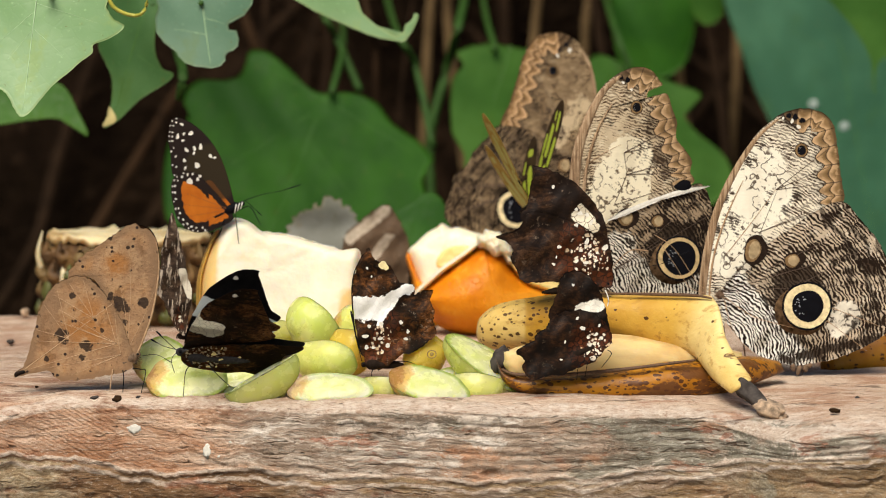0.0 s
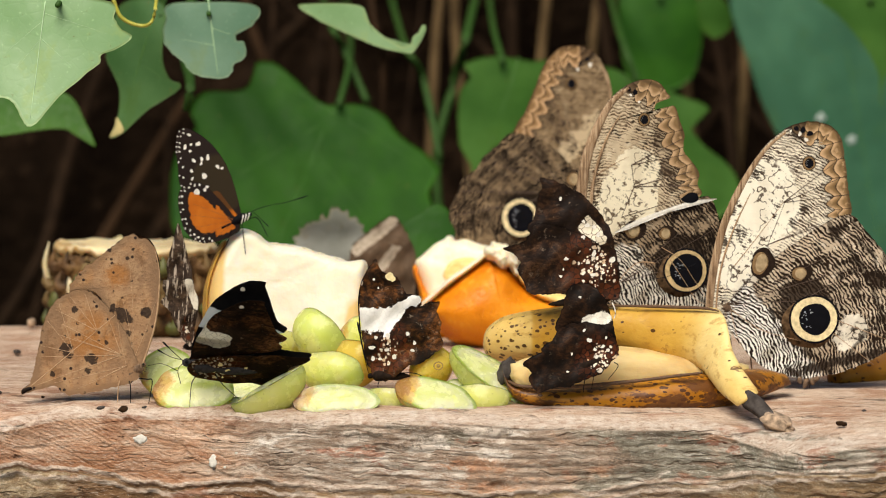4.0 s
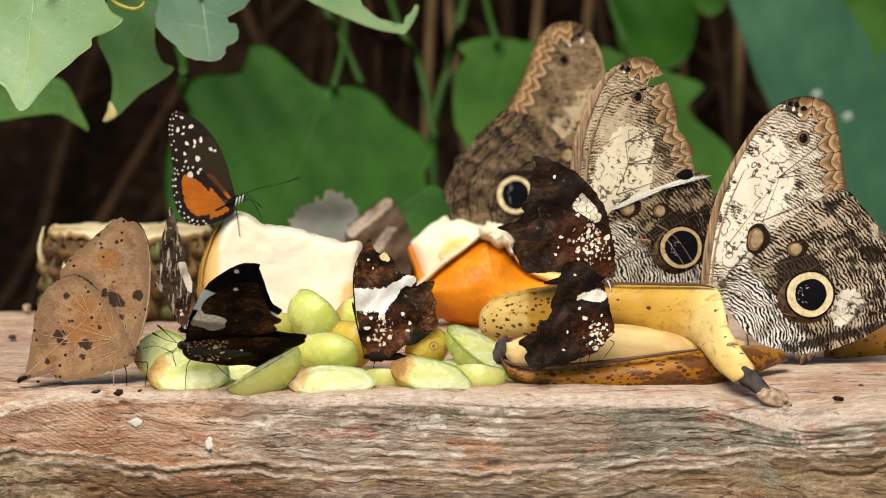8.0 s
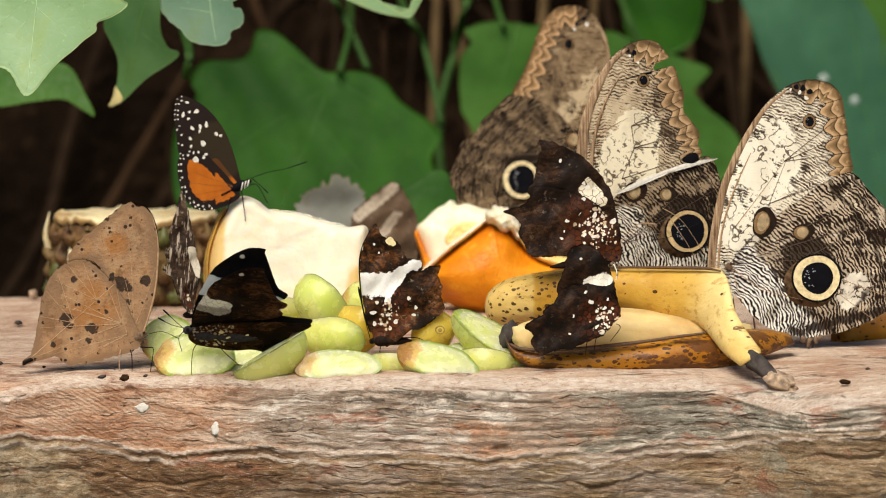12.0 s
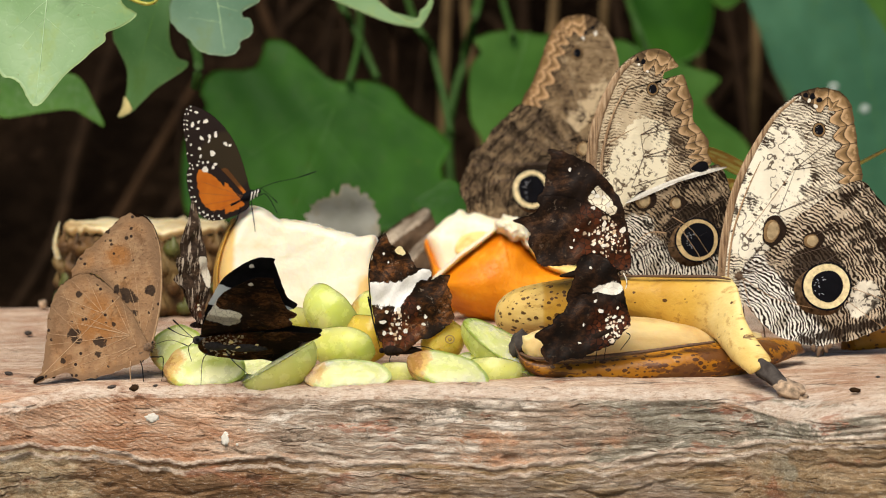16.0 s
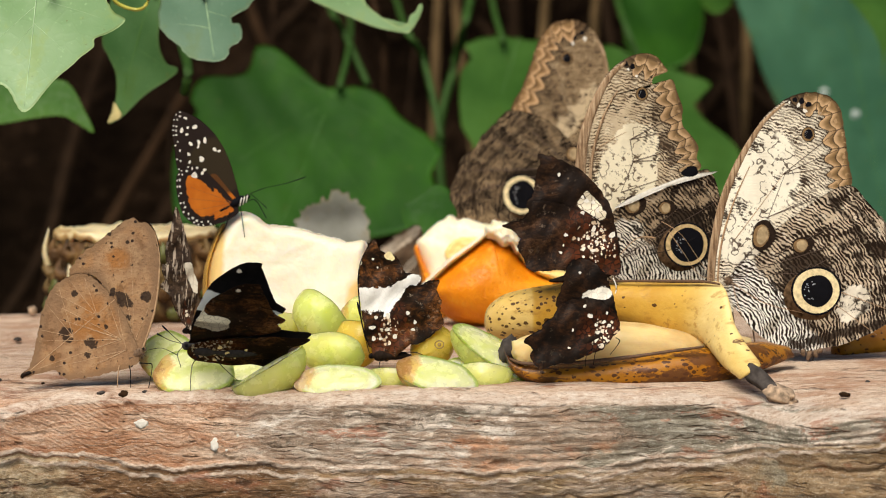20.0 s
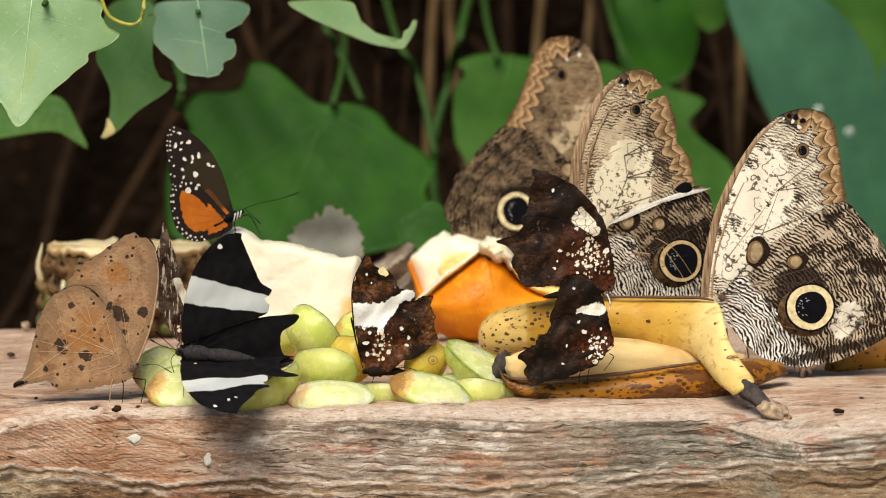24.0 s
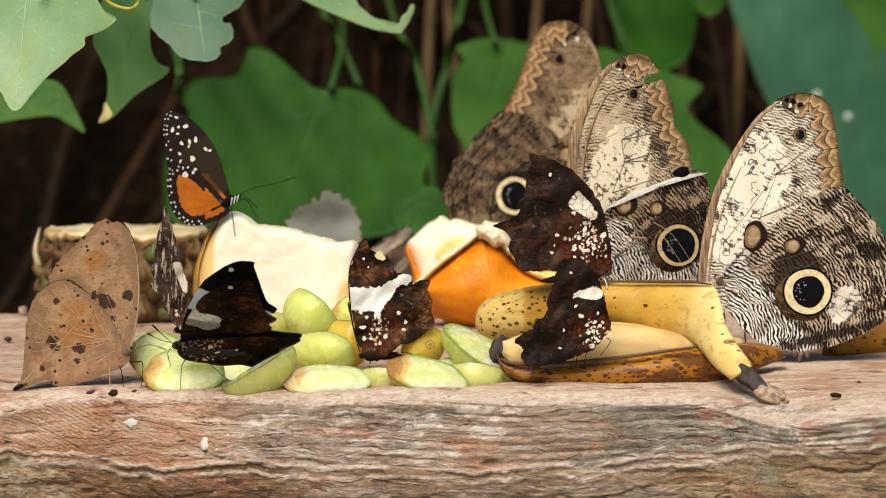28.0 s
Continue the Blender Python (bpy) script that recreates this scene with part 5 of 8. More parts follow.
    stalk(p, [(0.1811, 0.5, 0.1128), (0.2224, 0.98, 0.1442)], 0.002, 0.003, STEM)
    stalk(p, [(0.102, 0.7, 0.1078), (0.1168, 0.98, 0.1442)], 0.002, 0.003, STEM)
    stalk(p, [(-0.00517, 0.3, 0.01881), (0.00138, 0.4, -0.00182), (0.00414, 0.6, -0.03443), (0.00491, 0.93, -0.08149)], 0.0015, 0.003, STEM)
    stalk(p, [(-0.00226, 0.55, 0.00368), (0.00164, 0.7, -0.02848), (0.00495, 0.95, -0.07748)], 0.003, 0.004, STEM)


slab()
ground()
twigs()
plants()


# ---- fruit ----
def half_grape(at, length, width, face, axis, brown=0.0, deep=0.95, label="juicy pale green grape cut in half", skin=None):
    """A halved grape: rounded skin and a slightly domed cut side that looks along face; its length runs along axis."""
    e = thing("grape_half", at, label, "grape", "halved grapes")
    zv = Vector(face).normalized()
    xv = Vector(axis)
    xv = (xv - zv * xv.dot(zv)).normalized()
    m = Matrix((xv, zv.cross(xv), zv)).transposed().to_4x4()
    e.matrix_basis = Matrix.Translation(at) @ m
    L, Wd, N, K = length / 2 * MM, width / 2 * MM, 36, 12
    sd = at[0] * 900
    wob = lambda a: 1 + 0.05 * math.sin(2 * a + sd) + 0.03 * math.sin(3 * a + sd * 3) + 0.015 * math.sin(7 * a + sd * 2)
    boxy = lambda a: math.copysign(abs(math.cos(a)) ** 0.82, math.cos(a))
    v, z = [], []
    for k in range(K):
        a = math.pi / 2 * k / K
        for i in range(N):
            t = 2 * math.pi * i / N
            r = math.cos(a) ** 0.9
            dent = 1 + 0.06 * noise.noise((math.cos(t) * 1.6 + sd, math.sin(t) * 1.6, a * 1.6))
            v.append((L * r * boxy(t) * wob(t), Wd * r * math.sin(t) * wob(t), -Wd * deep * math.sin(a) * dent))
            z.append((0, max(0, -math.cos(t) * r - 0.35) * brown * 1.6, 0, 1))
    v.append((0, 0, -Wd * deep))
    z.append((0, 0, 0, 1))
    f = [(k * N + i, (k + 1) * N + i, (k + 1) * N + (i + 1) % N, k * N + (i + 1) % N) for k in range(K - 1) for i in range(N)]
    f += [((K - 1) * N + i, K * N, (K - 1) * N + (i + 1) % N) for i in range(N)]
    part("skin", zoned("skin", v, f, z), skin or GRAPE, e)
    v, z, C = [], [], 9
    for k in range(C):
        r = 1 - k / C
        for i in range(N):
            t = 2 * math.pi * i / N
            v.append((L * r * boxy(t) * wob(t), Wd * r * math.sin(t) * wob(t), Wd * (0.02 + 0.10 * (1 - r * r) - 0.05 * math.exp(-((r - 0.8) / 0.1) ** 2)) + (0.0002 * noise.noise((r * 9, i, sd)) if k else 0)))
            z.append((1 - r, max(0, -math.cos(t) * r - 0.2) * brown * 1.6, 0, 1))
    v.append((0, 0, Wd * 0.12))
    z.append((1, 0, 0, 1))
    f = [(k * N + i, k * N + (i + 1) % N, (k + 1) * N + (i + 1) % N, (k + 1) * N + i) for k in range(C - 1) for i in range(N)]
    f += [((C - 1) * N + i, (C - 1) * N + (i + 1) % N, C * N) for i in range(N)]
    part("cut_face", zoned("cut_face", v, f, z), GRAPE_CUT, e, "moist cut face")
    return e


def grapes():
    half_grape((-0.03872, 0.034, 0.01871), 18.5, 18, (0.62, 0.55, 0.5), (-0.25, 0, 1), deep=1.1)
    half_grape((-0.0511, 0.05, 0.01586), 15, 13, (0.2, 0.3, 0.9), (1, 0, 0.3), deep=1.1)
    half_grape((-0.03576, 0.017, 0.00895), 22, 14, (0.30, 0.75, 0.45), (1, 0, 0.30), 0.5, deep=1.1)
    half_grape((-0.03399, -0.003, 0.00214), 25.5, 11.5, (0.0, -0.80, 0.60), (1, 0, -0.02), 0.9)
    half_grape((-0.05564, -0.001, 0.00589), 25, 14, (-0.50, 0.02, 0.86), (0.80, 0, 0.48), 0.45, deep=1.35)
    half_grape((-0.07791, 0.004, 0.00439), 26, 17, (0.05, -0.70, 0.70), (1, 0, 0.10), 0.9, label="bruised pale green grape cut in half")
    half_grape((-0.08709, 0.014, 0.0086), 17, 17, (-0.25, -0.75, 0.6), (1, 0, 0.7), 0.6, deep=1.0)
    half_grape((-0.06369, 0.014, 0.00191), 22, 17, (0, -0.75, 0.6), (1, 0, 0.2))
    half_grape((-0.01741, 0.008, 0.00196), 15, 13, (0.1, 0.5, 0.8), (1, 0, -0.1), deep=1.2)
    half_grape((-0.00328, -0.002, 0.0034), 26, 14, (0.16, -0.62, 0.70), (1, 0, -0.24), 1.2, label="browned pale green grape cut in half")
    half_grape((-0.00511, 0.024, 0.00899), 15, 13.5, (0, 1, 0.1), (0.5, 0, 0.85), 0.75, deep=1.1, label="yellowed grape with a stalk scar", skin=GRAPE_AMBER)
    half_grape((0.00664, 0.012, 0.00286), 19, 14, (0.1, -0.5, 0.8), (1, 0, -0.1), deep=1.0)
    half_grape((0.01083, 0.012, 0.00146), 19, 15, (0.1, 0.6, 0.7), (1, 0, -0.2), deep=1.2)
    half_grape((0.01560, 0.016, 0.00766), 31, 20, (0.50, -0.34, 0.80), (0.76, 0, -0.62), deep=0.85)
    half_grape((-0.02799, 0.03, 0.01131), 18, 16, (0.3, 0.6, 0.6), (0.3, 0, 1), 1.3, deep=1.2, label="brownish bruised grape half", skin=GRAPE_AMBER)
    half_grape((-0.06621, 0.002, -0.00182), 13, 10, (0, -0.6, 0.7), (1, 0, 0.3))
    half_grape((-0.04583, 0.004, -0.00138), 13, 9, (0, -0.6, 0.7), (1, 0, 0.0))
    half_grape((-0.0258, 0.045, 0.01677), 16, 15, (0, 0.9, 0.3), (1, 0, 0.0), 1.0, deep=1.1, label="brownish bruised grape half")
    s = thing("grape_scar", (-0.0028, 0.0155, 0.01089), "small brown stalk scar on a grape", "grape scar")
    part("ring", tube([(1.35 * MM * math.cos(a), -0.1 * MM, 1.2 * MM * math.sin(a)) for a in np.linspace(0, 6.283, 16)], [0.20 * MM], 6, 2), OCHRE_SPOT, s)
    part("core", blob((0.6 * MM, 0.3 * MM, 0.6 * MM), 0.5, sub=2), OCHRE_SPOT, s)


def lump(name, parent, at, pts, mat, thick, round_at, rx=0, rz=0, rough=0.5, freq=0.12, field=None, label="", rings=34, soften=6):
    """A solid piece cut out of a slab of that thickness, with rounded, uneven sides (mm)."""
    me = sheet(name, pts, field, rings, 8, thick, None, (0, 0), None, MM, None, round_at)
    co = np.zeros(len(me.vertices) * 3)
    me.vertices.foreach_get("co", co)
    co = co.reshape(-1, 3)
    for q in co:
        p = Vector(q) / MM * freq
        q[1] += rough * MM * (noise.noise(p) + 0.5 * noise.noise(p * 3.1))
        q[2] += 0.5 * rough * MM * noise.noise(p * 1.7 + Vector((5, 0, 0)))
    ed = np.zeros(len(me.edges) * 2, dtype=int)
    me.edges.foreach_get("vertices", ed)
    ed = np.concatenate([ed.reshape(-1, 2), ed.reshape(-1, 2)[:, ::-1]])
    count = np.bincount(ed[:, 0], minlength=len(co))
    for k in range(soften):
        co[:, 1] = 0.4 * co[:, 1] + 0.6 * np.bincount(ed[:, 0], co[ed[:, 1], 1], len(co)) / count
    me.vertices.foreach_set("co", co.ravel())
    ob = part(name, me, mat, parent, label)
    ob.matrix_basis = pose(*at, rx, 0, rz)
    return ob


def melon():
    e = thing("fruit_wedge", (-0.05277, 0.09, 0.00206), "peeled cream-white fruit wedge with amber edges, on the slab", "fruit")
    amber = lambda x, z, g: (1.7 * np.clip(0.75 - np.abs(x + 28) / 11, 0, 1) + 1.7 * np.clip(0.9 - np.abs(x - 26) / 9, 0, 1) * np.clip((20 - z) / 8, 0, 1) + 0.9 * np.clip(0.6 - z / 8, 0, 1), 0 * x)
    lump("rind", e, (-0.0004, 0.0006, 0), [(-26.6, 1.1), (-27.2, 17.2), (-26.6, 25.6), (-24.3, 33.0), (-21.0, 40.1), (-19.1, 39.5), (-22.5, 32.1), (-24.8, 24.6), (-25.5, 16.3), (-24.9, 1.1)], MELON_SKIN, 22, 1.6, -14, 6, 0.4, 0.2, label="amber outer skin along the edge")
    lump("torn_fibre", e, (0, -0.0022, 0.0003), [(-5.4, 39.9), (2.9, 39.0), (11.3, 36.4), (19.6, 34.1), (18.7, 33.4), (10.9, 35.6), (2.4, 38.2), (-4.5, 39.2)], MELON, 12, 1.0, -14, 6, 0.9, 0.5, label="ragged dried edge of the cut")
    lump("flesh", e, (0, 0, 0), [(-26.6, 1.1), (-27.2, 17.2), (-26.4, 25.6), (-24.0, 33.0), (-20.6, 39.9), (-16.5, 43.8), (-13.7, 44.6), (-9.5, 43.1), (-5.4, 39.9), (2.9, 38.8), (11.3, 36.2), (20.9, 33.8), (26.3, 34.1), (27.0, 26.5), (26.0, 13.5), (24.5, 0.4), (11.1, -0.4), (-11.1, -0.4)], MELON, 26, 4.5, -14, 6, 0.45, 0.16, amber)


def pineapple():
    e = thing("pineapple_piece", (-0.1112, 0.2, -0.00044), "slice of pineapple with rough green-brown rind and pale top", "pineapple")
    n, v, z, f = 72, [], [], []
    K = 14
    for k in range(K):
        s = k / (K - 1)
        r = 1 + 0.09 * math.sin(math.pi * s)
        for i in range(n):
            a = 2 * math.pi * i / n
            w = 1 + 0.05 * noise.noise((math.cos(a) * 3, math.sin(a) * 3, s * 3)) + 0.03 * noise.noise((math.cos(a) * 11, math.sin(a) * 11, s * 7))
            v.append((0.0285 * r * w * math.cos(a), 0.022 * r * w * math.sin(a), 0.0005 + 0.028 * s))
            z.append((0, 0, 0, 1))
    f = [(k * n + i, k * n + (i + 1) % n, (k + 1) * n + (i + 1) % n, (k + 1) * n + i) for k in range(K - 1) for i in range(n)]
    f += [tuple(range(n))[::-1], tuple((K - 1) * n + i for i in range(n))]
    part("rind", zoned("rind", v, f, z), RIND, e)
    v, z = [], []
    for k in range(8):
        r = (1.0, 1.03, 1.02, 0.98, 0.8, 0.5, 0.25, 0.06)[k]
        h = (0.0, 0.001, 0.0026, 0.0032, 0.0028, 0.003, 0.0026, 0.003)[k]
        for i in range(n):
            a = 2 * math.pi * i / n
            w = 1 + 0.05 * noise.noise((math.cos(a) * 4, math.sin(a) * 4, 8))
            v.append((0.0285 * r * w * math.cos(a), 0.022 * r * w * math.sin(a), 0.0285 + h + 0.0016 * noise.noise((math.cos(a) * 9 * r, math.sin(a) * 9 * r, 1)) + 0.0012 * noise.noise((math.cos(a) * 25 * r, math.sin(a) * 25 * r, 4))))
            z.append((0, 0.6 if k < 2 else 0.1, 0, 1))
    f = [(k * n + i, k * n + (i + 1) % n, (k + 1) * n + (i + 1) % n, (k + 1) * n + i) for k in range(7) for i in range(n)] + [tuple(7 * n + i for i in range(n))]
    part("top_flesh", zoned("top_flesh", v, f, z), PINE_FLESH, e, "pale dried cut top")
    rnd = random.Random(2)
    for row in range(4):
        for i in range(11):
            t = math.pi * (1.0 + (i + 0.5 * (row % 2)) / 10.5)
            d = Vector((math.cos(t), math.sin(t), 0))
            p = Vector((0.0300 * d.x, 0.0235 * d.y, 0.004 + 0.0068 * row))
            up = Vector((0, 0, 1))
            lo = rnd.uniform(0.8, 1.2)
            part("rind_scale", tube([p - d * 0.0016, p + d * 0.0010 * lo, p + d * 0.0016 * lo + up * 0.002, p + d * 0.0008 + up * 0.0048 * lo], [0.0033, 0.0027, 0.0014, 0.0002], 7, 3), RIND if rnd.random() < 0.88 else RIND_GREEN, e)
    part("dry_tip", tube([(-0.028, -0.006, 0.014), (-0.0315, -0.008, 0.024), (-0.0300, -0.008, 0.033)], [0.0016, 0.0011, 0.0002], 6, 4), PINE_FLESH, e, "pale curled dry leaf tip")
    part("green_tip", tube([(-0.026, -0.010, 0.004), (-0.0275, -0.012, 0.012), (-0.0265, -0.010, 0.022)], [0.0026, 0.0022, 0.0006], 6, 4), RIND_GREEN, e, "green bract")
    part("pale_tip", tube([(-0.0215, -0.014, 0.010), (-0.0215, -0.017, 0.017), (-0.022, -0.014, 0.024)], [0.0014, 0.0016, 0.0005], 6, 4), PINE_FLESH, e, "pale bract")


def oranges():
    e = thing("orange_quarter", (0.01493, 0.165, 0.00068), "orange quarter with bright peel and pale pith, on the slab", "orange", "orange pieces")
    lump("peel", e, (0, 0, 0), [(-23.0, 12.8), (-13.8, 21.1), (-1.8, 30.2), (0.6, 29.6), (6.4, 27.6), (10.8, 21.9), (15.1, 18.2), (20.6, 15.8), (26.5, 13.6), (25.6, 6.7), (17.7, 0.2), (7.9, -1.8), (-5.9, -1.2), (-14.7, 1.6), (-20.4, 6.7)], ORANGE_PEEL, 34, 15, -6, 0, 0.5, 0.10, soften=60)
    lump("pith_edge", e, (0, -0.003, 0.0004), [(-23.4, 12.4), (-13.8, 20.7), (-7.9, 25.0), (-1.8, 30.0), (-1.4, 32.2), (-7.9, 27.4), (-13.8, 23.2), (-18.7, 19.0), (-23.8, 14.2)], PITH, 13, 1.2, -6, 0, 0.4, 0.3, label="pale pith along the cut")
    lump("pith_crust", e, (0, -0.006, 0.0006), [(-2.6, 33.2), (-0.4, 34.4), (0.6, 35.7), (3.9, 34.9), (5.6, 34.6), (7.8, 32.4), (9.8, 28.4), (9.2, 26.6), (10.6, 24.5), (8.4, 23.9), (6.4, 27.0), (4.6, 26.2), (2.9, 26.8), (0.4, 29.2), (-2.0, 30.0)], PITH, 16, 2.2, -6, 0, 1.1, 0.45, label="thick ragged lump of pale pith")
    lump("pith_rim", e, (0, -0.004, 0.0004), [(8.4, 25.1), (10.4, 24.5), (15.1, 19.8), (19.6, 18.2), (26.5, 17.4), (26.5, 13.4), (19.6, 15.2), (14.7, 17.6), (10.8, 21.3)], PULP, 14, 1.5, -6, 0, 0.7, 0.35, label="yellow moist cut rim")
    b = thing("orange_quarter", (0.00322, 0.2, 0.01172), "orange piece showing pale cream pulp", "orange", "orange pieces")
    lump("pith", b, (0, 0, 0), [(-15.5, 12.1), (-13.1, 15.8), (-8.5, 20.4), (-5.6, 22.0), (-3.2, 23.8), (0.0, 22.4), (3.2, 23.0), (9.0, 20.8), (13.5, 19.8), (20.1, 17.2), (14.1, 4.2), (0.0, -13.2), (-8.1, -12.2), (-11.5, 2.0)], PITH, 24, 6, -18, -8, 0.5, 0.15)
    lump("pulp", b, (0, -0.0118, -0.0026), [(-5.6, 12.1), (-4.6, 16.4), (-1.0, 19.6), (5.0, 20.4), (9.6, 18.4), (4.0, 12.8), (-1.0, 9.9)], PULP, 5, 2, -18, -8, 0.5, 0.4, label="glistening orange pulp")
    lump("peel", b, (0.0005, -0.002, -0.0015), [(-16.5, 12.1), (-14.7, 14.4), (-12.7, 9.3), (-9.7, 4.0), (-6.1, 0.6), (-4.0, -14.2), (-10.1, -13.8), (-13.7, 4.0)], ORANGE_PEEL, 26, 4, -18, -8, 0.3, 0.15)


def long_fruit(name, parent, pts, radii, mat, sides=22, ridge=0.05, flat=1.0, zone=None, label="", knobs=0.03, facet=0.0):
    """A tapered, five-sided fruit body along a curve. zone(s, t): browning, paleness, freckles."""
    line = curve_through(pts, 9)
    n = len(line)
    rad = np.interp(np.linspace(0, 1, n), np.linspace(0, 1, len(radii)), radii).tolist()
    v, z = [], []
    for i, q in enumerate(line):
        d = (line[min(i + 1, n - 1)] - line[max(i - 1, 0)]).normalized()
        a = d.cross(Vector((0, 0, 1))).normalized()
        b = a.cross(d)
        for k in range(sides):
            t = 2 * math.pi * k / sides
            side = (t + 0.95) % (2 * math.pi / 5) - math.pi / 5
            r = rad[i] * (1 + ridge * math.cos(5 * t + 0.6)) * (1 - facet + facet * 0.9 / math.cos(side)) * (1 + knobs * noise.noise(Vector(q) * 110 + Vector((0, t, 0))))
            v.append(q + r * (a * math.cos(t) + b * math.sin(t) * flat))
            z.append((*(zone(i / (n - 1), t) if zone else (0, 0, 0)), 1))
    f = [(i * sides + k, i * sides + (k + 1) % sides, (i + 1) * sides + (k + 1) % sides, (i + 1) * sides + k) for i in range(n - 1) for k in range(sides)]
    f += [tuple(range(sides))[::-1], tuple((n - 1) * sides + k for k in range(sides))]
    return part(name, zoned(name, v, f, z), mat, parent, label)


def ladder(name, parent, rungs, mat, sides=40, flat=1.0, zone=None, label="", per=7, knobs=0.02, boxy=0.85):
    """A solid lofted over rungs: upper and lower end (x, z), depth and half thickness. flat under 1 cuts the top off level."""
    top = curve_through([(a[0], c, a[1]) for a, b, c, d in rungs], per)
    low = curve_through([(b[0], c, b[1]) for a, b, c, d in rungs], per)
    n = len(top)
    half = np.interp(np.linspace(0, 1, n), np.linspace(0, 1, len(rungs)), [r[3] for r in rungs]).tolist()
    bend = lambda q: math.copysign(abs(q) ** boxy, q)
    v, z = [], []
    for i in range(n):
        mid, arm = (top[i] + low[i]) / 2, (top[i] - low[i]) / 2
        for k in range(sides):
            t = 2 * math.pi * k / sides
            p = mid + arm * min(bend(math.sin(t)), flat) / flat ** 0.5 + Vector((0, -half[i] * bend(math.cos(t)), 0))
            v.append(mid + (p - mid) * (1 + knobs * noise.noise(p * 130)))
            z.append((*(zone(i / (n - 1), t) if zone else (0, 0, 0)), 1))
    f = [(i * sides + k, i * sides + (k + 1) % sides, (i + 1) * sides + (k + 1) % sides, (i + 1) * sides + k) for i in range(n - 1) for k in range(sides)]
    f += [tuple(range(sides))[::-1], tuple((n - 1) * sides + k for k in range(sides))]
    return part(name, zoned(name, v, f, z), mat, parent, label)


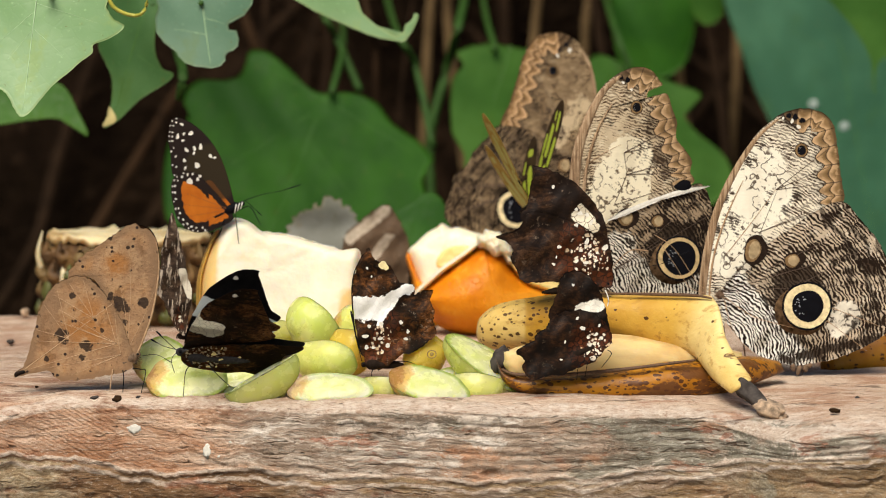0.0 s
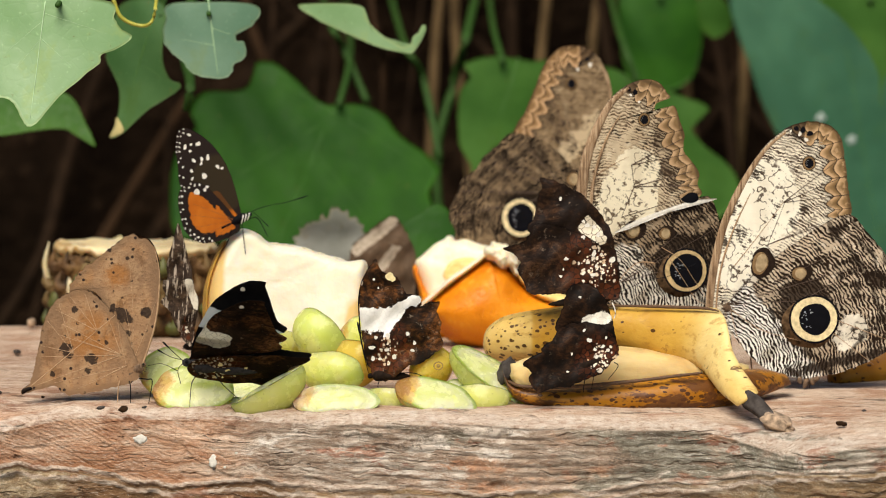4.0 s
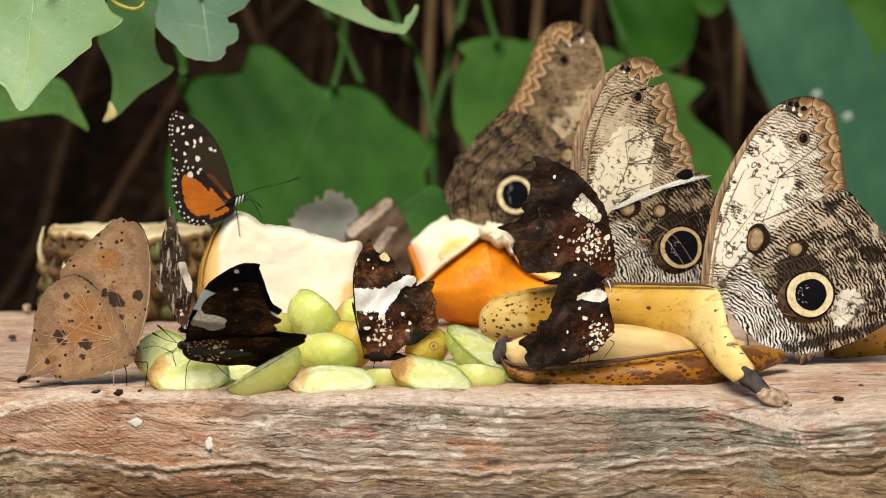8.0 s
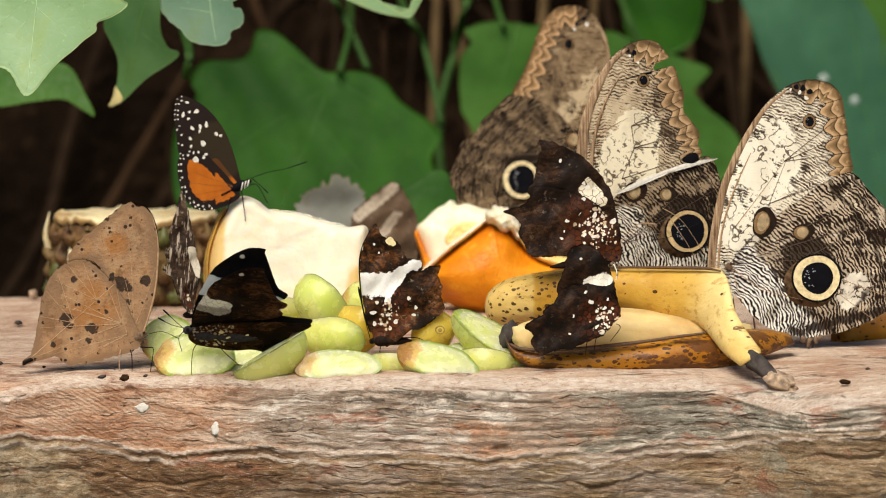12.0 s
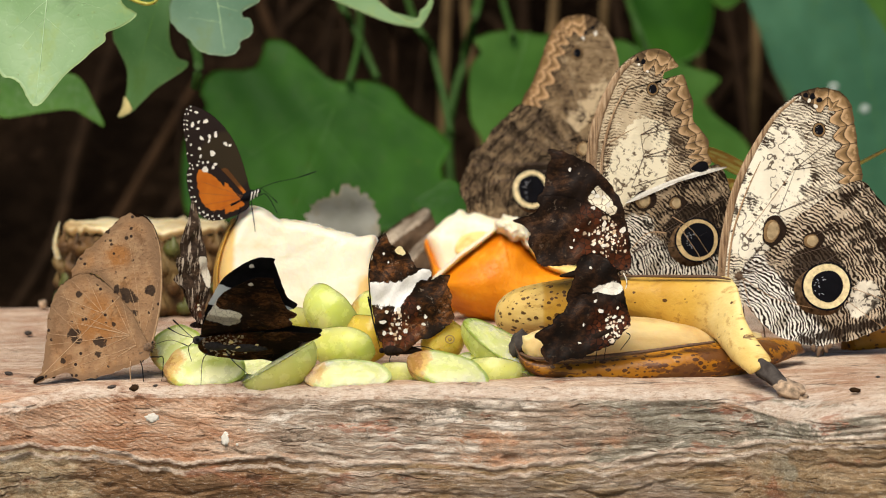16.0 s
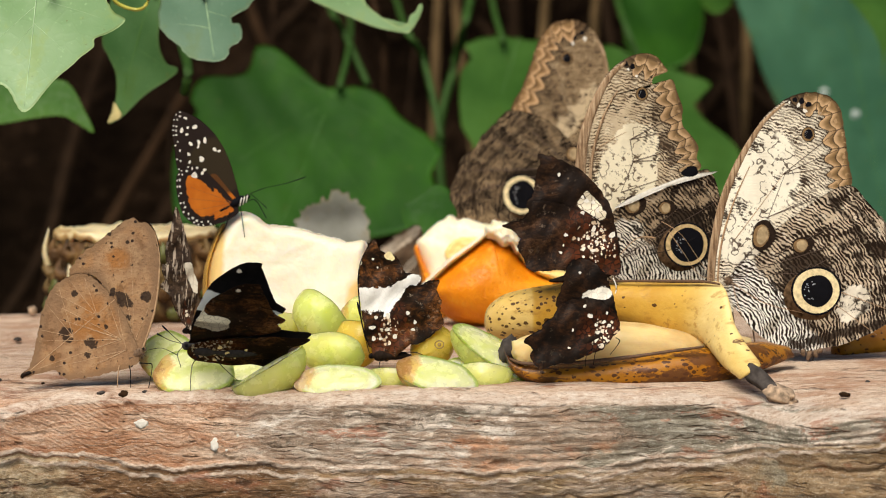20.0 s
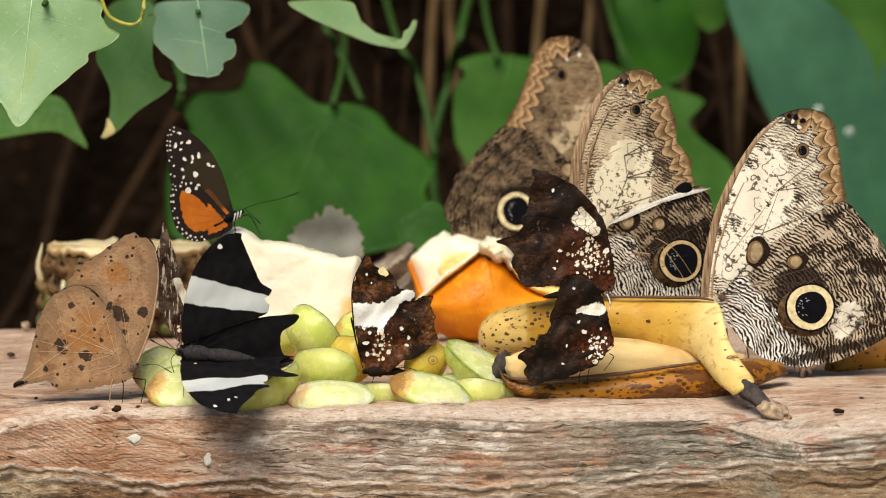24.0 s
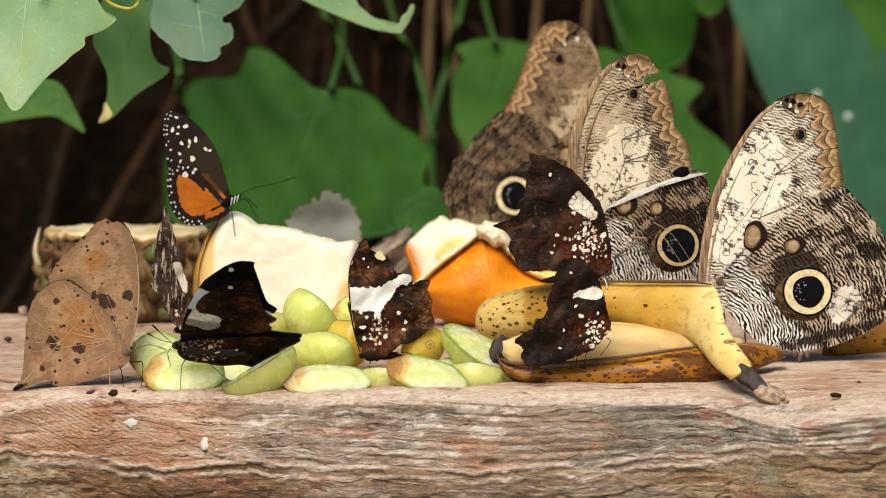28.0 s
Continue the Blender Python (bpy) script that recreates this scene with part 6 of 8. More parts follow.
def bananas():
    b = thing("banana_half", (0.06333, 0, -0.00121), "ripe freckled banana split lengthwise, pale flesh showing", "banana", "bananas")
    ladder("peel", b, [((-0.0464, 0.0127), (-0.0462, 0.0089), 0.013, 0.003),
        ((-0.0443, 0.0083), (-0.0438, 0.0044), 0.012, 0.005),
        ((-0.0407, 0.0072), (-0.0399, 0.0017), 0.0115, 0.0072),
        ((-0.0344, 0.0070), (-0.034, -0.0002), 0.011, 0.0085),
        ((-0.0256, 0.0072), (-0.0256, -0.0013), 0.011, 0.0095),
        ((-0.0151, 0.0080), (-0.0151, -0.0017), 0.012, 0.0098),
        ((-0.0029, 0.0092), (-0.0028, -0.0019), 0.013, 0.01),
        ((0.0095, 0.0106), (0.0104, -0.0018), 0.015, 0.0105),
        ((0.0221, 0.0103), (0.0239, -0.0003), 0.02, 0.01),
        ((0.0332, 0.0106), (0.0354, 0.0026), 0.028, 0.0085),
        ((0.0439, 0.008), (0.0455, 0.0049), 0.038, 0.004)], BANANA, zone=lambda s, t: (max(0, 1.0 - s * 9), 0.06, 1.0))
    ladder("flesh", b, [((-0.0425, 0.013), (-0.0425, 0.0049), 0.017, 0.003),
        ((-0.0377, 0.0146), (-0.0377, 0.0026), 0.018, 0.0055),
        ((-0.0254, 0.0159), (-0.0254, 0.0007), 0.019, 0.0075),
        ((-0.0113, 0.0182), (-0.0112, 0.0005), 0.021, 0.0085),
        ((-0.0007, 0.017), (-0.0006, 0.0014), 0.022, 0.0085),
        ((0.01, 0.015), (0.0101, 0.0026), 0.024, 0.0085),
        ((0.0208, 0.0143), (0.0208, 0.004), 0.027, 0.007),
        ((0.0314, 0.0114), (0.0315, 0.0073), 0.032, 0.003)], BANANA_FLESH, knobs=0.07)
    part("cut_rim", tube([(-0.04435, 0.0085, 0.0084), (-0.04068, 0.005, 0.00740), (-0.03454, 0.0035, 0.00735), (-0.02588, 0.003, 0.00760), (-0.01546, 0.0035, 0.00840), (-0.00328, 0.0045, 0.00970), (0.00895, 0.006, 0.01120), (0.01515, 0.008, 0.0118)], [0.0005, 0.0006, 0.0006, 0.0004], 6, 6), BROWN_RING, b, "browned edge of the peel")
    t = part("tip", blob((0.0026, 0.0030, 0.0046), 0.3, sub=3), BANANA_TIP, b, "blackened end")
    t.matrix_basis = pose(-0.04499, 0.01250, 0.01070, 0, 20, 0)
    t = part("cut_end", blob((0.0034, 0.0016, 0.0046), 0.35, sub=3), BANANA_FLESH, b, "exposed flesh at the torn end")
    t.matrix_basis = pose(-0.03996, 0.00650, 0.01041, 0, -38, 0)
    c = thing("banana", (0.04909, 0.035, 0.01073), "ripe yellow banana half with bent neck and dark stem", "banana", "bananas")
    ladder("peel", c, [((-0.0377, 0.0024), (-0.0373, 0.0002), 0.023, 0.003),
        ((-0.0366, 0.0069), (-0.0357, -0.0018), 0.022, 0.0075),
        ((-0.0318, 0.0111), (-0.031, -0.0023), 0.02, 0.0095),
        ((-0.0228, 0.0138), (-0.0228, -0.0014), 0.017, 0.0102),
        ((-0.0104, 0.0161), (-0.0103, 0.0004), 0.012, 0.0104),
        ((0.0011, 0.017), (0.0012, 0.0036), 0.008, 0.0104),
        ((0.0108, 0.0175), (0.0101, 0.002), 0.004, 0.0106),
        ((0.0212, 0.018), (0.0191, 0.0003), -0.001, 0.0108),
        ((0.03, 0.0184), (0.0259, -0.0001), -0.007, 0.0108),
        ((0.036, 0.0181), (0.0294, 0.0005), -0.013, 0.0104),
        ((0.0379, 0.0135), (0.0308, -0.0001), -0.019, 0.0094),
        ((0.039, 0.0074), (0.0326, -0.0023), -0.0255, 0.0082),
        ((0.0419, 0.002), (0.0355, -0.0057), -0.032, 0.0072),
        ((0.0452, -0.0025), (0.0384, -0.0075), -0.038, 0.0062),
        ((0.046, -0.004), (0.0395, -0.0084), -0.0398, 0.0045)], BANANA, flat=0.86, zone=lambda s, t: (0.45 * max(0, s - 0.965) / 0.035, 0.92 if s < 0.22 else 0.76 + 0.26 * smooth(s, 0.46, 0.66), 0.8 if s < 0.30 else 0.1), sides=52)
    part("ridge", tube([(-3e-05, 0.001, 0.01741), (0.0104, -0.004, 0.01793), (0.02073, -0.009, 0.01826), (0.03004, -0.015, 0.0187), (0.03486, -0.019, 0.01824)], [0.0003, 0.0005, 0.0006, 0.0003], 6, 6), BROWN_RING, c, "browned ridge along the peel")
    long_fruit("stem", c, [(0.04310, -0.0418, -0.00660), (0.04500, -0.0455, -0.00770), (0.04727, -0.05, -0.00964), (0.04875, -0.053, -0.01131)], [0.0029, 0.0026, 0.0022, 0.0020], BANANA_TIP, sides=18, ridge=0.08, knobs=0.3, label="shrivelled dark stem")
    long_fruit("frayed_end", c, [(0.04784, -0.0515, -0.01048), (0.04969, -0.054, -0.01187), (0.05187, -0.0565, -0.01256), (0.05345, -0.058, -0.01339)], [0.0021, 0.0026, 0.0024, 0.0015], ROOT_PALE, sides=14, ridge=0.25, knobs=0.6, label="pale frayed stem end")
    rnd = random.Random(8)
    q = Vector((0.05251, -0.057, -0.01267))
    for k in range(9):
        d = Vector((rnd.uniform(0.3, 1), -0.4 + rnd.uniform(-0.4, 0.4), rnd.uniform(-0.9, 0.3))).normalized() * 0.003
        part("fibre", tube([q - d * 0.5, q + d * 0.6, q + d * 1.2], [0.0009, 0.0008, 0.0004], 5, 3), ROOT_PALE, c, "frayed stem fibre")


def far_piece():
    d = thing("banana_piece", (0.14, 0.085, -0.00257), "browned piece of banana lying behind the owl butterfly", "banana", "bananas")
    o = Vector(d.location)
    long_fruit("peel", d, [tuple(Vector(p) - o) for p in ((0.126, 0.075, 0.00088), (0.132, 0.08, 0.00176), (0.1436, 0.085, 0.00377), (0.159, 0.09, 0.0043), (0.1746, 0.095, 0.00184))], [0.003, 0.0055, 0.0075, 0.0078, 0.004], BANANA, zone=lambda s, t: (0.1, 0.0, 0.8))


RIND_GREEN = m_plain("green_bract", (0.085, 0.09, 0.018), 0.5, 0.4, 300)
ROOT_PALE = m_plain("frayed_fibre", (0.38, 0.27, 0.18), 0.85, 0.6, 500)
IRIS = m_plain("drab_iris", (0.20, 0.125, 0.06), 0.8, 0.45, 420, spec=0.05)
CORE = m_plain("sandy_core", (0.36, 0.27, 0.155), 0.8, 0.45, 420, spec=0.05)
OCHRE_SPOT = m_plain("ochre_spot", (0.30, 0.19, 0.075), 0.8, 0.45, 500, spec=0.1)
grapes()
melon()
pineapple()
oranges()
bananas()
far_piece()


# ---- butterflies ----
def pair(parent, name, pts, field, mats, y=0.9, per=8, rings=30, scallop=(0, 0), bend=None, margin=None, centre=None, rag=0.0):
    """Near and far wing of one pair; mats: underside, upperside."""
    a = part(name, sheet(name, pts, field, rings, per, 0.22, bend, scallop, centre, MM, margin, 0.4, rag), mats, parent)
    a.location.y = -y * MM
    me = a.data.copy()
    me.materials.clear()
    b = part(name, me, mats[::-1], parent)
    b.location.y = y * MM
    return a, b


def ocellus(wing, at, rx, rz, tilt, y=-0.14):
    """A tan oval with a pale core and a dark surround."""
    e = part("wing_spot", disc(rx * 1.5, rz * 1.35, y, 0.05, tilt, 24, (at[0] + rx * 0.2, at[1] + 0.1), 0.05), BROWN_DEEP, wing, "dark-ringed tan wing spot")
    part("iris", disc(rx, rz, y - 0.06, 0.05, tilt, 24, (at[0] - rx * 0.12, at[1]), 0.03), IRIS, e)
    part("iris", disc(rx * 0.72, rz * 0.80, y - 0.12, 0.05, tilt, 24, (at[0] + rx * 0.04, at[1] + rz * 0.04), 0.03), CORE, e)


def big_eye(wing, at, r, squash=0.95, y=-0.14, pupil=0.68, ring=None, side=0):
    if side:
        part("tan_crescent", disc(r * 1.13, r * 1.10, y, 0.04, 0, 48, (at[0] - side * r * 0.26, at[1] - r * 0.20), 0.03), UMBER, wing, "brown crescent round the eyespot")
    e = part("eyespot", disc(r * 1.09, r * squash * 1.09, y - 0.06, 0.05, 0, 40, at, 0.012), BLACK, wing, "round eyespot with a yellow ring")
    part("ring", disc(r, r * squash, y - 0.12, 0.05, 0, 40, at, 0.008), ring or YELLOW_RING, e)
    part("pupil", disc(r * pupil, r * squash * (pupil + 0.03), y - 0.18, 0.05, 0, 40, (at[0] + r * 0.03, at[1]), 0.02), BLACK, e)
    rnd = random.Random(int(r * 100))
    for k in range(16):
        a = radians(100 + 150 * rnd.random())
        d = r * rnd.uniform(0.30, 0.55)
        part("glint", disc(rnd.uniform(0.10, 0.22) * r / 5, rnd.uniform(0.08, 0.15) * r / 5, y - 0.24, 0.03, 0, 7, (at[0] + d * math.cos(a), at[1] + d * math.sin(a) * squash)), GLINT, e)


BODY_GREY = m_plain("charcoal_fur", (0.030, 0.028, 0.029), 0.85, 0.5, 900, spec=0.1)


def crease(x, z):
    """The slight waviness of a dark wing, mm."""
    return 0.5 * np.sin(x * 0.5 + z * 0.25) + 0.45 * np.sin(z * 0.55 - x * 0.2) + 0.10 * np.sin(x * 1.25 - z * 0.8 + 1)


def spots(wing, pts, sizes, mat, y=-0.14, name="white_spot", seed=1, wavy=False):
    rnd = random.Random(seed)
    for k, p in enumerate(pts):
        r = sizes[k % len(sizes)]
        part(name, disc(r * rnd.uniform(0.8, 1.15), r * rnd.uniform(0.55, 0.85), (y + float(crease(*p)) if wavy else y), 0.04, rnd.uniform(0, 180), 12, p, 0.10), mat, wing)


def costa(wing, pts, r=0.8, mat=None, y=0.0):
    """The stout leading edge of a wing: a flattened, ribbed strip."""
    bm = tube([(a * MM, y * MM, b * MM) for a, b in pts], [r * 0.8 * MM, r * MM, r * 0.8 * MM, r * 0.3 * MM], 10, 6)
    if r > 0.7:
        for v in bm.verts:
            v.co.y = y * MM + (v.co.y - y * MM) * 0.42
    part("leading_edge", bm, mat or COSTA, wing)


def fuzz(parent, at, n, r, mat, seed=1):
    """Short stiff hairs on the thorax, one part."""
    rnd = random.Random(seed)
    bm = bmesh.new()
    for k in range(n):
        d = Vector((rnd.gauss(0, 1), rnd.gauss(0, 1), rnd.gauss(0, 1))).normalized()
        p = Vector(at) + d * r * 0.7
        tube([p * MM, (p + d * r * 0.35 + Vector((0.1, 0, -0.1))) * MM, (p + d * r * 0.7) * MM], [0.09 * MM, 0.03 * MM], 3, 1, False, bm)
    part("fur", bm, mat, parent)


TAN_RING = m_plain("tan_ring", (0.52, 0.38, 0.19), 0.8, 0.3, 700, spec=0.1)
UMBER = m_plain("umber_scales", (0.11, 0.066, 0.034), 0.8, 0.75, 600, spec=0.05)
BROWN_DEEP = m_plain("deep_brown_scales", (0.02, 0.012, 0.008), 0.8, 0.4, 900, spec=0.08)
GLINT = m_plain("pale_glint", (0.34, 0.36, 0.40), 0.6)
CREAM_SPOT = m_plain("cream_spot", (0.80, 0.68, 0.36), 0.6, 0.15, 900)


def owl_right():
    e = thing("owl_butterfly", (0.08639, 0.055, 0.00839), "large owl butterfly, cream and grey rippled wings folded", "butterfly", "owl butterflies")
    fore = [(-0.7, 0.0), (-2.9, 8.2), (-3.0, 20.0), (-1.8, 30.9), (0.3, 41.7), (3.6, 51.6), (8.2, 60.7), (13.2, 68.4), (18.6, 73.8), (24.3, 76.9), (30.6, 77.6), (36.0, 75.6), (38.6, 71.5), (39.5, 66.1), (40.3, 61.2), (41.2, 54.4), (41.8, 47.9), (33.6, 40.8), (22.9, 32.7), (12.1, 21.8)]
    hind = [(3.0, 16.4), (3.8, 19.6), (7.1, 24.3), (13.9, 30.9), (24.6, 39.0), (35.4, 46.2), (42.0, 47.9), (47.1, 42.6), (52.6, 36.3), (56.3, 29.0), (59.4, 20.0), (61.0, 11.8), (56.0, 5.5), (50.2, 1.8), (43.0, -1.6), (34.0, -4.0), (25.9, -4.7), (18.6, -2.9), (13.7, -0.4), (9.0, 3.6), (5.4, 8.7), (3.5, 12.7)]
    def ff(x, z, g):
        cream = np.clip(1.2 * along(x, z, (4.8, 31.8), (15.8, 57.1), 7.0) + 0.75 * near(x, z, *(20.6, 47.5), 5), 0, 1)
        dk = np.zeros_like(x)
        for (px, pz), r in zip([(11.5, 60.1), (13.3, 61.2), (9.7, 58.0), (6.2, 41.3), (4.0, 48.9), (1.6, 38.8), (18.4, 50.4), (17.7, 47.1), (6.5, 50.4), (15.8, 65.5), (0.9, 31.8), (8.1, 37.2), (23.7, 45.0), (27.2, 49.3)], (2.6, 2.0, 1.6, 2.4, 1.6, 2.0, 1.3, 0.9, 1.2, 1.6, 1.2, 1.0, 1.4, 1.6)):
            dk = np.maximum(dk, near(x, z, px, pz, r))
        return cream, 0.05 + 0 * x, 0.62 * dk
    def hf(x, z, g):
        cream = np.clip(0.85 * near(x, z, *(8.5, 29.0), 4.5) + 0.50 * near(x, z, *(40.5, 7.5), 5) + 0.55 * near(x, z, *(45.0, 14.0), 6) + 0.06, 0, 1)
        low = np.clip(1.1 * along(x, z, (3.2, 14.5), (25.0, -4.5), 7.0) + 0.8 * near(x, z, *(5.8, 29.0), 7) + 0.6 * near(x, z, *(12.2, 7.3), 8), 0, 1)
        dk = np.zeros_like(x)
        for (px, pz), r in zip([(23.4, 18.2), (22.6, 23.6), (24.5, 11.8), (26.2, 25.1), (30.2, 23.6), (37.1, 16.7), (26.2, 28.1), (21.1, 29.0), (31.9, 36.3), (37.2, 41.3), (42.7, 32.7), (48.1, 36.3), (50.9, 26.3), (44.6, 24.0), (39.1, 29.0), (28.5, 2.7), (35.8, -1.8), (46.6, 0.0), (39.0, 47.1), (24.6, 43.5), (17.4, 37.7), (53.0, 14.5)], (4.6, 3.4, 4.6, 3.2, 3.2, 2.6, 3.0, 1.6, 2.6, 2.8, 2.8, 3.4, 3.2, 2.8, 2.2, 2.0, 2.2, 2.4, 2.0, 1.8, 2.2, 2.6)):
            dk = np.maximum(dk, near(x, z, px, pz, 1.25 * r))
        return cream, low, np.maximum(np.maximum(0.74 * dk, np.clip(1.5 * near(x, z, 27.6, 18.5, 7.4), 0, 1)), 0.85 * along(x, z, (24.0, -3.0), (53.0, 4.0), 2.4))
    mf = [(27.0, 77.4), (36.0, 75.6), (39.5, 66.1), (41.2, 54.4), (42.0, 47.1)]
    mh = [(42.0, 47.9), (52.6, 36.3), (59.4, 20.0), (61.0, 11.8), (50.2, 1.8)]
    f, f2 = pair(e, "forewing", fore, ff, (OWL_FORE, OWL_UP), 0.5, 9, 40, rag=0.3, margin=mf)
    h, h2 = pair(e, "hindwing", hind, hf, (OWL_HIND, OWL_UP), 0.9, 9, 40, rag=0.3, margin=mh)
    costa(f, [(-1.1, 0.9), (-2.6, 10.9), (-2.5, 21.8), (-1.1, 32.7), (1.2, 43.2), (4.7, 52.5), (9.3, 61.2), (14.5, 68.8), (20.7, 74.2)], 1.4)
    costa(f, [(0.3, 7.3), (-0.5, 18.2), (0.9, 30.9), (4.8, 43.5), (9.7, 54.4)], 0.35, TAN_VEIN, -0.15)
    big_eye(h, [(30.8, 14.4)][0], 7.4, 0.97, side=1)
    ocellus(h, [(13.5, 32.1)][0], 2.5, 3.7, -12)
    ocellus(h, [(26.1, 28.9)][0], 2.4, 2.1, 20)
    big_eye(f, [(28.2, 64.3)][0], 2.0, 1.1, ring=IRIS)
    spots(f, [(24.0, 75.3), (26.1, 74.9), (28.3, 73.8)], (1.0, 1.2, 1.0), BLACK, name="apical_spot")
    spots(f, [(22.2, 74.5), (25.1, 73.6), (27.2, 71.8)], (0.6, 0.9, 0.7), WHITE_SPOT, seed=4)
    veins(f, [(20.2, 51.6)][0], [(39.9, 67.3), (40.6, 60.7), (41.4, 54.4)], WING_VEIN, 0.13)
    veins(f, [(15.6, 38.1)][0], [(21.1, 52.5), (42.0, 48.0), (31.8, 45.0)], WING_VEIN, 0.12)
    veins(f, [(4.9, 30.9)][0], [(20.2, 51.6)], TAN_VEIN, 0.14, bow=0.8)
    veins(h, [(2.8, 18.5)][0], [(26.6, 20.0), (14.8, 33.0), (50.8, 32.7), (48.0, 40.8)], WING_VEIN, 0.13, bow=0.5)
    veins(h, [(26.6, 20.3)][0], [(29.3, 23.2), (55.4, 21.8), (42.7, 29.0)], WING_VEIN, 0.13)
    veins(h, [(24.8, 19.1)][0], [(53.8, 8.2), (50.2, 0.0)], TAN_VEIN, 0.16)
    veins(h, [(4.0, 17.3)][0], [(26.7, 7.3), (13.2, -0.9)], TAN_VEIN, 0.16, bow=-1.5)
    torso(e, (1, 0.5, 19.5), (9, 1, 13), 1.9, FUR)
    fuzz(e, (3, 0, 17.5), 140, 2.2, FUR)
    a = Vector(e.location) / MM
    for u in (4, 10, 29):
        leg(e, [(u, 1.6, 12 - u * 0.5), (u + 1.5, 2.2, -3), (u + 1, 2.5, -8.5)], 0.3, FUR)
    for k, (u, v, w) in enumerate(((26.6, -4.2, -6.6), (28.6, -4.6, -8.0), (30.6, -4.4, -7.0), (32.0, -4.0, -5.6))):
        part("tuft", tube([((u + 0.4) * MM, 0, v * MM), (u * MM, -0.6 * MM, (v + w) / 2 * MM), ((u + 0.5 * (-1) ** k) * MM, -0.8 * MM, w * MM)], [0.9 * MM, 1.0 * MM, 0.35 * MM], 6, 3), FUR, e, "brown tuft at the wing base")
    for q in ([(0.6, 18.2), (-6.6, 20.0), (-11.4, 26.9), (-16.3, 34.1)], [(0.2, 18.5), (-4.8, 22.2), (-12.1, 32.7), (-18.6, 37.2)]):
        antenna(e, [(a, -3 - 0.5 * k, b) for k, (a, b) in enumerate(q)], 0.08, 0.16, TAN_VEIN)
    return e


def owl_mid():
    e = thing("owl_butterfly", (0.04676, 0.07, 0.02502), "owl butterfly with torn forewing edge and pale cream patch", "butterfly", "owl butterflies")
    fore = [(-3.3, 11.0), (-5.2, 23.8), (-5.2, 36.6), (-3.8, 47.6), (-0.9, 56.7), (3.8, 65.4), (9.2, 70.5), (15.2, 73.0), (20.1, 72.3), (23.0, 69.0), (23.9, 67.2), (19.8, 65.6), (19.4, 62.5), (22.5, 63.6), (25.6, 64.5), (27.3, 60.0), (28.9, 55.6), (28.7, 52.7), (28.9, 49.8), (31.5, 46.7), (33.9, 43.0), (33.4, 39.4), (34.7, 36.1), (29.0, 32.6), (16.3, 28.4), (7.6, 23.5), (3.6, 11.0)]
    hind = [(0.9, 1.8), (2.7, 12.8), (7.6, 23.5), (19.9, 29.7), (34.5, 35.2), (38.1, 34.4), (40.4, 28.4), (41.5, 18.3), (41.2, 7.3), (35.6, -0.9), (20.1, -3.7), (7.3, -2.8)]
    def ff(x, z, g):
        cream = np.clip(1.25 * along(x, z, (7.5, 31.1), (14.1, 43.0), 6.5) + 0.8 * near(x, z, *(12.6, 30.2), 6.5), 0, 1)
        dk = np.zeros_like(x)
        for (px, pz), r in zip([(4.9, 55.8), (7.4, 54.9), (3.1, 52.7), (2.0, 50.3), (10.7, 52.7), (14.0, 56.7), (12.5, 59.4), (21.7, 45.7), (24.4, 42.1), (28.1, 43.6), (19.9, 38.4), (26.3, 37.5), (29.9, 39.4), (19.8, 50.3), (22.5, 53.9), (1.7, 36.6), (0.8, 33.0)], (1.8, 1.6, 1.6, 1.3, 1.2, 1.3, 1.2, 2.0, 2.2, 2.0, 2.0, 2.4, 2.2, 1.8, 1.6, 1.2, 1.0)):
            dk = np.maximum(dk, near(x, z, px, pz, r))
        return cream, 0 * x, np.maximum(0.62 * dk, 0.56 * along(x, z, (19.8, 50.3), (31.2, 35.7), 6.0))
    def hf(x, z, g):
        low = np.clip(1.1 * along(x, z, (10.0, 5.5), (34.7, 1.5), 4.5) + 0.85 * near(x, z, *(10.9, 14.7), 6), 0, 1)
        dk = np.zeros_like(x)
        for (px, pz), r in zip([(21.8, 16.5), (21.5, 11.0), (27.3, 19.2), (34.5, 27.5), (37.3, 23.8), (38.2, 18.3), (33.7, 20.2), (18.1, 29.3), (25.4, 28.4), (30.9, 31.1), (18.2, 19.2), (14.5, 16.5), (37.9, 11.0), (24.6, 5.5), (11.8, 21.1)], (3.4, 3.2, 2.6, 3.2, 3.0, 3.0, 2.6, 2.0, 2.2, 2.4, 1.8, 1.6, 2.4, 2.0, 2.2)):
            dk = np.maximum(dk, near(x, z, px, pz, r))
        return 0.03 + 0 * x, low, np.maximum(0.7 * dk, np.clip(1.5 * near(x, z, 28.0, 14.0, 7.2), 0, 1))
    mf = [(14.3, 73.2), (22.5, 69.8), (26.3, 64.0), (28.9, 53.9), (33.7, 42.5), (35.2, 35.5)]
    mh = [(34.9, 35.2), (40.4, 28.4), (41.5, 18.3), (41.2, 7.3)]
    f, f2 = pair(e, "forewing", fore, ff, (OWL_FORE_B, OWL_UP), 0.5, 7, 44, margin=mf, centre=[(4.2, 59.2)][0])
    h, h2 = pair(e, "hindwing", hind, hf, (OWL_HIND_B, OWL_UP), 1.0, 8, 36, margin=mh)
    costa(f, [(-1.9, 9.2), (-3.7, 20.2), (-4.1, 33.0), (-2.9, 45.7), (0.2, 55.8), (4.9, 64.9), (10.7, 70.3)], 1.9)
    costa(f, [(0.7, 14.7), (-0.8, 27.5), (-0.1, 40.3), (3.5, 53.0), (8.0, 61.2)], 0.6, COSTA, -0.2)
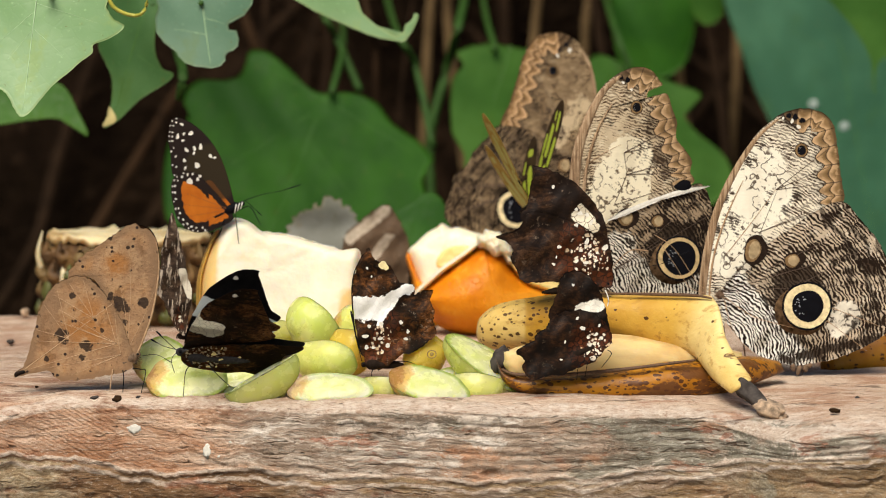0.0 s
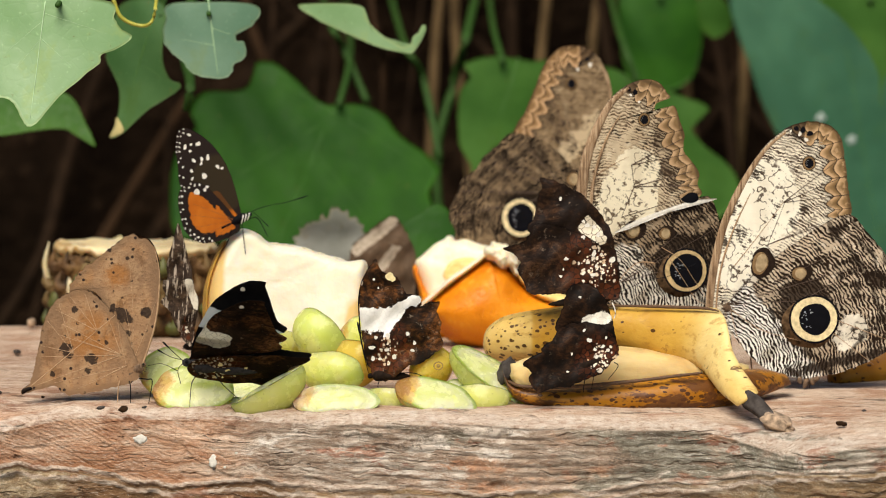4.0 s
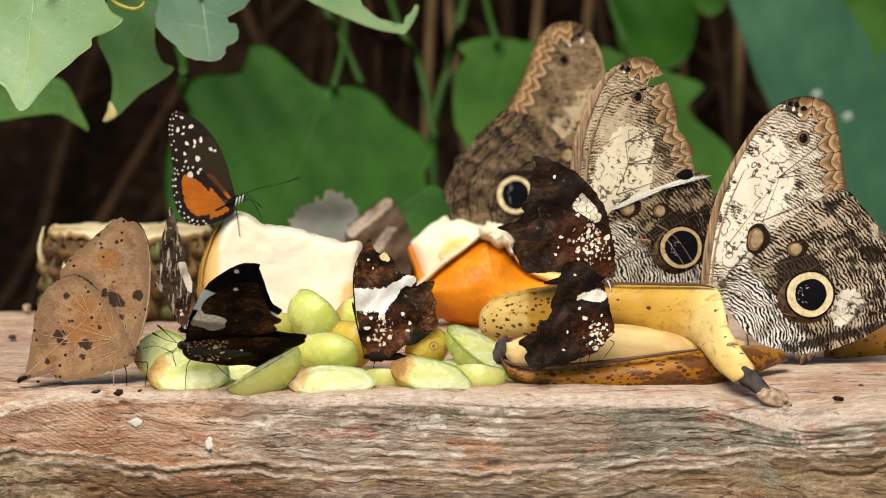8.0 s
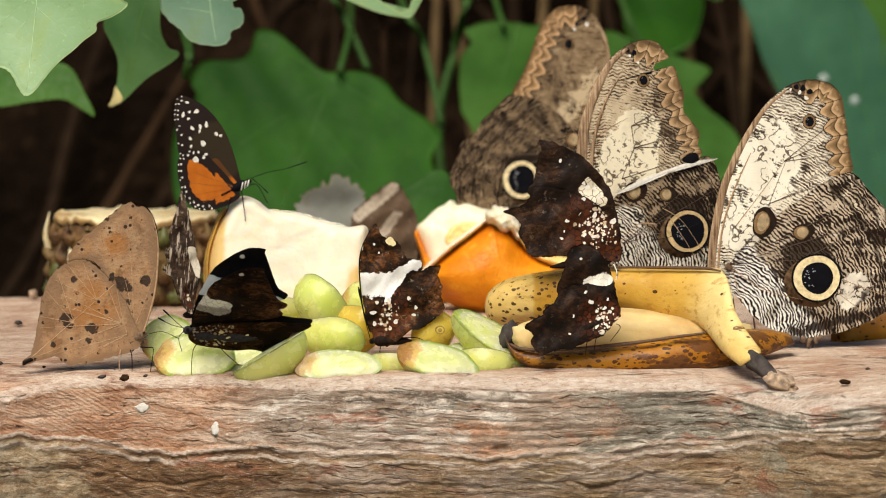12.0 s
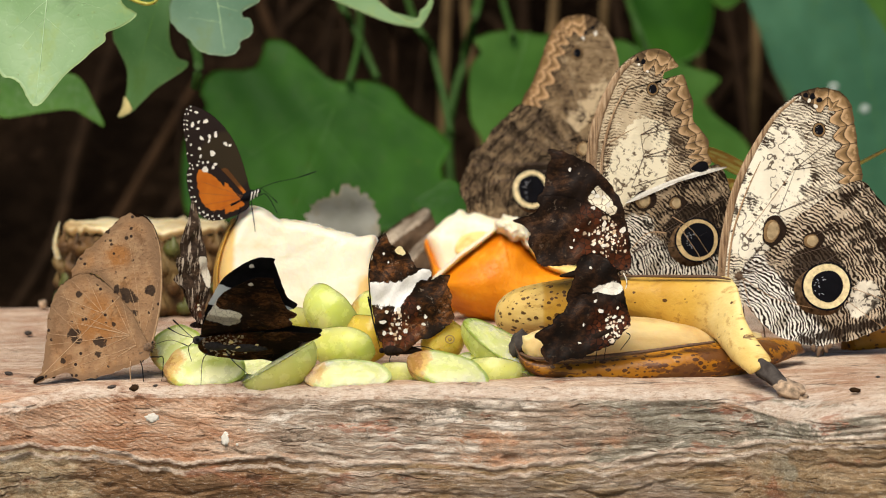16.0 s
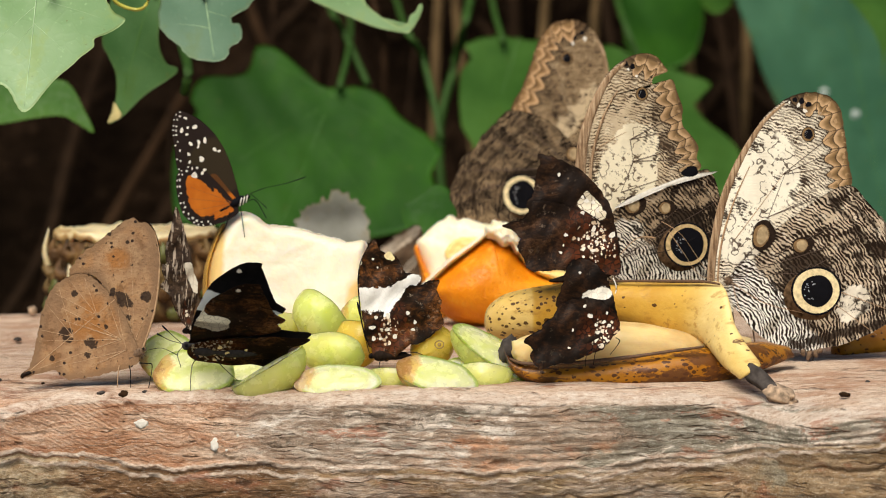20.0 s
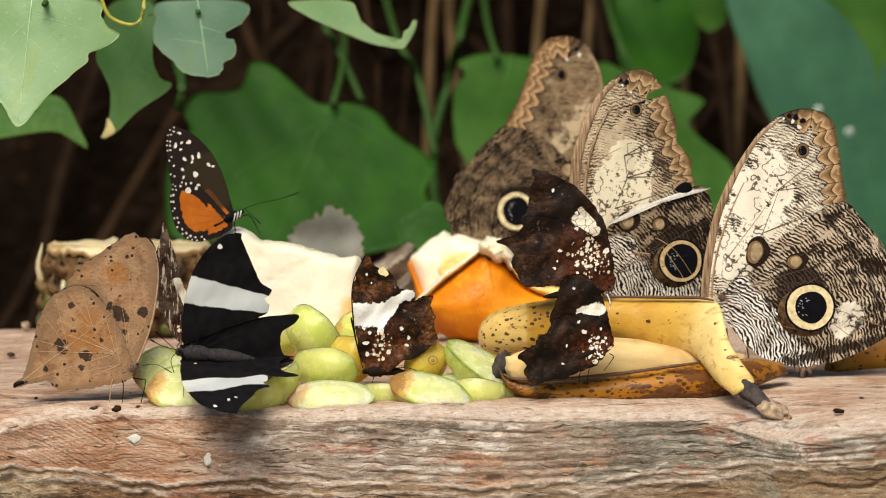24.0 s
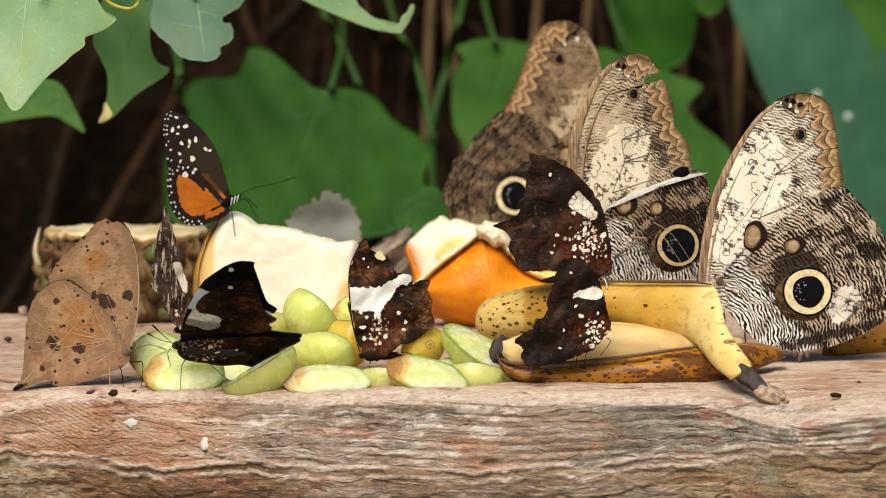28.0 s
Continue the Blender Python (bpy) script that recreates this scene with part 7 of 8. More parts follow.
    big_eye(h, [(30.1, 11.4)][0], 6.7, 1.0, -0.14, 0.80, TAN_RING, 1)
    ocellus(h, [(12.9, 24.2)][0], 2.5, 2.4, 10)
    ocellus(h, [(23.3, 23.3)][0], 1.9, 1.9, 0)
    big_eye(f, [(15.8, 60.1)][0], 1.9, 1.1, ring=IRIS)
    spots(f, [(10.7, 69.8), (12.8, 68.9), (7.9, 68.0)], (0.9, 1.1, 0.8), BLACK, name="apical_spot")
    spots(f, [(11.4, 68.0), (6.5, 66.9), (14.1, 65.8)], (0.5, 0.5, 0.6), WHITE_SPOT, seed=5)
    part("torn_edge", sheet("torn_edge", [(6.8, 23.5), (12.7, 27.1), (23.6, 31.5), (31.8, 34.1), (39.6, 35.0), (36.3, 33.7), (31.8, 32.6), (21.8, 29.7), (12.7, 25.3)], None, 6, 6, 0.3), WHITE_SPOT, f, "curled pale torn wing edge").location.y = -1.4 * MM
    part("torn_flap", sheet("torn_flap", [(28.1, 34.4), (30.5, 36.6), (33.0, 36.6), (33.6, 34.4), (31.2, 33.3)], None, 5, 5, 0.3), BLACK, f, "dark torn flap").location.y = -1.5 * MM
    veins(f, (12.0, 45.4), [(28.0, 53.9), (29.5, 49.0), (13.0, 38.4)], WING_VEIN, 0.17)
    veins(f, (13.0, 38.4), [(31.7, 43.6), (33.6, 39.0), (9.0, 28.4)], WING_VEIN, 0.17)
    veins(f, (9.0, 28.4), [(34.1, 36.6)], WING_VEIN, 0.15)
    veins(f, (0.8, 42.1), [(10.8, 47.9)], TAN_VEIN, 0.14, bow=0.8)
    veins(h, [(9.1, 7.3)][0], [(25.5, 18.3), (40.4, 25.7), (41.2, 16.5), (36.3, 31.1)], WING_VEIN, 0.13)
    torso(e, (2, 1, -2), (24, 1, -8), 2.4, FUR)
    fuzz(e, (6, 0, -3), 100, 2.4, FUR, 2)
    for k in (6, 14):
        leg(e, [(k, -1, -2), (k - 1, -3, -8), (k, -3.5, -14)], 0.25, FUR)
    antenna(e, [(2, -1, 1), (8, -4, 8), (14, -5, 14), (20, -5, 14)], 0.14, 0.3, TAN_VEIN)
    return e


def owl_back():
    e = thing("owl_butterfly", (0.05146, 0.2, 0.03596), "mottled brown and tan owl butterfly behind the others", "butterfly", "owl butterflies")
    fore = [(-1.0, 0.0), (4.4, 16.1), (5.9, 40.2), (5.4, 54.3), (2.2, 62.7), (-2.6, 67.5), (-8.6, 68.7), (-14.6, 66.7), (-18.6, 61.3), (-21.6, 53.3), (-25.2, 44.3), (-28.8, 37.2), (-24.2, 26.2), (-12.1, 12.1)]
    hind = [(-1.0, 2.0), (-6.1, 22.2), (-16.2, 33.2), (-28.8, 37.2), (-34.6, 32.6), (-39.2, 28.6), (-42.2, 23.8), (-46.6, 20.5), (-48.2, 16.1), (-50.3, 11.7), (-51.3, 6.5), (-49.0, 1.6), (-49.4, -3.6), (-46.2, -8.1), (-36.2, -10.1), (-22.1, -9.1), (-8.0, -5.0)]
    def ff(x, z, g):
        cream = np.clip(0.72 * along(x, z, (-11.1, 29.2), (-0.1, 42.2), 5.5), 0, 1)
        dk = np.zeros_like(x)
        for (px, pz), r in zip([(-16.2, 42.2), (-11.2, 41.2), (-19.2, 39.2), (-8.2, 45.3), (-15.2, 51.3), (-6.1, 40.2), (-13.2, 35.2), (-7.1, 32.2), (-23.2, 35.2), (-4.2, 52.3), (-8.2, 59.3), (-14.2, 58.3)], (2.2, 1.8, 2.4, 1.6, 1.3, 1.8, 2.2, 2.0, 2.0, 1.3, 1.2, 1.0)):
            dk = np.maximum(dk, near(x, z, px, pz, r))
        return cream, 0 * x, 0.5 * dk
    def hf(x, z, g):
        dk = np.zeros_like(x)
        for (px, pz), r in zip([(-32.2, 31.2), (-28.2, 28.2), (-22.2, 31.2), (-36.2, 24.2), (-30.2, 21.2), (-41.2, 19.1), (-34.2, 16.1), (-44.2, 12.1), (-38.2, 8.1), (-46.2, 4.0), (-18.1, 26.2), (-22.1, 18.1), (-30.2, 10.1), (-27.2, 14.1), (-34.2, 2.0), (-11.1, 28.2), (-13.1, 22.2), (-40.2, 14.1)], (2.6, 2.4, 2.6, 2.4, 2.0, 2.4, 2.2, 2.2, 2.0, 2.0, 2.4, 2.6, 3.4, 3.0, 2.4, 2.2, 2.0, 1.6)):
            dk = np.maximum(dk, near(x, z, px, pz, r))
        return 0.1 + 0.35 * near(x, z, *(-7.1, 24.2), 8), 0.05 + 0 * x, np.maximum(0.55 * dk, np.clip(1.4 * near(x, z, -24.6, 10.5, 6.6), 0, 1))
    mf = [(-6.2, 68.3), (-14.6, 66.7), (-18.6, 61.3), (-21.6, 53.3), (-25.2, 44.3), (-28.8, 37.2)]
    mh = [(-28.8, 37.2), (-39.2, 28.6), (-46.6, 20.5), (-50.3, 11.7), (-51.3, 6.5), (-49.4, -3.6)]
    f, f2 = pair(e, "forewing", fore, ff, (OWL_FORE_C, OWL_UP), 0.5, 8, 34, rag=0.3, margin=mf)
    h, h2 = pair(e, "hindwing", hind, hf, (OWL_HIND_C, OWL_UP), 0.9, 8, 34, rag=0.3, margin=mh)
    big_eye(h, [(-25.9, 7.1)][0], 6.4, 1.05, -0.14, 0.74, side=-0.6)
    ocellus(h, [(-7.1, 21.2)][0], 2.2, 2.4, 0)
    big_eye(f, [(-8.8, 55.1)][0], 2.1, 1.1, ring=IRIS)
    spots(f, [(-3.2, 63.9), (-5.8, 62.3)], (1.0, 0.9), BLACK, name="apical_spot")
    spots(f, [(-2.2, 61.9), (-6.6, 60.3)], (0.8, 0.8), WHITE_SPOT, seed=6)
    costa(f, [(-0.0, 1.0), (4.4, 18.1), (5.5, 38.2), (5.0, 53.3), (1.8, 62.3)], 0.8)
    veins(h, [(-8.1, 16.1)][0], [(-50.3, 7.1), (-48.2, 16.1), (-39.2, 28.2), (-28.2, 36.2)], WING_VEIN, 0.25)
    veins(f, [(-6.1, 32.2)][0], [(-27.2, 39.2), (-23.2, 48.3), (-20.2, 56.3), (-17.2, 63.3)], WING_VEIN, 0.13)
    torso(e, (2, 1, -2), (-24, 1, -8), 2.4, FUR)
    for k in (-6, -14):
        leg(e, [(k, -1, -2), (k - 1, -3, -10), (k, -3.5, -19)], 0.25, FUR)
    return e


def leaf_butterfly():
    e = thing("leaf_butterfly", (-0.09488, 0.006, 0.00712), "orange-brown dead-leaf butterfly with folded wings, on the slab", "butterfly")
    fore = [(0.4, 2.6), (2.5, 9.6), (4.3, 17.5), (5.0, 26.2), (4.8, 34.0), (3.4, 39.8), (0.7, 43.1), (-1.8, 43.3), (-4.2, 44.5), (-7.7, 42.2), (-11.8, 38.7), (-15.3, 35.6), (-18.8, 32.8), (-20.9, 30.0), (-22.4, 25.8), (-15.1, 26.2), (-8.2, 17.5), (-3.9, 7.0)]
    hind = [(0.0, 0.9), (-2.2, 8.7), (-8.2, 19.2), (-15.1, 25.5), (-18.9, 26.9), (-22.9, 25.5), (-26.5, 22.7), (-29.0, 18.9), (-30.4, 14.0), (-31.2, 8.7), (-31.9, 3.5), (-33.0, -0.9), (-33.7, -3.5), (-36.0, -5.3), (-35.7, -6.7), (-31.0, -4.9), (-25.4, -3.7), (-23.3, -5.6), (-19.7, -6.1), (-13.6, -4.9), (-6.6, -2.8), (-2.1, -1.4)]
    def ff(x, z, g):
        dk = np.zeros_like(x)
        for (px, pz), r in zip([(-5.8, 19.2), (-4.4, 18.2), (-7.1, 20.6), (-8.9, 21.7), (-5.6, 14.0), (-3.7, 13.6), (1.4, 20.4), (-10.5, 39.3), (-5.1, 37.0), (-3.5, 39.8), (-9.3, 32.3), (0.4, 13.6), (-2.7, 10.8), (-10.1, 36.3)], (2.3, 1.7, 1.2, 1.2, 1.2, 1.0, 1.8, 0.9, 0.7, 0.7, 0.4, 0.5, 0.4, 0.6)):
            dk = np.maximum(dk, near(x, z, px, pz, r))
        warm = 0.9 * near(x, z, *[(-8.1, 31.4)][0], 4)
        tip = 0.5 + (z - 24) / 40 + 0.2 * (x < -30)
        return dk, warm, 0 * x, 0 * x, tip
    def hf(x, z, g):
        dk = np.zeros_like(x)
        for (px, pz), r in zip([(-21.0, 20.3), (-23.4, 8.4), (-22.5, 6.3), (-21.8, 8.7), (-15.1, 5.4), (-15.8, 1.7), (-10.7, 10.5), (-26.6, 0.0), (-11.4, 6.5)], (1.1, 1.7, 1.7, 1.1, 1.9, 1.2, 0.7, 0.9, 0.4)):
            dk = np.maximum(dk, near(x, z, px, pz, r))
        warm = np.clip(0.9 * near(x, z, *[(-15.2, 12.2)][0], 8), 0, 1)
        return dk, warm, 0 * x, 0 * x, 0.3 + 0 * x
    f, f2 = pair(e, "forewing", fore, ff, (LEAFWING, LEAF_UPPER), 0.4, 10, 40, rag=0.5)
    h, h2 = pair(e, "hindwing", hind, hf, (LEAFWING, LEAF_UPPER), 0.8, 10, 40, rag=0.5)
    part("tip_patch", sheet("tip_patch", [(-2.5, 43.8), (1.0, 43.3), (3.4, 40.1), (4.9, 34.9), (5.2, 27.9), (4.3, 24.5), (3.4, 32.3), (1.7, 38.0)], None, 6, 6, 0.3), DARK_A, f, "black wing tip with a white dot").location.y = 0.35 * MM
    spots(f2, [(1.7, 38.4), (2.2, 36.3)], (0.8, 0.5), WHITE_SPOT)
    veins(h, [(-5.7, 7.0)][0], [(-31.3, -3.5), (-24.7, 12.2), (-24.2, 15.7), (-20.4, 11.4), (-9.9, 17.5), (-30.9, 5.2)], LEAF_RIB, 0.10)
    veins(h, [(-33.4, -4.2)][0], [(-8.2, 19.2)], LEAF_RIB, 0.14, bow=-0.6)
    veins(h, [(-20.4, 7.0)][0], [(-29.0, 16.6), (-30.5, 8.7), (-25.5, 21.8)], LEAF_RIB, 0.09)
    veins(h, [(-13.4, 14.0)][0], [(-22.4, 24.5), (-17.7, 25.3), (-26.4, 20.1)], LEAF_RIB, 0.09)
    veins(h, [(-4.0, 3.8)][0], [(-26.1, -2.6), (-15.3, -1.8), (-7.3, 17.5), (-18.8, -4.2)], LEAF_RIB, 0.08, bow=-0.3)
    veins(f, [(-2.2, 5.2)][0], [(4.3, 24.5), (-6.1, 24.5), (-4.3, 34.9)], LEAF_RIB, 0.07, bow=0.5)
    costa(f, [(0.4, 3.1), (2.5, 9.6), (4.3, 17.5), (5.0, 26.2), (4.8, 33.5), (3.4, 39.4)], 0.35, TAN_VEIN)
    part("tail_tip", sheet("tail_tip", [(-36.0, -5.4), (-35.1, -4.7), (-33.4, -4.2), (-32.7, -4.9), (-34.5, -5.8), (-35.7, -6.5)], None, 5, 5, 0.5), DARK_A, h, "blackened wing tail").location.y = -0.25 * MM
    torso(e, (1.5, 0, 4.5), (-6, 0.5, -1), 1.5, FUR)
    fuzz(e, (0, 0, 3), 90, 1.7, FUR, 7)
    leg(e, [(0, -1, 0), (2.6, -2, 0), (4.2, -2.5, -0.5), (3.4, -3, -7.5)], 0.2)
    leg(e, [(-3, -1, -1), (-2.4, -2, -3), (-2.2, -2.5, -8)], 0.18)
    leg(e, [(-6, -1, -1), (-6.2, -2, -4), (-6.2, -2.5, -8.5)], 0.18, TAN_VEIN)
    antenna(e, [(2.5, -0.5, 4), (7, -2, 5), (12, -2.5, 3)], 0.09, 0.18)
    return e, f, f2


def band_butterfly(place, fore, hind, band, label, mats=None, head=(-2, 0, 2), tail=(20, 0, -2), dots=(0, 0, 8), r=1.6, name="banded_butterfly", rz=0, hband=None, scallop=(0, 0), rag=0.5):
    e = thing(name, place, label, "butterfly", "dark butterflies", rz=rz)
    bands = band if isinstance(band, list) else [band]
    cf = lambda x, z, g: (np.max([along(x, z, *q) for q in bands], 0), 0.45 * near(x, z, *dots))
    ch = lambda x, z, g: (along(x, z, *hband) if hband else 0 * x, np.clip(near(x, z, *dots) * 1.2, 0, 1))
    f, f2 = pair(e, "forewing", fore, cf, mats or (DARK_A, UPPER), 0.7, 12, 36, scallop, crease, rag=rag)
    h, h2 = pair(e, "hindwing", hind, ch, mats or (DARK_A, UPPER), 1.3, 12, 36, scallop, crease, rag=rag)
    torso(e, head, tail, r, DARK_BROWN)
    return e, f, f2, h, h2


def flapper():
    """The banded butterfly on the grapes; its wings turn about the body's long axis."""
    fore = [(-2.1, 4.7), (-1.5, 14.9), (0.3, 22.6), (2.9, 28.7), (6.8, 33.8), (10.7, 36.8), (13.9, 37.9), (16.4, 37.8), (16.4, 36.4), (17.9, 32.6), (19.9, 27.7), (22.0, 22.9), (23.8, 21.5), (25.4, 20.4), (24.7, 18.7), (23.3, 17.7), (24.6, 15.6), (24.1, 13.5), (21.7, 12.0), (17.5, 10.8), (10.5, 8.4), (1.8, 5.0)]
    hind = [(-2.2, 2.9), (1.8, 6.7), (11.3, 9.8), (22.5, 11.8), (29.4, 12.5), (32.7, 12.6), (33.6, 11.6), (32.0, 9.7), (28.5, 7.3), (27.8, 4.2), (28.1, 1.4), (29.5, -0.4), (31.9, -1.7), (28.4, -2.6), (24.6, -3.8), (18.1, -3.8), (10.3, -5.1), (1.7, -4.0), (-2.2, -0.9)]
    e = thing("banded_butterfly", (-0.07708, 0, 0.01429), "dark brown butterfly with white wing band, feeding on grapes", "butterfly", "dark butterflies")
    cf = lambda x, z, g: (along(x, z, (-0.6, 20.9), (23.4, 16.0), 4.4 - 0.07 * x), 0.25 * near(x, z, 2, 4, 6), np.clip(1.15 * along(x, z, (-2.5, 17.0), (5.5, 15.5), 3.1) + 0.9 * along(x, z, (-1.5, 17), (0, 26), 1.5), 0, 1))
    ch = lambda x, z, g: (0 * x, np.clip(near(x, z, 4, 3, 8) * 1.35, 0, 1), np.clip(1.1 * along(x, z, (0, 14.5), (10, 14.5), 1.3), 0, 1))
    faint = lambda x, z: 0.35 * crease(x, z)
    f, f2 = pair(e, "forewing", fore, cf, (DARK_F, UPPER), 0.0, 12, 38, (0, 0), faint, rag=0.15)
    h, h2 = pair(e, "hindwing", hind, ch, (DARK_F, UPPER), 0.0, 12, 34, (0, 0), faint, rag=0.15)
    for w in (f, f2):
        for y in (-0.14, 0.18):
            spots(w, [(9.9, 33.8), (13.6, 31.2), (15.6, 28.8)], (0.95, 0.6, 0.4), WHITE_SPOT, y, wavy=True)
    spots(h, [(3.5, 1.0), (7.0, 4.5), (5.4, 0.6), (8.6, 7.5), (8.4, -1), (2, 4.2), (12, 0), (15, 4), (17, 1.0), (9.5, 2.5), (6.0, -2.5)], (0.55, 1.1, 0.75, 1.0, 0.5, 0.5, 0.4, 0.6), CREAM_SPOT, -0.16, wavy=True)
    veins(f2, (1, 1), [(6, 12), (12, 10), (17, 8)], BLACK, 0.2)
    torso(e, (-4, 0, 1.5), (20, 0, -1.0), 2.5, BODY_GREY, 1.1)
    fuzz(e, (1.5, 0, 1), 140, 2.5, BODY_GREY, 3)
    leg(e, [(1, -1, -2), (-1, -3.5, -4.5), (-1.6, -4, -12)])
    leg(e, [(6, -1, -2), (8.5, -3, -5), (13, -3.5, -9)])
    antenna(e, [(-4, -0.6, 2), (-6, -2, 4), (-10, -3, 8)])
    antenna(e, [(-4, 0.6, 2), (-8, 1, 3), (-12, 2, 5)])
    part("proboscis", tube([(-4 * MM, 0, 1 * MM), (-5.5 * MM, -1 * MM, -1 * MM), (-4.5 * MM, -1.5 * MM, -5 * MM)], [0.12 * MM], 5, 5), BLACK, e)
    return e, f, f2, h, h2


def dark_ones():
    e, f, f2, h, h2 = band_butterfly((-0.02351, 0.018, 0.0083), [(-0.9, 1.8), (-2.8, 8.8), (-3.8, 16.8), (-4.0, 23.8), (-3.1, 28.7), (-1.3, 32.6), (0.9, 35.2), (2.2, 32.6), (4.6, 30.5), (7.4, 29.8), (8.8, 27.7), (10.2, 25.2), (13.0, 24.2), (15.5, 23.1), (13.2, 16.8), (8.8, 9.7), (3.5, 3.5)], [(-0.3, 0.5), (2.6, 9.7), (7.0, 17.1), (11.4, 20.6), (14.9, 20.6), (17.9, 22.0), (20.7, 22.0), (20.0, 18.9), (21.4, 15.9), (21.1, 12.4), (22.1, 8.8), (19.0, 5.8), (14.9, 3.0), (11.4, 2.3), (7.0, -1.2), (3.2, -2.7)],
        [((-4.0, 16.2), (5.0, 16.6), 3.7), ((5.0, 18.0), (13.5, 22.8), 1.7)], "mottled dark butterfly with broad white band, on grapes", (DARK_C, UPPER), (-1, -1, -1), (12, 0, -1), (3, 8, 7), hband=((3.6, 13.2), (8.8, 20.6), 1.9))
    spots(h, [(1.2, 11.1), (4.9, 11.8), (4.7, 7.4), (11.1, 12.4), (13.3, 9.7), (12.6, 7.1), (0.0, 7.9), (7.0, 5.1), (2.6, 4.4), (0.4, 4.4)], (0.7, 1.0, 0.8, 0.8, 0.9), WHITE_SPOT, -0.16, wavy=True)
    spots(f, [(5.3, 30.1), (6.4, 29.4)], (1.6, 1.0), CREAM_SPOT, -0.16, "yellow_spot", wavy=True)
    spots(f, [(0.4, 29.1), (1.8, 26.4)], (0.5, 0.4), WHITE_SPOT, -0.16, wavy=True)
    antenna(e, [(-1, -1, 0), (-3, -2, 8), (-4.5, -2.5, 16)])
    leg(e, [(8, -1, 0), (14, -2, 0), (19, -2, -3)])
    leg(e, [(3, -1, -1), (2, -2, -4), (3, -2, -6)])
    costa(f, [(-1.2, 2.3), (-3.1, 8.8), (-4.0, 16.8), (-4.2, 23.8), (-3.1, 29.1), (-0.8, 33.3)], 0.22, BLACK)

    e, f, f2, h, h2 = band_butterfly((0.05168, 0.035, 0.03039), [(1.8, 3.6), (0.8, 16.0), (-1.7, 23.2), (-6.3, 29.4), (-11.6, 33.8), (-17.0, 36.5), (-23.2, 38.1), (-22.6, 35.2), (-24.0, 31.7), (-24.7, 25.8), (-26.7, 21.4), (-18.7, 12.5), (-8.0, 3.6)], [(2.3, 0.4), (0.5, 10.7), (-7.2, 18.7), (-18.7, 23.2), (-24.4, 23.5), (-25.8, 20.5), (-28.4, 17.5), (-32.0, 16.4), (-34.6, 15.5), (-31.1, 13.9), (-29.1, 11.1), (-29.7, 8.0), (-27.9, 5.0), (-26.5, 1.8), (-22.2, 1.1), (-16.9, 1.8), (-11.5, 1.1), (-4.4, 0.7)],
        [((-9.5, 22.2), (-3.8, 18.8), 1.6), ((-8.1, 25.4), (-4.2, 21.0), 1.0)], "very dark rust-brown butterfly with white spots, on the fruit", (DARK_B, UPPER), (2, 0, 1), (-20, 0, -2), (-4.5, 10.7, 9), name="spotted_butterfly")
    spots(h, [(-6.3, 14.6), (-5.2, 10.3), (-14.6, 12.7), (-2.7, 10.7), (-15.5, 9.3), (-16.5, 7.1), (-6.2, 7.8), (-9.5, 19.4), (-3.6, 14.3), (-1.6, 8.9), (-0.2, 12.5), (-8.0, 11.6)], (1.3, 0.8, 0.75, 0.6, 0.45, 0.7, 0.9, 0.8, 0.5, 0.45), WHITE_SPOT, -0.16, wavy=True)
    spots(f, [(-16.8, 31.5), (-8.1, 23.2), (-5.9, 22.8), (-4.5, 20.3), (-9.5, 24.6)], (0.75, 0.9, 0.9, 1.0, 0.8), WHITE_SPOT, -0.16, seed=3, wavy=True)
    for k in (0, 5):
        leg(e, [(-k, -1, -1), (1 - k, -2, -4), (-k, -2.5, -8)], 0.22, WHITE_SPOT)
    antenna(e, [(2, -1, 2), (10, -3, 6), (18, -4, 8), (26, -4, 12)], 0.09, 0.2)

    e, f, f2, h, h2 = band_butterfly((0.05106, -0.002, 0.01678), [(-0.4, 1.7), (-0.4, 8.7), (-2.8, 16.5), (-6.6, 21.1), (-10.8, 22.2), (-14.4, 20.5), (-15.9, 14.7), (-18.1, 7.8), (-12.1, 3.5)], [(1.4, 1.4), (-1.8, 7.8), (-8.7, 10.4), (-16.4, 8.7), (-18.6, 5.2), (-21.6, 2.6), (-23.3, 0.3), (-25.9, -0.9), (-27.8, -3.0), (-25.5, -5.2), (-25.9, -8.0), (-23.4, -11.3), (-19.3, -10.4), (-13.8, -9.6), (-8.6, -7.3), (-4.3, -5.6), (-1.4, -2.1)],
        ((-8.5, 10.3), (-3.0, 11.6), 1.9), "dark butterfly with cream band, feeding on the split banana", None, (1, 0, 1), (-16, 0, -6), (-4, -1, 6))
    spots(h, [(-7.8, 5.0), (-6.0, 2.1), (-3.8, 3.0), (-2.8, 5.7), (-13.1, 0.5), (-14.3, -4.9), (-5.2, -0.3), (-2.1, 1.7), (-9.3, 7.8)], (1.0, 0.7, 0.75, 0.6, 0.5, 0.5), WHITE_SPOT, -0.16, wavy=True)
    spots(f, [(-10.9, 18.0)], (0.55,), WHITE_SPOT, -0.16, wavy=True)
    leg(e, [(-4, -1, -4), (-6, -3, -5), (-7, -3.5, -10)])
    leg(e, [(0, -1, -2), (1, -3, -3), (-2, -3.5, -7)])
    leg(e, [(-7, -1, -5), (-9, -3, -7), (-9.5, -3.5, -11)])

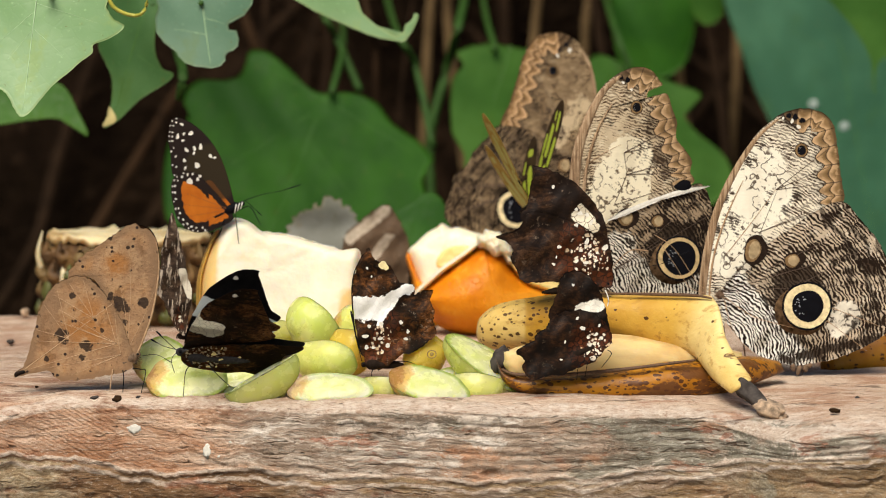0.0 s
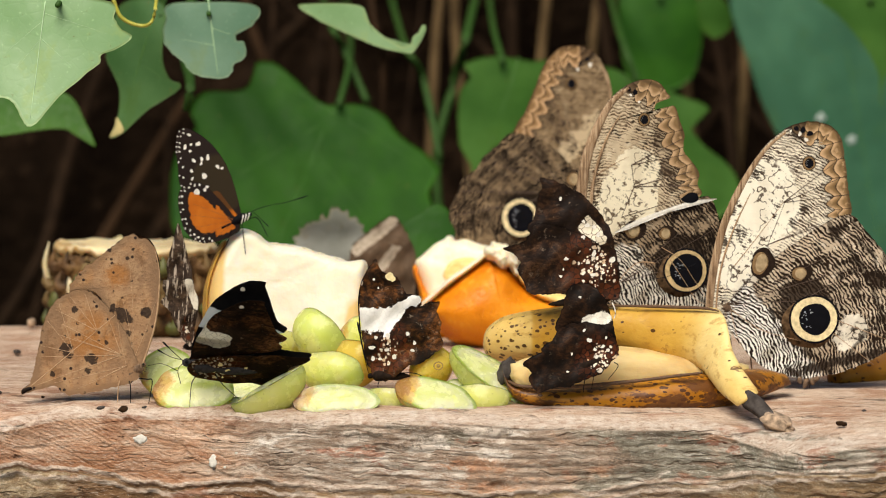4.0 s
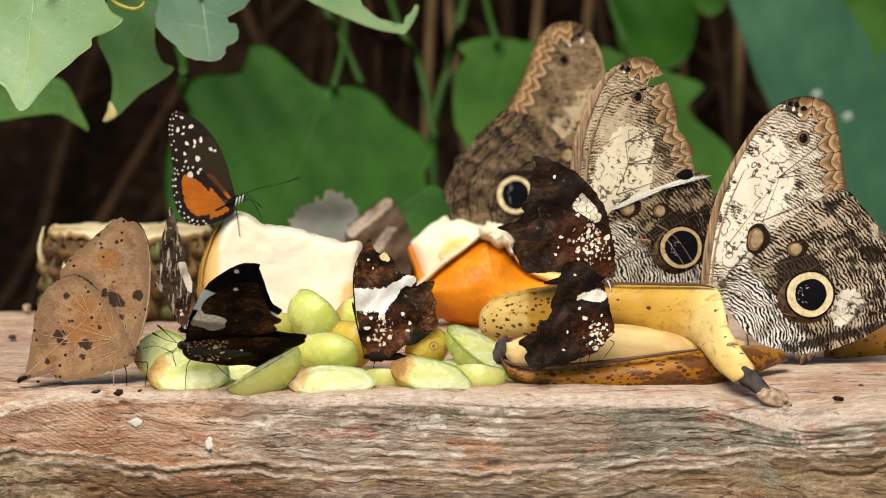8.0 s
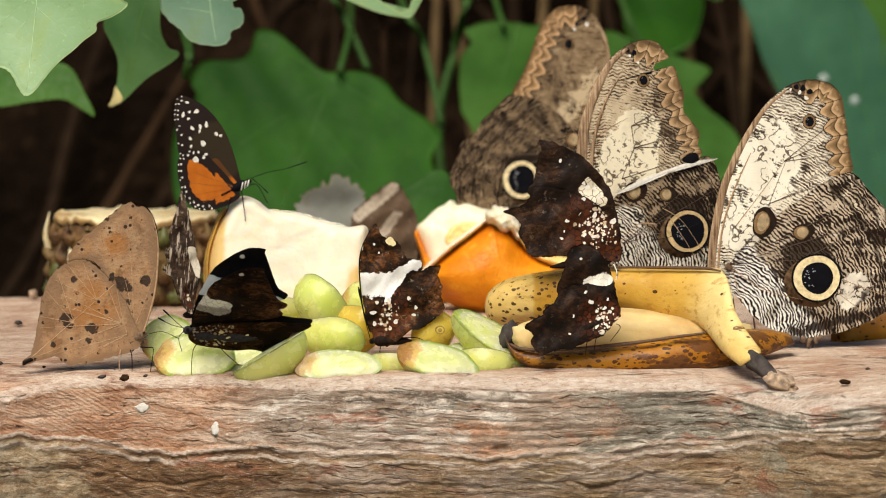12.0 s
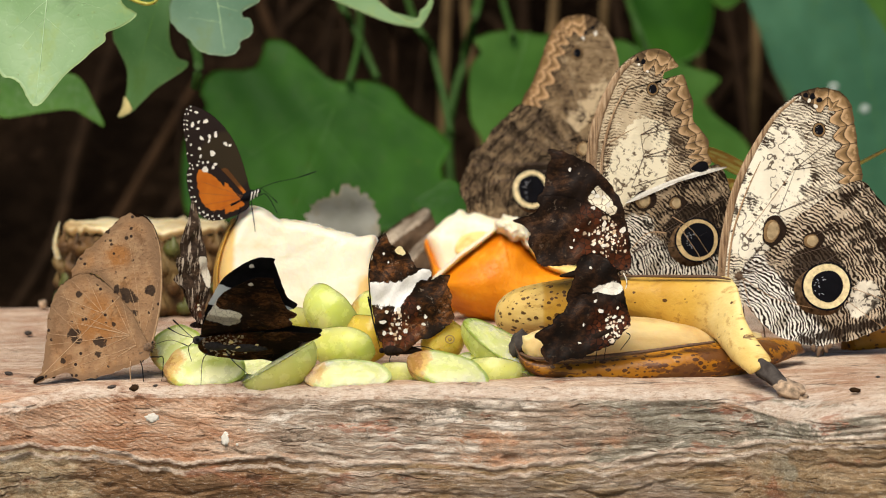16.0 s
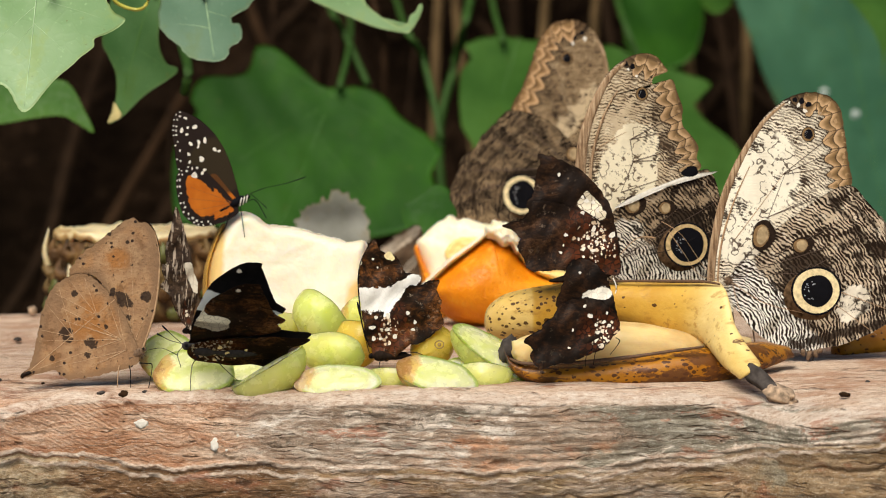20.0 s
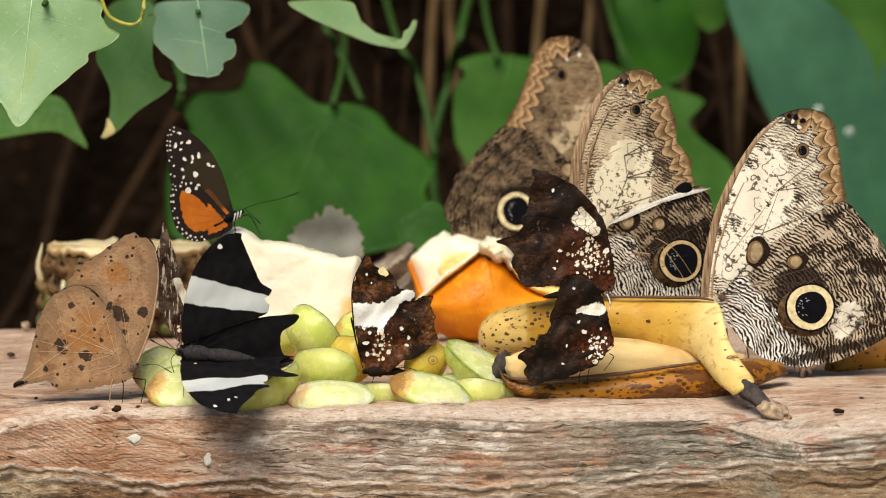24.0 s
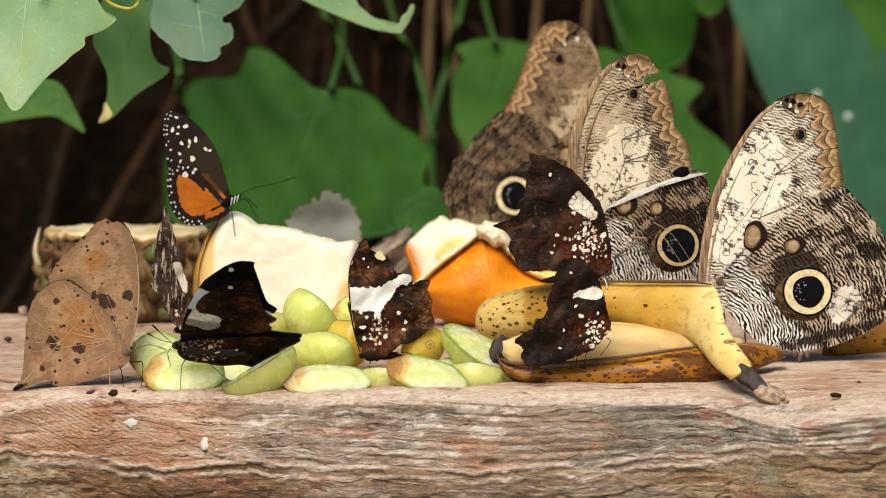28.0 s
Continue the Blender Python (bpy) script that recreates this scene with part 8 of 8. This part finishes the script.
    thin = band_butterfly((-0.08223, 0.05, 0.01404), [(0.5, -0.9), (1.8, 5.8), (2.4, 12.1), (1.2, 16.6), (-0.4, 23.9), (-2.3, 31.1), (-4.3, 37.2), (-5.7, 32.5), (-7.0, 27.5), (-7.6, 22.1), (-6.6, 16.6), (-5.5, 12.1), (-3.8, 4.9), (-1.6, 0.4)], [(0.5, -1.4), (-0.9, 4.9), (-2.6, 10.3), (-5.5, 18.4), (-8.2, 18.8), (-8.9, 16.6), (-7.8, 14.5), (-9.5, 12.1), (-7.3, 10.1), (-6.6, 9.0), (-4.8, 4.9), (-1.6, -0.5)],
        ((-0.8, 18.4), (2.0, 11.2), 1.3), "bark-grey butterfly seen almost edge-on, wings folded", (DARK_EDGE, DARK_EDGE), (1, 0, -2), (-1, 6, -3), (0, 4, 3), 1.2, rz=10, rag=0.4)
    leg(thin[0], [(0, 0, -1), (1, 0, -2), (1, 0, -3)])
    leg(thin[0], [(-1, 0, -1), (-2, 0, -2), (-2, 0, -3)])

    pale = band_butterfly((-0.02396, 0.235, -0.00432), [(-5.8, 4.2), (-10.3, 18.7), (-11.5, 31.1), (-5.7, 37.3), (0.1, 41.9), (4.6, 43.5), (7.9, 39.0), (11.2, 33.2), (12.8, 24.9), (11.2, 12.5), (4.5, 3.1)], [(-4.7, 2.1), (-5.8, 16.6), (-2.6, 29.0), (4.6, 33.2), (11.2, 29.0), (12.4, 18.7), (9.7, 6.2), (2.5, 1.0)],
        ([(-9.4, 31.1)][0], [(3.4, 41.4)][0], 2.0), "brown butterfly with pale striped wing edges, wings folded", (STRIPED, STRIPED), (-2, 0, 1), (8, 4, 0), (0, 4, 3), 2, name="striped_butterfly", hband=([(-4.5, 18.7)][0], [(6.6, 34.2)][0], 1.6))
    leg(pale[0], [(0, 0, 0), (-1, -2, 0), (-2, -3, -1)])
    return thin, pale


def withered_leaf():
    e = thing("withered_leaf", (-0.04392, 0.26, -0.0071), "dull grey withered leaf standing behind the fruit", "leaf")
    ob = part("leaf", sheet("leaf", [(-9.5, 0.0), (-13.2, 16.9), (-14.4, 29.5), (-13.1, 35.9), (-7.2, 41.7), (-2.0, 44.3), (2.2, 46.4), (7.9, 44.7), (12.5, 40.1), (14.1, 33.8), (12.9, 19.0), (8.4, 0.0)], None, 20, 10, 0.5, lambda x, z: 2.0 * np.sin(x * 0.12) + 0.6 * np.sin(z * 0.4), rag=2.2), GREY_DRY, e)
    part("stalk", tube([(0, 0, 0.004), (0.0, 0, -0.001), (0.001, 0, -0.003)], [0.0009, 0.0006], 6, 4), STONE, e)


def tiger():
    e = thing("orange_butterfly", (-0.06808, 0.085, 0.04667), "orange and black butterfly with white spots, on the fruit wedge", "butterfly")
    fore = [(0.6, 1.9), (-0.3, 7.4), (-2.7, 16.1), (-5.4, 22.2), (-9.1, 27.2), (-13.3, 30.8), (-18.2, 33.1), (-20.5, 32.0), (-21.2, 29.0), (-21.4, 25.9), (-20.7, 21.3), (-19.7, 13.9), (-15.6, 13.9), (-10.1, 10.2), (-4.6, 5.6)]
    hind = [(0.0, 0.9), (-5.5, 8.3), (-11.9, 14.4), (-16.5, 15.3), (-19.7, 12.9), (-20.4, 9.3), (-19.7, 4.3), (-18.1, -0.6), (-14.8, -3.7), (-11.6, -4.6), (-7.4, -3.9), (-3.3, -2.4)]
    cf = lambda x, z, g: (np.clip(1.3 * along(x, z, (-1, 2), (-8, 11), 1.3), 0, 1) * (g > 0.5), np.clip(1.3 * near(x, z, -7, 15, 8), 0, 1))
    ch = lambda x, z, g: (np.clip((g - 3.3 + 1.6 * (x > -8)) / 1.5 + 0.5 + 0.2 * np.sin(x * 2.2) * np.sin(z * 2.2), 0, 1) * (z < 13.5 - 0.5 * (x + 18)), 0 * x)
    f, f2 = pair(e, "forewing", fore, cf, (ORANGE_WING, ORANGE_WING), 0.4, margin=None)
    h, h2 = pair(e, "hindwing", hind, ch, (ORANGE_WING, ORANGE_WING), 0.8)
    spots(f, [(-14.0, 27.9), (-10.8, 23.5), (-12.8, 22.9), (-13.0, 21.4), (-7.6, 20.5), (-6.2, 20.0), (-11.9, 17.4), (-15.4, 22.4), (-16.1, 19.0), (-16.6, 25.5), (-16.3, 27.7), (-17.0, 30.8), (-15.8, 16.5), (-18.3, 26.8)], (0.95, 0.95, 0.8, 0.6, 0.75, 0.65, 1.0, 0.75, 0.75, 0.55, 0.6, 0.65, 0.6), WHITE_SPOT, seed=9)
    spots(h, [(-14.3, 12.2), (-11.7, 12.9), (-11.0, 13.9), (-13.4, 14.6), (-15.0, 14.4)], (1.2, 0.7, 0.6, 0.5, 0.5), WHITE_SPOT)
    veins(h, [(-1.3, 3.1)][0], [(-15.6, 8.3), (-16.6, 4.6), (-14.8, 0.6), (-12.0, -1.9), (-7.9, -2.4)], RUST_VEIN, 0.08)
    def dots(wing, pts, inset, size, lo, hi, n):
        line = curve_through([(a, 0, b) for a, b in pts], 8, True)
        cx = sum(q.x for q in line) / len(line)
        cz = sum(q.z for q in line) / len(line)
        rnd = random.Random(n)
        for k in range(n):
            q = line[int((lo + (hi - lo) * (k + rnd.uniform(-0.2, 0.2)) / (n - 1)) * len(line)) % len(line)]
            d = Vector((cx - q.x, 0, cz - q.z)).normalized() * inset
            part("white_dot", disc(size * rnd.uniform(0.7, 1.2), size * rnd.uniform(0.7, 1.0), -0.12, 0.05, 40 * k, 9, (q.x + d.x, q.z + d.z), 0.1), WHITE_SPOT, wing)
    dots(f, fore, 0.45, 0.30, 0.42, 0.74, 9)
    dots(f, fore, 1.7, 0.36, 0.44, 0.72, 8)
    dots(h, hind, 0.5, 0.32, 0.26, 0.80, 13)
    dots(h, hind, 1.5, 0.40, 0.28, 0.80, 12)
    torso(e, (3.6, 0, 5.4), (-12, 0.6, -2.5), 1.6, BLACK)
    for k in (0, 1.0, 2.0):
        part("white_stripe", tube([((1.0 + k) * MM, -1.5 * MM, (4.8 + k * 0.4) * MM), ((0.4 + k) * MM, -1.7 * MM, (2.0 + k * 0.6) * MM)], [0.22 * MM, 0.16 * MM], 5, 2), WHITE_SPOT, e)
    antenna(e, [(3.6, -0.5, 6), (9, -1, 8), (15, -1.5, 9.2), (22, -2, 11.5)], 0.11, 0.2)
    antenna(e, [(3.6, 0.5, 6), (6, 1, 4), (9, 2, 1)], 0.1, 0.2)
    leg(e, [(2, -1, 3), (5.5, -1.5, 4), (9, -2, -2)], 0.18)
    leg(e, [(0.5, -1, 2), (1.2, -1.5, -3), (1.8, -2, -8)], 0.18)
    leg(e, [(-3, -1, 0), (-4.5, -1.5, -5), (-7, -2, -8)], 0.18)
    return e


def malachite():
    """Green-spotted visitor; body along its own y, wings hinged on it."""
    e = thing("green_butterfly", (0, 0, 0), "brown butterfly with lime-green wing patches, visiting the fruit", "butterfly")
    fore = [(-2, 0), (-7, 10), (-12, 22), (-14, 32), (-10, 38), (-3, 36), (3, 28), (6, 16), (5, 5)]
    hind = [(0, 0), (4, 8), (10, 20), (18, 24), (24, 18), (22, 8), (14, 0), (6, -1)]
    lime = (((-1, 6), (-4, 14), 1.5), ((2.5, 8), (2, 17), 1.4), ((-7.5, 17), (-10, 24), 1.3), ((-2.5, 20), (-4, 28), 1.5), ((2.2, 20.5), (1.2, 25), 1.0), ((-9.5, 29), (-9.5, 33), 1.1), ((-5, 32), (-5, 33.5), 0.8))
    lime_hind = (((4, 3), (13, 12), 1.8), ((9, 1.5), (17, 7), 1.3), ((15, 18.5), (19, 18), 1.0), ((20.5, 14), (20.5, 11), 0.8))
    patches = lambda rows: lambda x, z, g: (functools.reduce(np.maximum, [along(x, z, a, b, 1.3 * w) for a, b, w in rows]), 0 * x)
    wings = []
    for side in (0, 1):
        mats = (GREEN_UP, GREEN_UNDER) if side == 0 else (GREEN_UNDER, GREEN_UP)
        w = part("wing", sheet("wing", fore, patches(lime), 26, 8, 0.25), mats, e)
        part("hindwing", sheet("hindwing", hind, patches(lime_hind), 22, 8, 0.25), mats, w).location.y = 0.3 * MM
        wings.append(w)
    part("abdomen", tube([(0, -0.004, 0), (0, 0.004, 0), (0, 0.016, -0.002)], [0.0012, 0.0018, 0.0006], 8), DARK_BROWN, e)
    part("head", blob((0.0014, 0.0014, 0.0013), 0.1, sub=2), DARK_BROWN, e).location = (0, -0.006, 0.0005)
    for s in (-1, 1):
        antenna(e, [(s * 0.5, -6, 1), (s * 4, -10, 6), (s * 8, -13, 11)], 0.1, 0.3)
    return e, wings


GREY_DRY = m_leaf("grey_dry_leaf", (0.19, 0.195, 0.155), (0.42, 0.42, 0.37), 0.8, 0.15)
RUST_VEIN = m_plain("rust_vein", (0.30, 0.09, 0.012), 0.7)
right_owl, mid_owl, back_owl = owl_right(), owl_mid(), owl_back()
leafy, leafy_near, leafy_far = leaf_butterfly()
flap = flapper()
thin, pale_one = dark_ones()
tiger_one = tiger()
withered_leaf()
green_one, green_wings = malachite()


def crumbs():
    """Dark bits, seeds and droppings on the slab."""
    rnd = random.Random(21)
    def bit(at, size, mat, label):
        b = part("crumb", blob([c * MM for c in size], 0.5, sub=2, seed=rnd.random() * 9), mat)
        b.matrix_basis = pose(*at, rnd.uniform(-15, 15), rnd.uniform(-15, 15), rnd.uniform(0, 180))
        tagged(b, label, "crumb", "crumbs on the slab")
    bit((-0.1452, 0.1232, 0.001), (2.2, 1.3, 0.8), BANANA_TIP, "small dark bark crumb lying on the slab")
    bit((-0.1487, 0.2037, 0.002), (1.6, 1.6, 1.6), ROOT_PALE, "small round pale seed on the slab")
    bit((0.00415, 0.1085, 0.001), (1.0, 0.9, 0.8), BLACK, "tiny black crumb on the slab")
    for x, y in ((-0.105, -0.014), (-0.098, -0.016), (-0.14, 0.02), (-0.125, 0.01), (0.128, 0.0), (0.118, -0.03), (-0.092, -0.012)):
        s = rnd.uniform(0.5, 1.4)
        bit((x, y, 0.0004), (s * 1.4, s, s * 0.6), BANANA_TIP if rnd.random() < 0.7 else ROOT, "small dark bark crumb lying on the slab")


crumbs()


# ---- what moves ----
def turn(m, *degrees):
    return m @ pose(0, 0, 0, *degrees)


def motions():
    # the owl at the back shifts after the green one leaves
    b = pose(*back_owl.location)
    old = turn(Matrix.Translation((0.0015, 0, 0.0004)) @ b, 0, -5.2, 0)
    walk(back_owl, [(0.0, old), (1.9, old), (2.0, turn(b, 6, -2, 34)), (2.1, turn(b, 3, -2, 12)), (2.25, turn(Matrix.Translation((0, 0, -0.0012)) @ b, 0, 0.5, 0)), (8.0, b), (28.0, turn(Matrix.Translation((0.0008, 0, 0)) @ b, 0, -1.2, 0))])

    # the leaf-like one rocks and opens its wings for a moment
    a = pose(*leafy.location)
    walk(leafy, [(t, turn(a, 0, d, 0)) for t, d in ((0, 5.5), (1, 5.5), (2, 4), (3, 2.5), (4.5, 2), (7, 1), (8, 0), (11, 0), (12.5, 2), (14.5, 0), (16, -2.5), (18, -0.7), (20.5, 3.5), (22.5, 2), (23.5, 3), (24, 6), (24.8, 6), (25.1, 1), (25.5, -4), (26, -2.5), (28, -4))])
    n, f = Matrix.Translation((0, -0.0004, 0)), Matrix.Translation((0, 0.0004, 0))
    walk(leafy_near, [(0, n), (24.85, n), (25.0, turn(n, 12, -12, 0)), (25.1, turn(n, 8, -8, 0)), (25.25, n), (28, n)])
    walk(leafy_far, [(0, f), (24.85, f), (25.0, turn(f, -4, 3, 0)), (25.1, turn(f, -2, 2, 0)), (25.25, f), (28, f)])

    # the banded one on the grapes opens flat and closes
    e, nf, ff, nh, fh = flap
    base = pose(*e.location)
    low = Matrix.Translation((0, 0, -0.0028)) @ base
    walk(e, [(0, low), (23.3, low), (23.8, base), (24.8, base), (25.25, low), (28, low)])
    # seconds, lean of the near wings, lean of the far wings, how far the forewings are drawn back
    beat = ((0, 47, 35, 9), (12, 48, 36, 9), (20.5, 49, 36, 8), (22.5, 53, 37, 5), (23.3, 53, 37, 5), (23.5, 62, 33, 4), (23.7, 87, 14, 1), (23.9, 108, 5, 0), (24.4, 110, 4, 0), (24.7, 104, 4, 0), (24.9, 90, 5, 0), (25.0, 86, 6, 0), (25.1, 63, 22, 3), (25.25, 47, 35, 8), (28, 47, 35, 9))
    def lean(wing, side, draw, depth):
        rows = []
        for q in beat:
            ang, back = (q[1] if side < 0 else q[2]), q[3]
            rows.append((q[0], pose(0, 0, 0, ang) @ pose(0, depth * 0.001, 0) @ pose(0, 0, 0, 0, back * draw)))
        walk(wing, rows)
    lean(nf, -1, 1.0, -0.3)
    lean(ff, 1, 1.0, 0.3)
    lean(nh, -1, 1.1, -1.1)
    lean(fh, 1, 1.4, 1.1)

    # the edge-on one sways, the striped one sinks and turns
    t0 = pose(*thin[0].location, 0, 0, 10)
    walk(thin[0], [(t, turn(t0, 0, d, s)) for t, d, s in ((0, 1.2, 0), (3, 1, 0), (8, 0, 0), (11, 2.5, 4), (17, 4, 16), (20, 1, 6), (22.5, -1.5, -6), (25, -2.5, -8), (28, 0, 0))])
    p0 = pose(*pale_one[0].location)
    walk(pale_one[0], [(0, p0), (12.5, p0), (13.2, turn(Matrix.Translation((0.001, 0, -0.003)) @ p0, 0, 4, 10)), (14.5, turn(Matrix.Translation((0.002, 0, -0.003)) @ p0, 0, 6, 16)), (17, turn(Matrix.Translation((0.0035, 0, -0.0075)) @ p0, 0, 8, 24)), (22.5, turn(Matrix.Translation((0.003, 0, -0.010)) @ p0, 0, 8, 26)), (28, turn(Matrix.Translation((0.003, 0, -0.010)) @ p0, 0, 8, 26))])

    # the green one: opens and shuts its wings, flies off, comes back behind the big owl, leaves again
    def at(p, rz=0, rx=0):
        return pose(*p, rx, 0, rz)
    sit, away, sit2 = (0.03039, 0.115, 0.04774), (-0.35, 1.2, 0.72), (0.1134, 0.125, 0.04616)
    walk(green_one, [(0, at(sit, 12)), (0.2, at(sit, 12, 4)), (0.45, at(sit, 14, 16)), (0.7, at(sit, 12, 4)), (1.0, at(sit, 12, 6)), (1.2, at(sit, 14, 14)), (1.4, at(sit, 16, 26)), (1.6, at(sit, 12, 12)), (1.75, at(sit, 12)), (1.9, at(sit, 12)), (1.95, at((0.02462, 0.11, 0.05305), 8, -15)), (2.0, at((0.02273, 0.11, 0.0587), 16, -40)), (2.1, at((0.01791, 0.1, 0.05195), -5, -45)), (2.2, at((-0.00451, 0.11, 0.06999), -10, -40)), (2.3, at((-0.02624, 0.12, 0.0996), -20, -30)), (2.45, at((-0.04279, 0.14, 0.1446), -20, -20)), (3.5, at(away)), (12.5, at(away)), (13.0, at((0.2, 0.6, 0.6))), (13.6, at((0.139, 0.2, 0.1362))), (14.0, at((0.1252, 0.13, 0.05149))), (14.3, at(sit2, 11, -16)), (18.4, at(sit2, 11, -16)), (18.6, at(sit2, 11)), (18.8, at((0.1214, 0.13, 0.04862), 24, -10)), (18.9, at((0.1305, 0.13, 0.05723), 46, -10)), (19.0, at((0.1596, 0.13, 0.083), 66, -10)), (19.1, at((0.1731, 0.14, 0.1408), 50, -10)), (20.5, at((0.4, 1.2, 0.72))), (28, at((0.4, 1.2, 0.72)))])
    flaps = ((0, -30, 12), (0.2, -42, 16), (0.4, -74, 34), (0.5, -78, 36), (0.6, -58, 18), (0.8, -28, 10), (1.0, -38, 16), (1.2, -52, 34), (1.4, -64, 40), (1.6, -46, 30), (1.7, -36, 14), (1.8, -30, 6), (1.9, -28, 4), (2.0, -82, 16), (2.1, -60, 52), (2.2, -80, 80), (2.3, -55, 55), (2.45, -80, 80), (3.5, -40, 40), (12.8, -40, 40), (13.6, -70, 70), (14.0, -30, 30), (14.3, -52, 50), (14.5, -52, 48), (15, -66, 70), (15.5, -64, 66), (16, -66, 66), (16.5, -66, 66), (17, -62, 58), (17.5, -62, 60), (17.8, -55, 60), (18, -45, 62), (18.3, -36, 46), (18.5, -33, 52), (18.7, -30, 56), (18.8, -34, 62), (18.9, -24, 50), (19.0, 8, 46), (19.1, -30, 40), (20, -40, 40), (28, -40, 40))
    for k, w in enumerate(green_wings):
        walk(w, [(q[0], pose(0, 0, 0, 0, q[1 + k]) @ pose(0, 0, 0, 0, 0, 90)) for q in flaps])


motions()
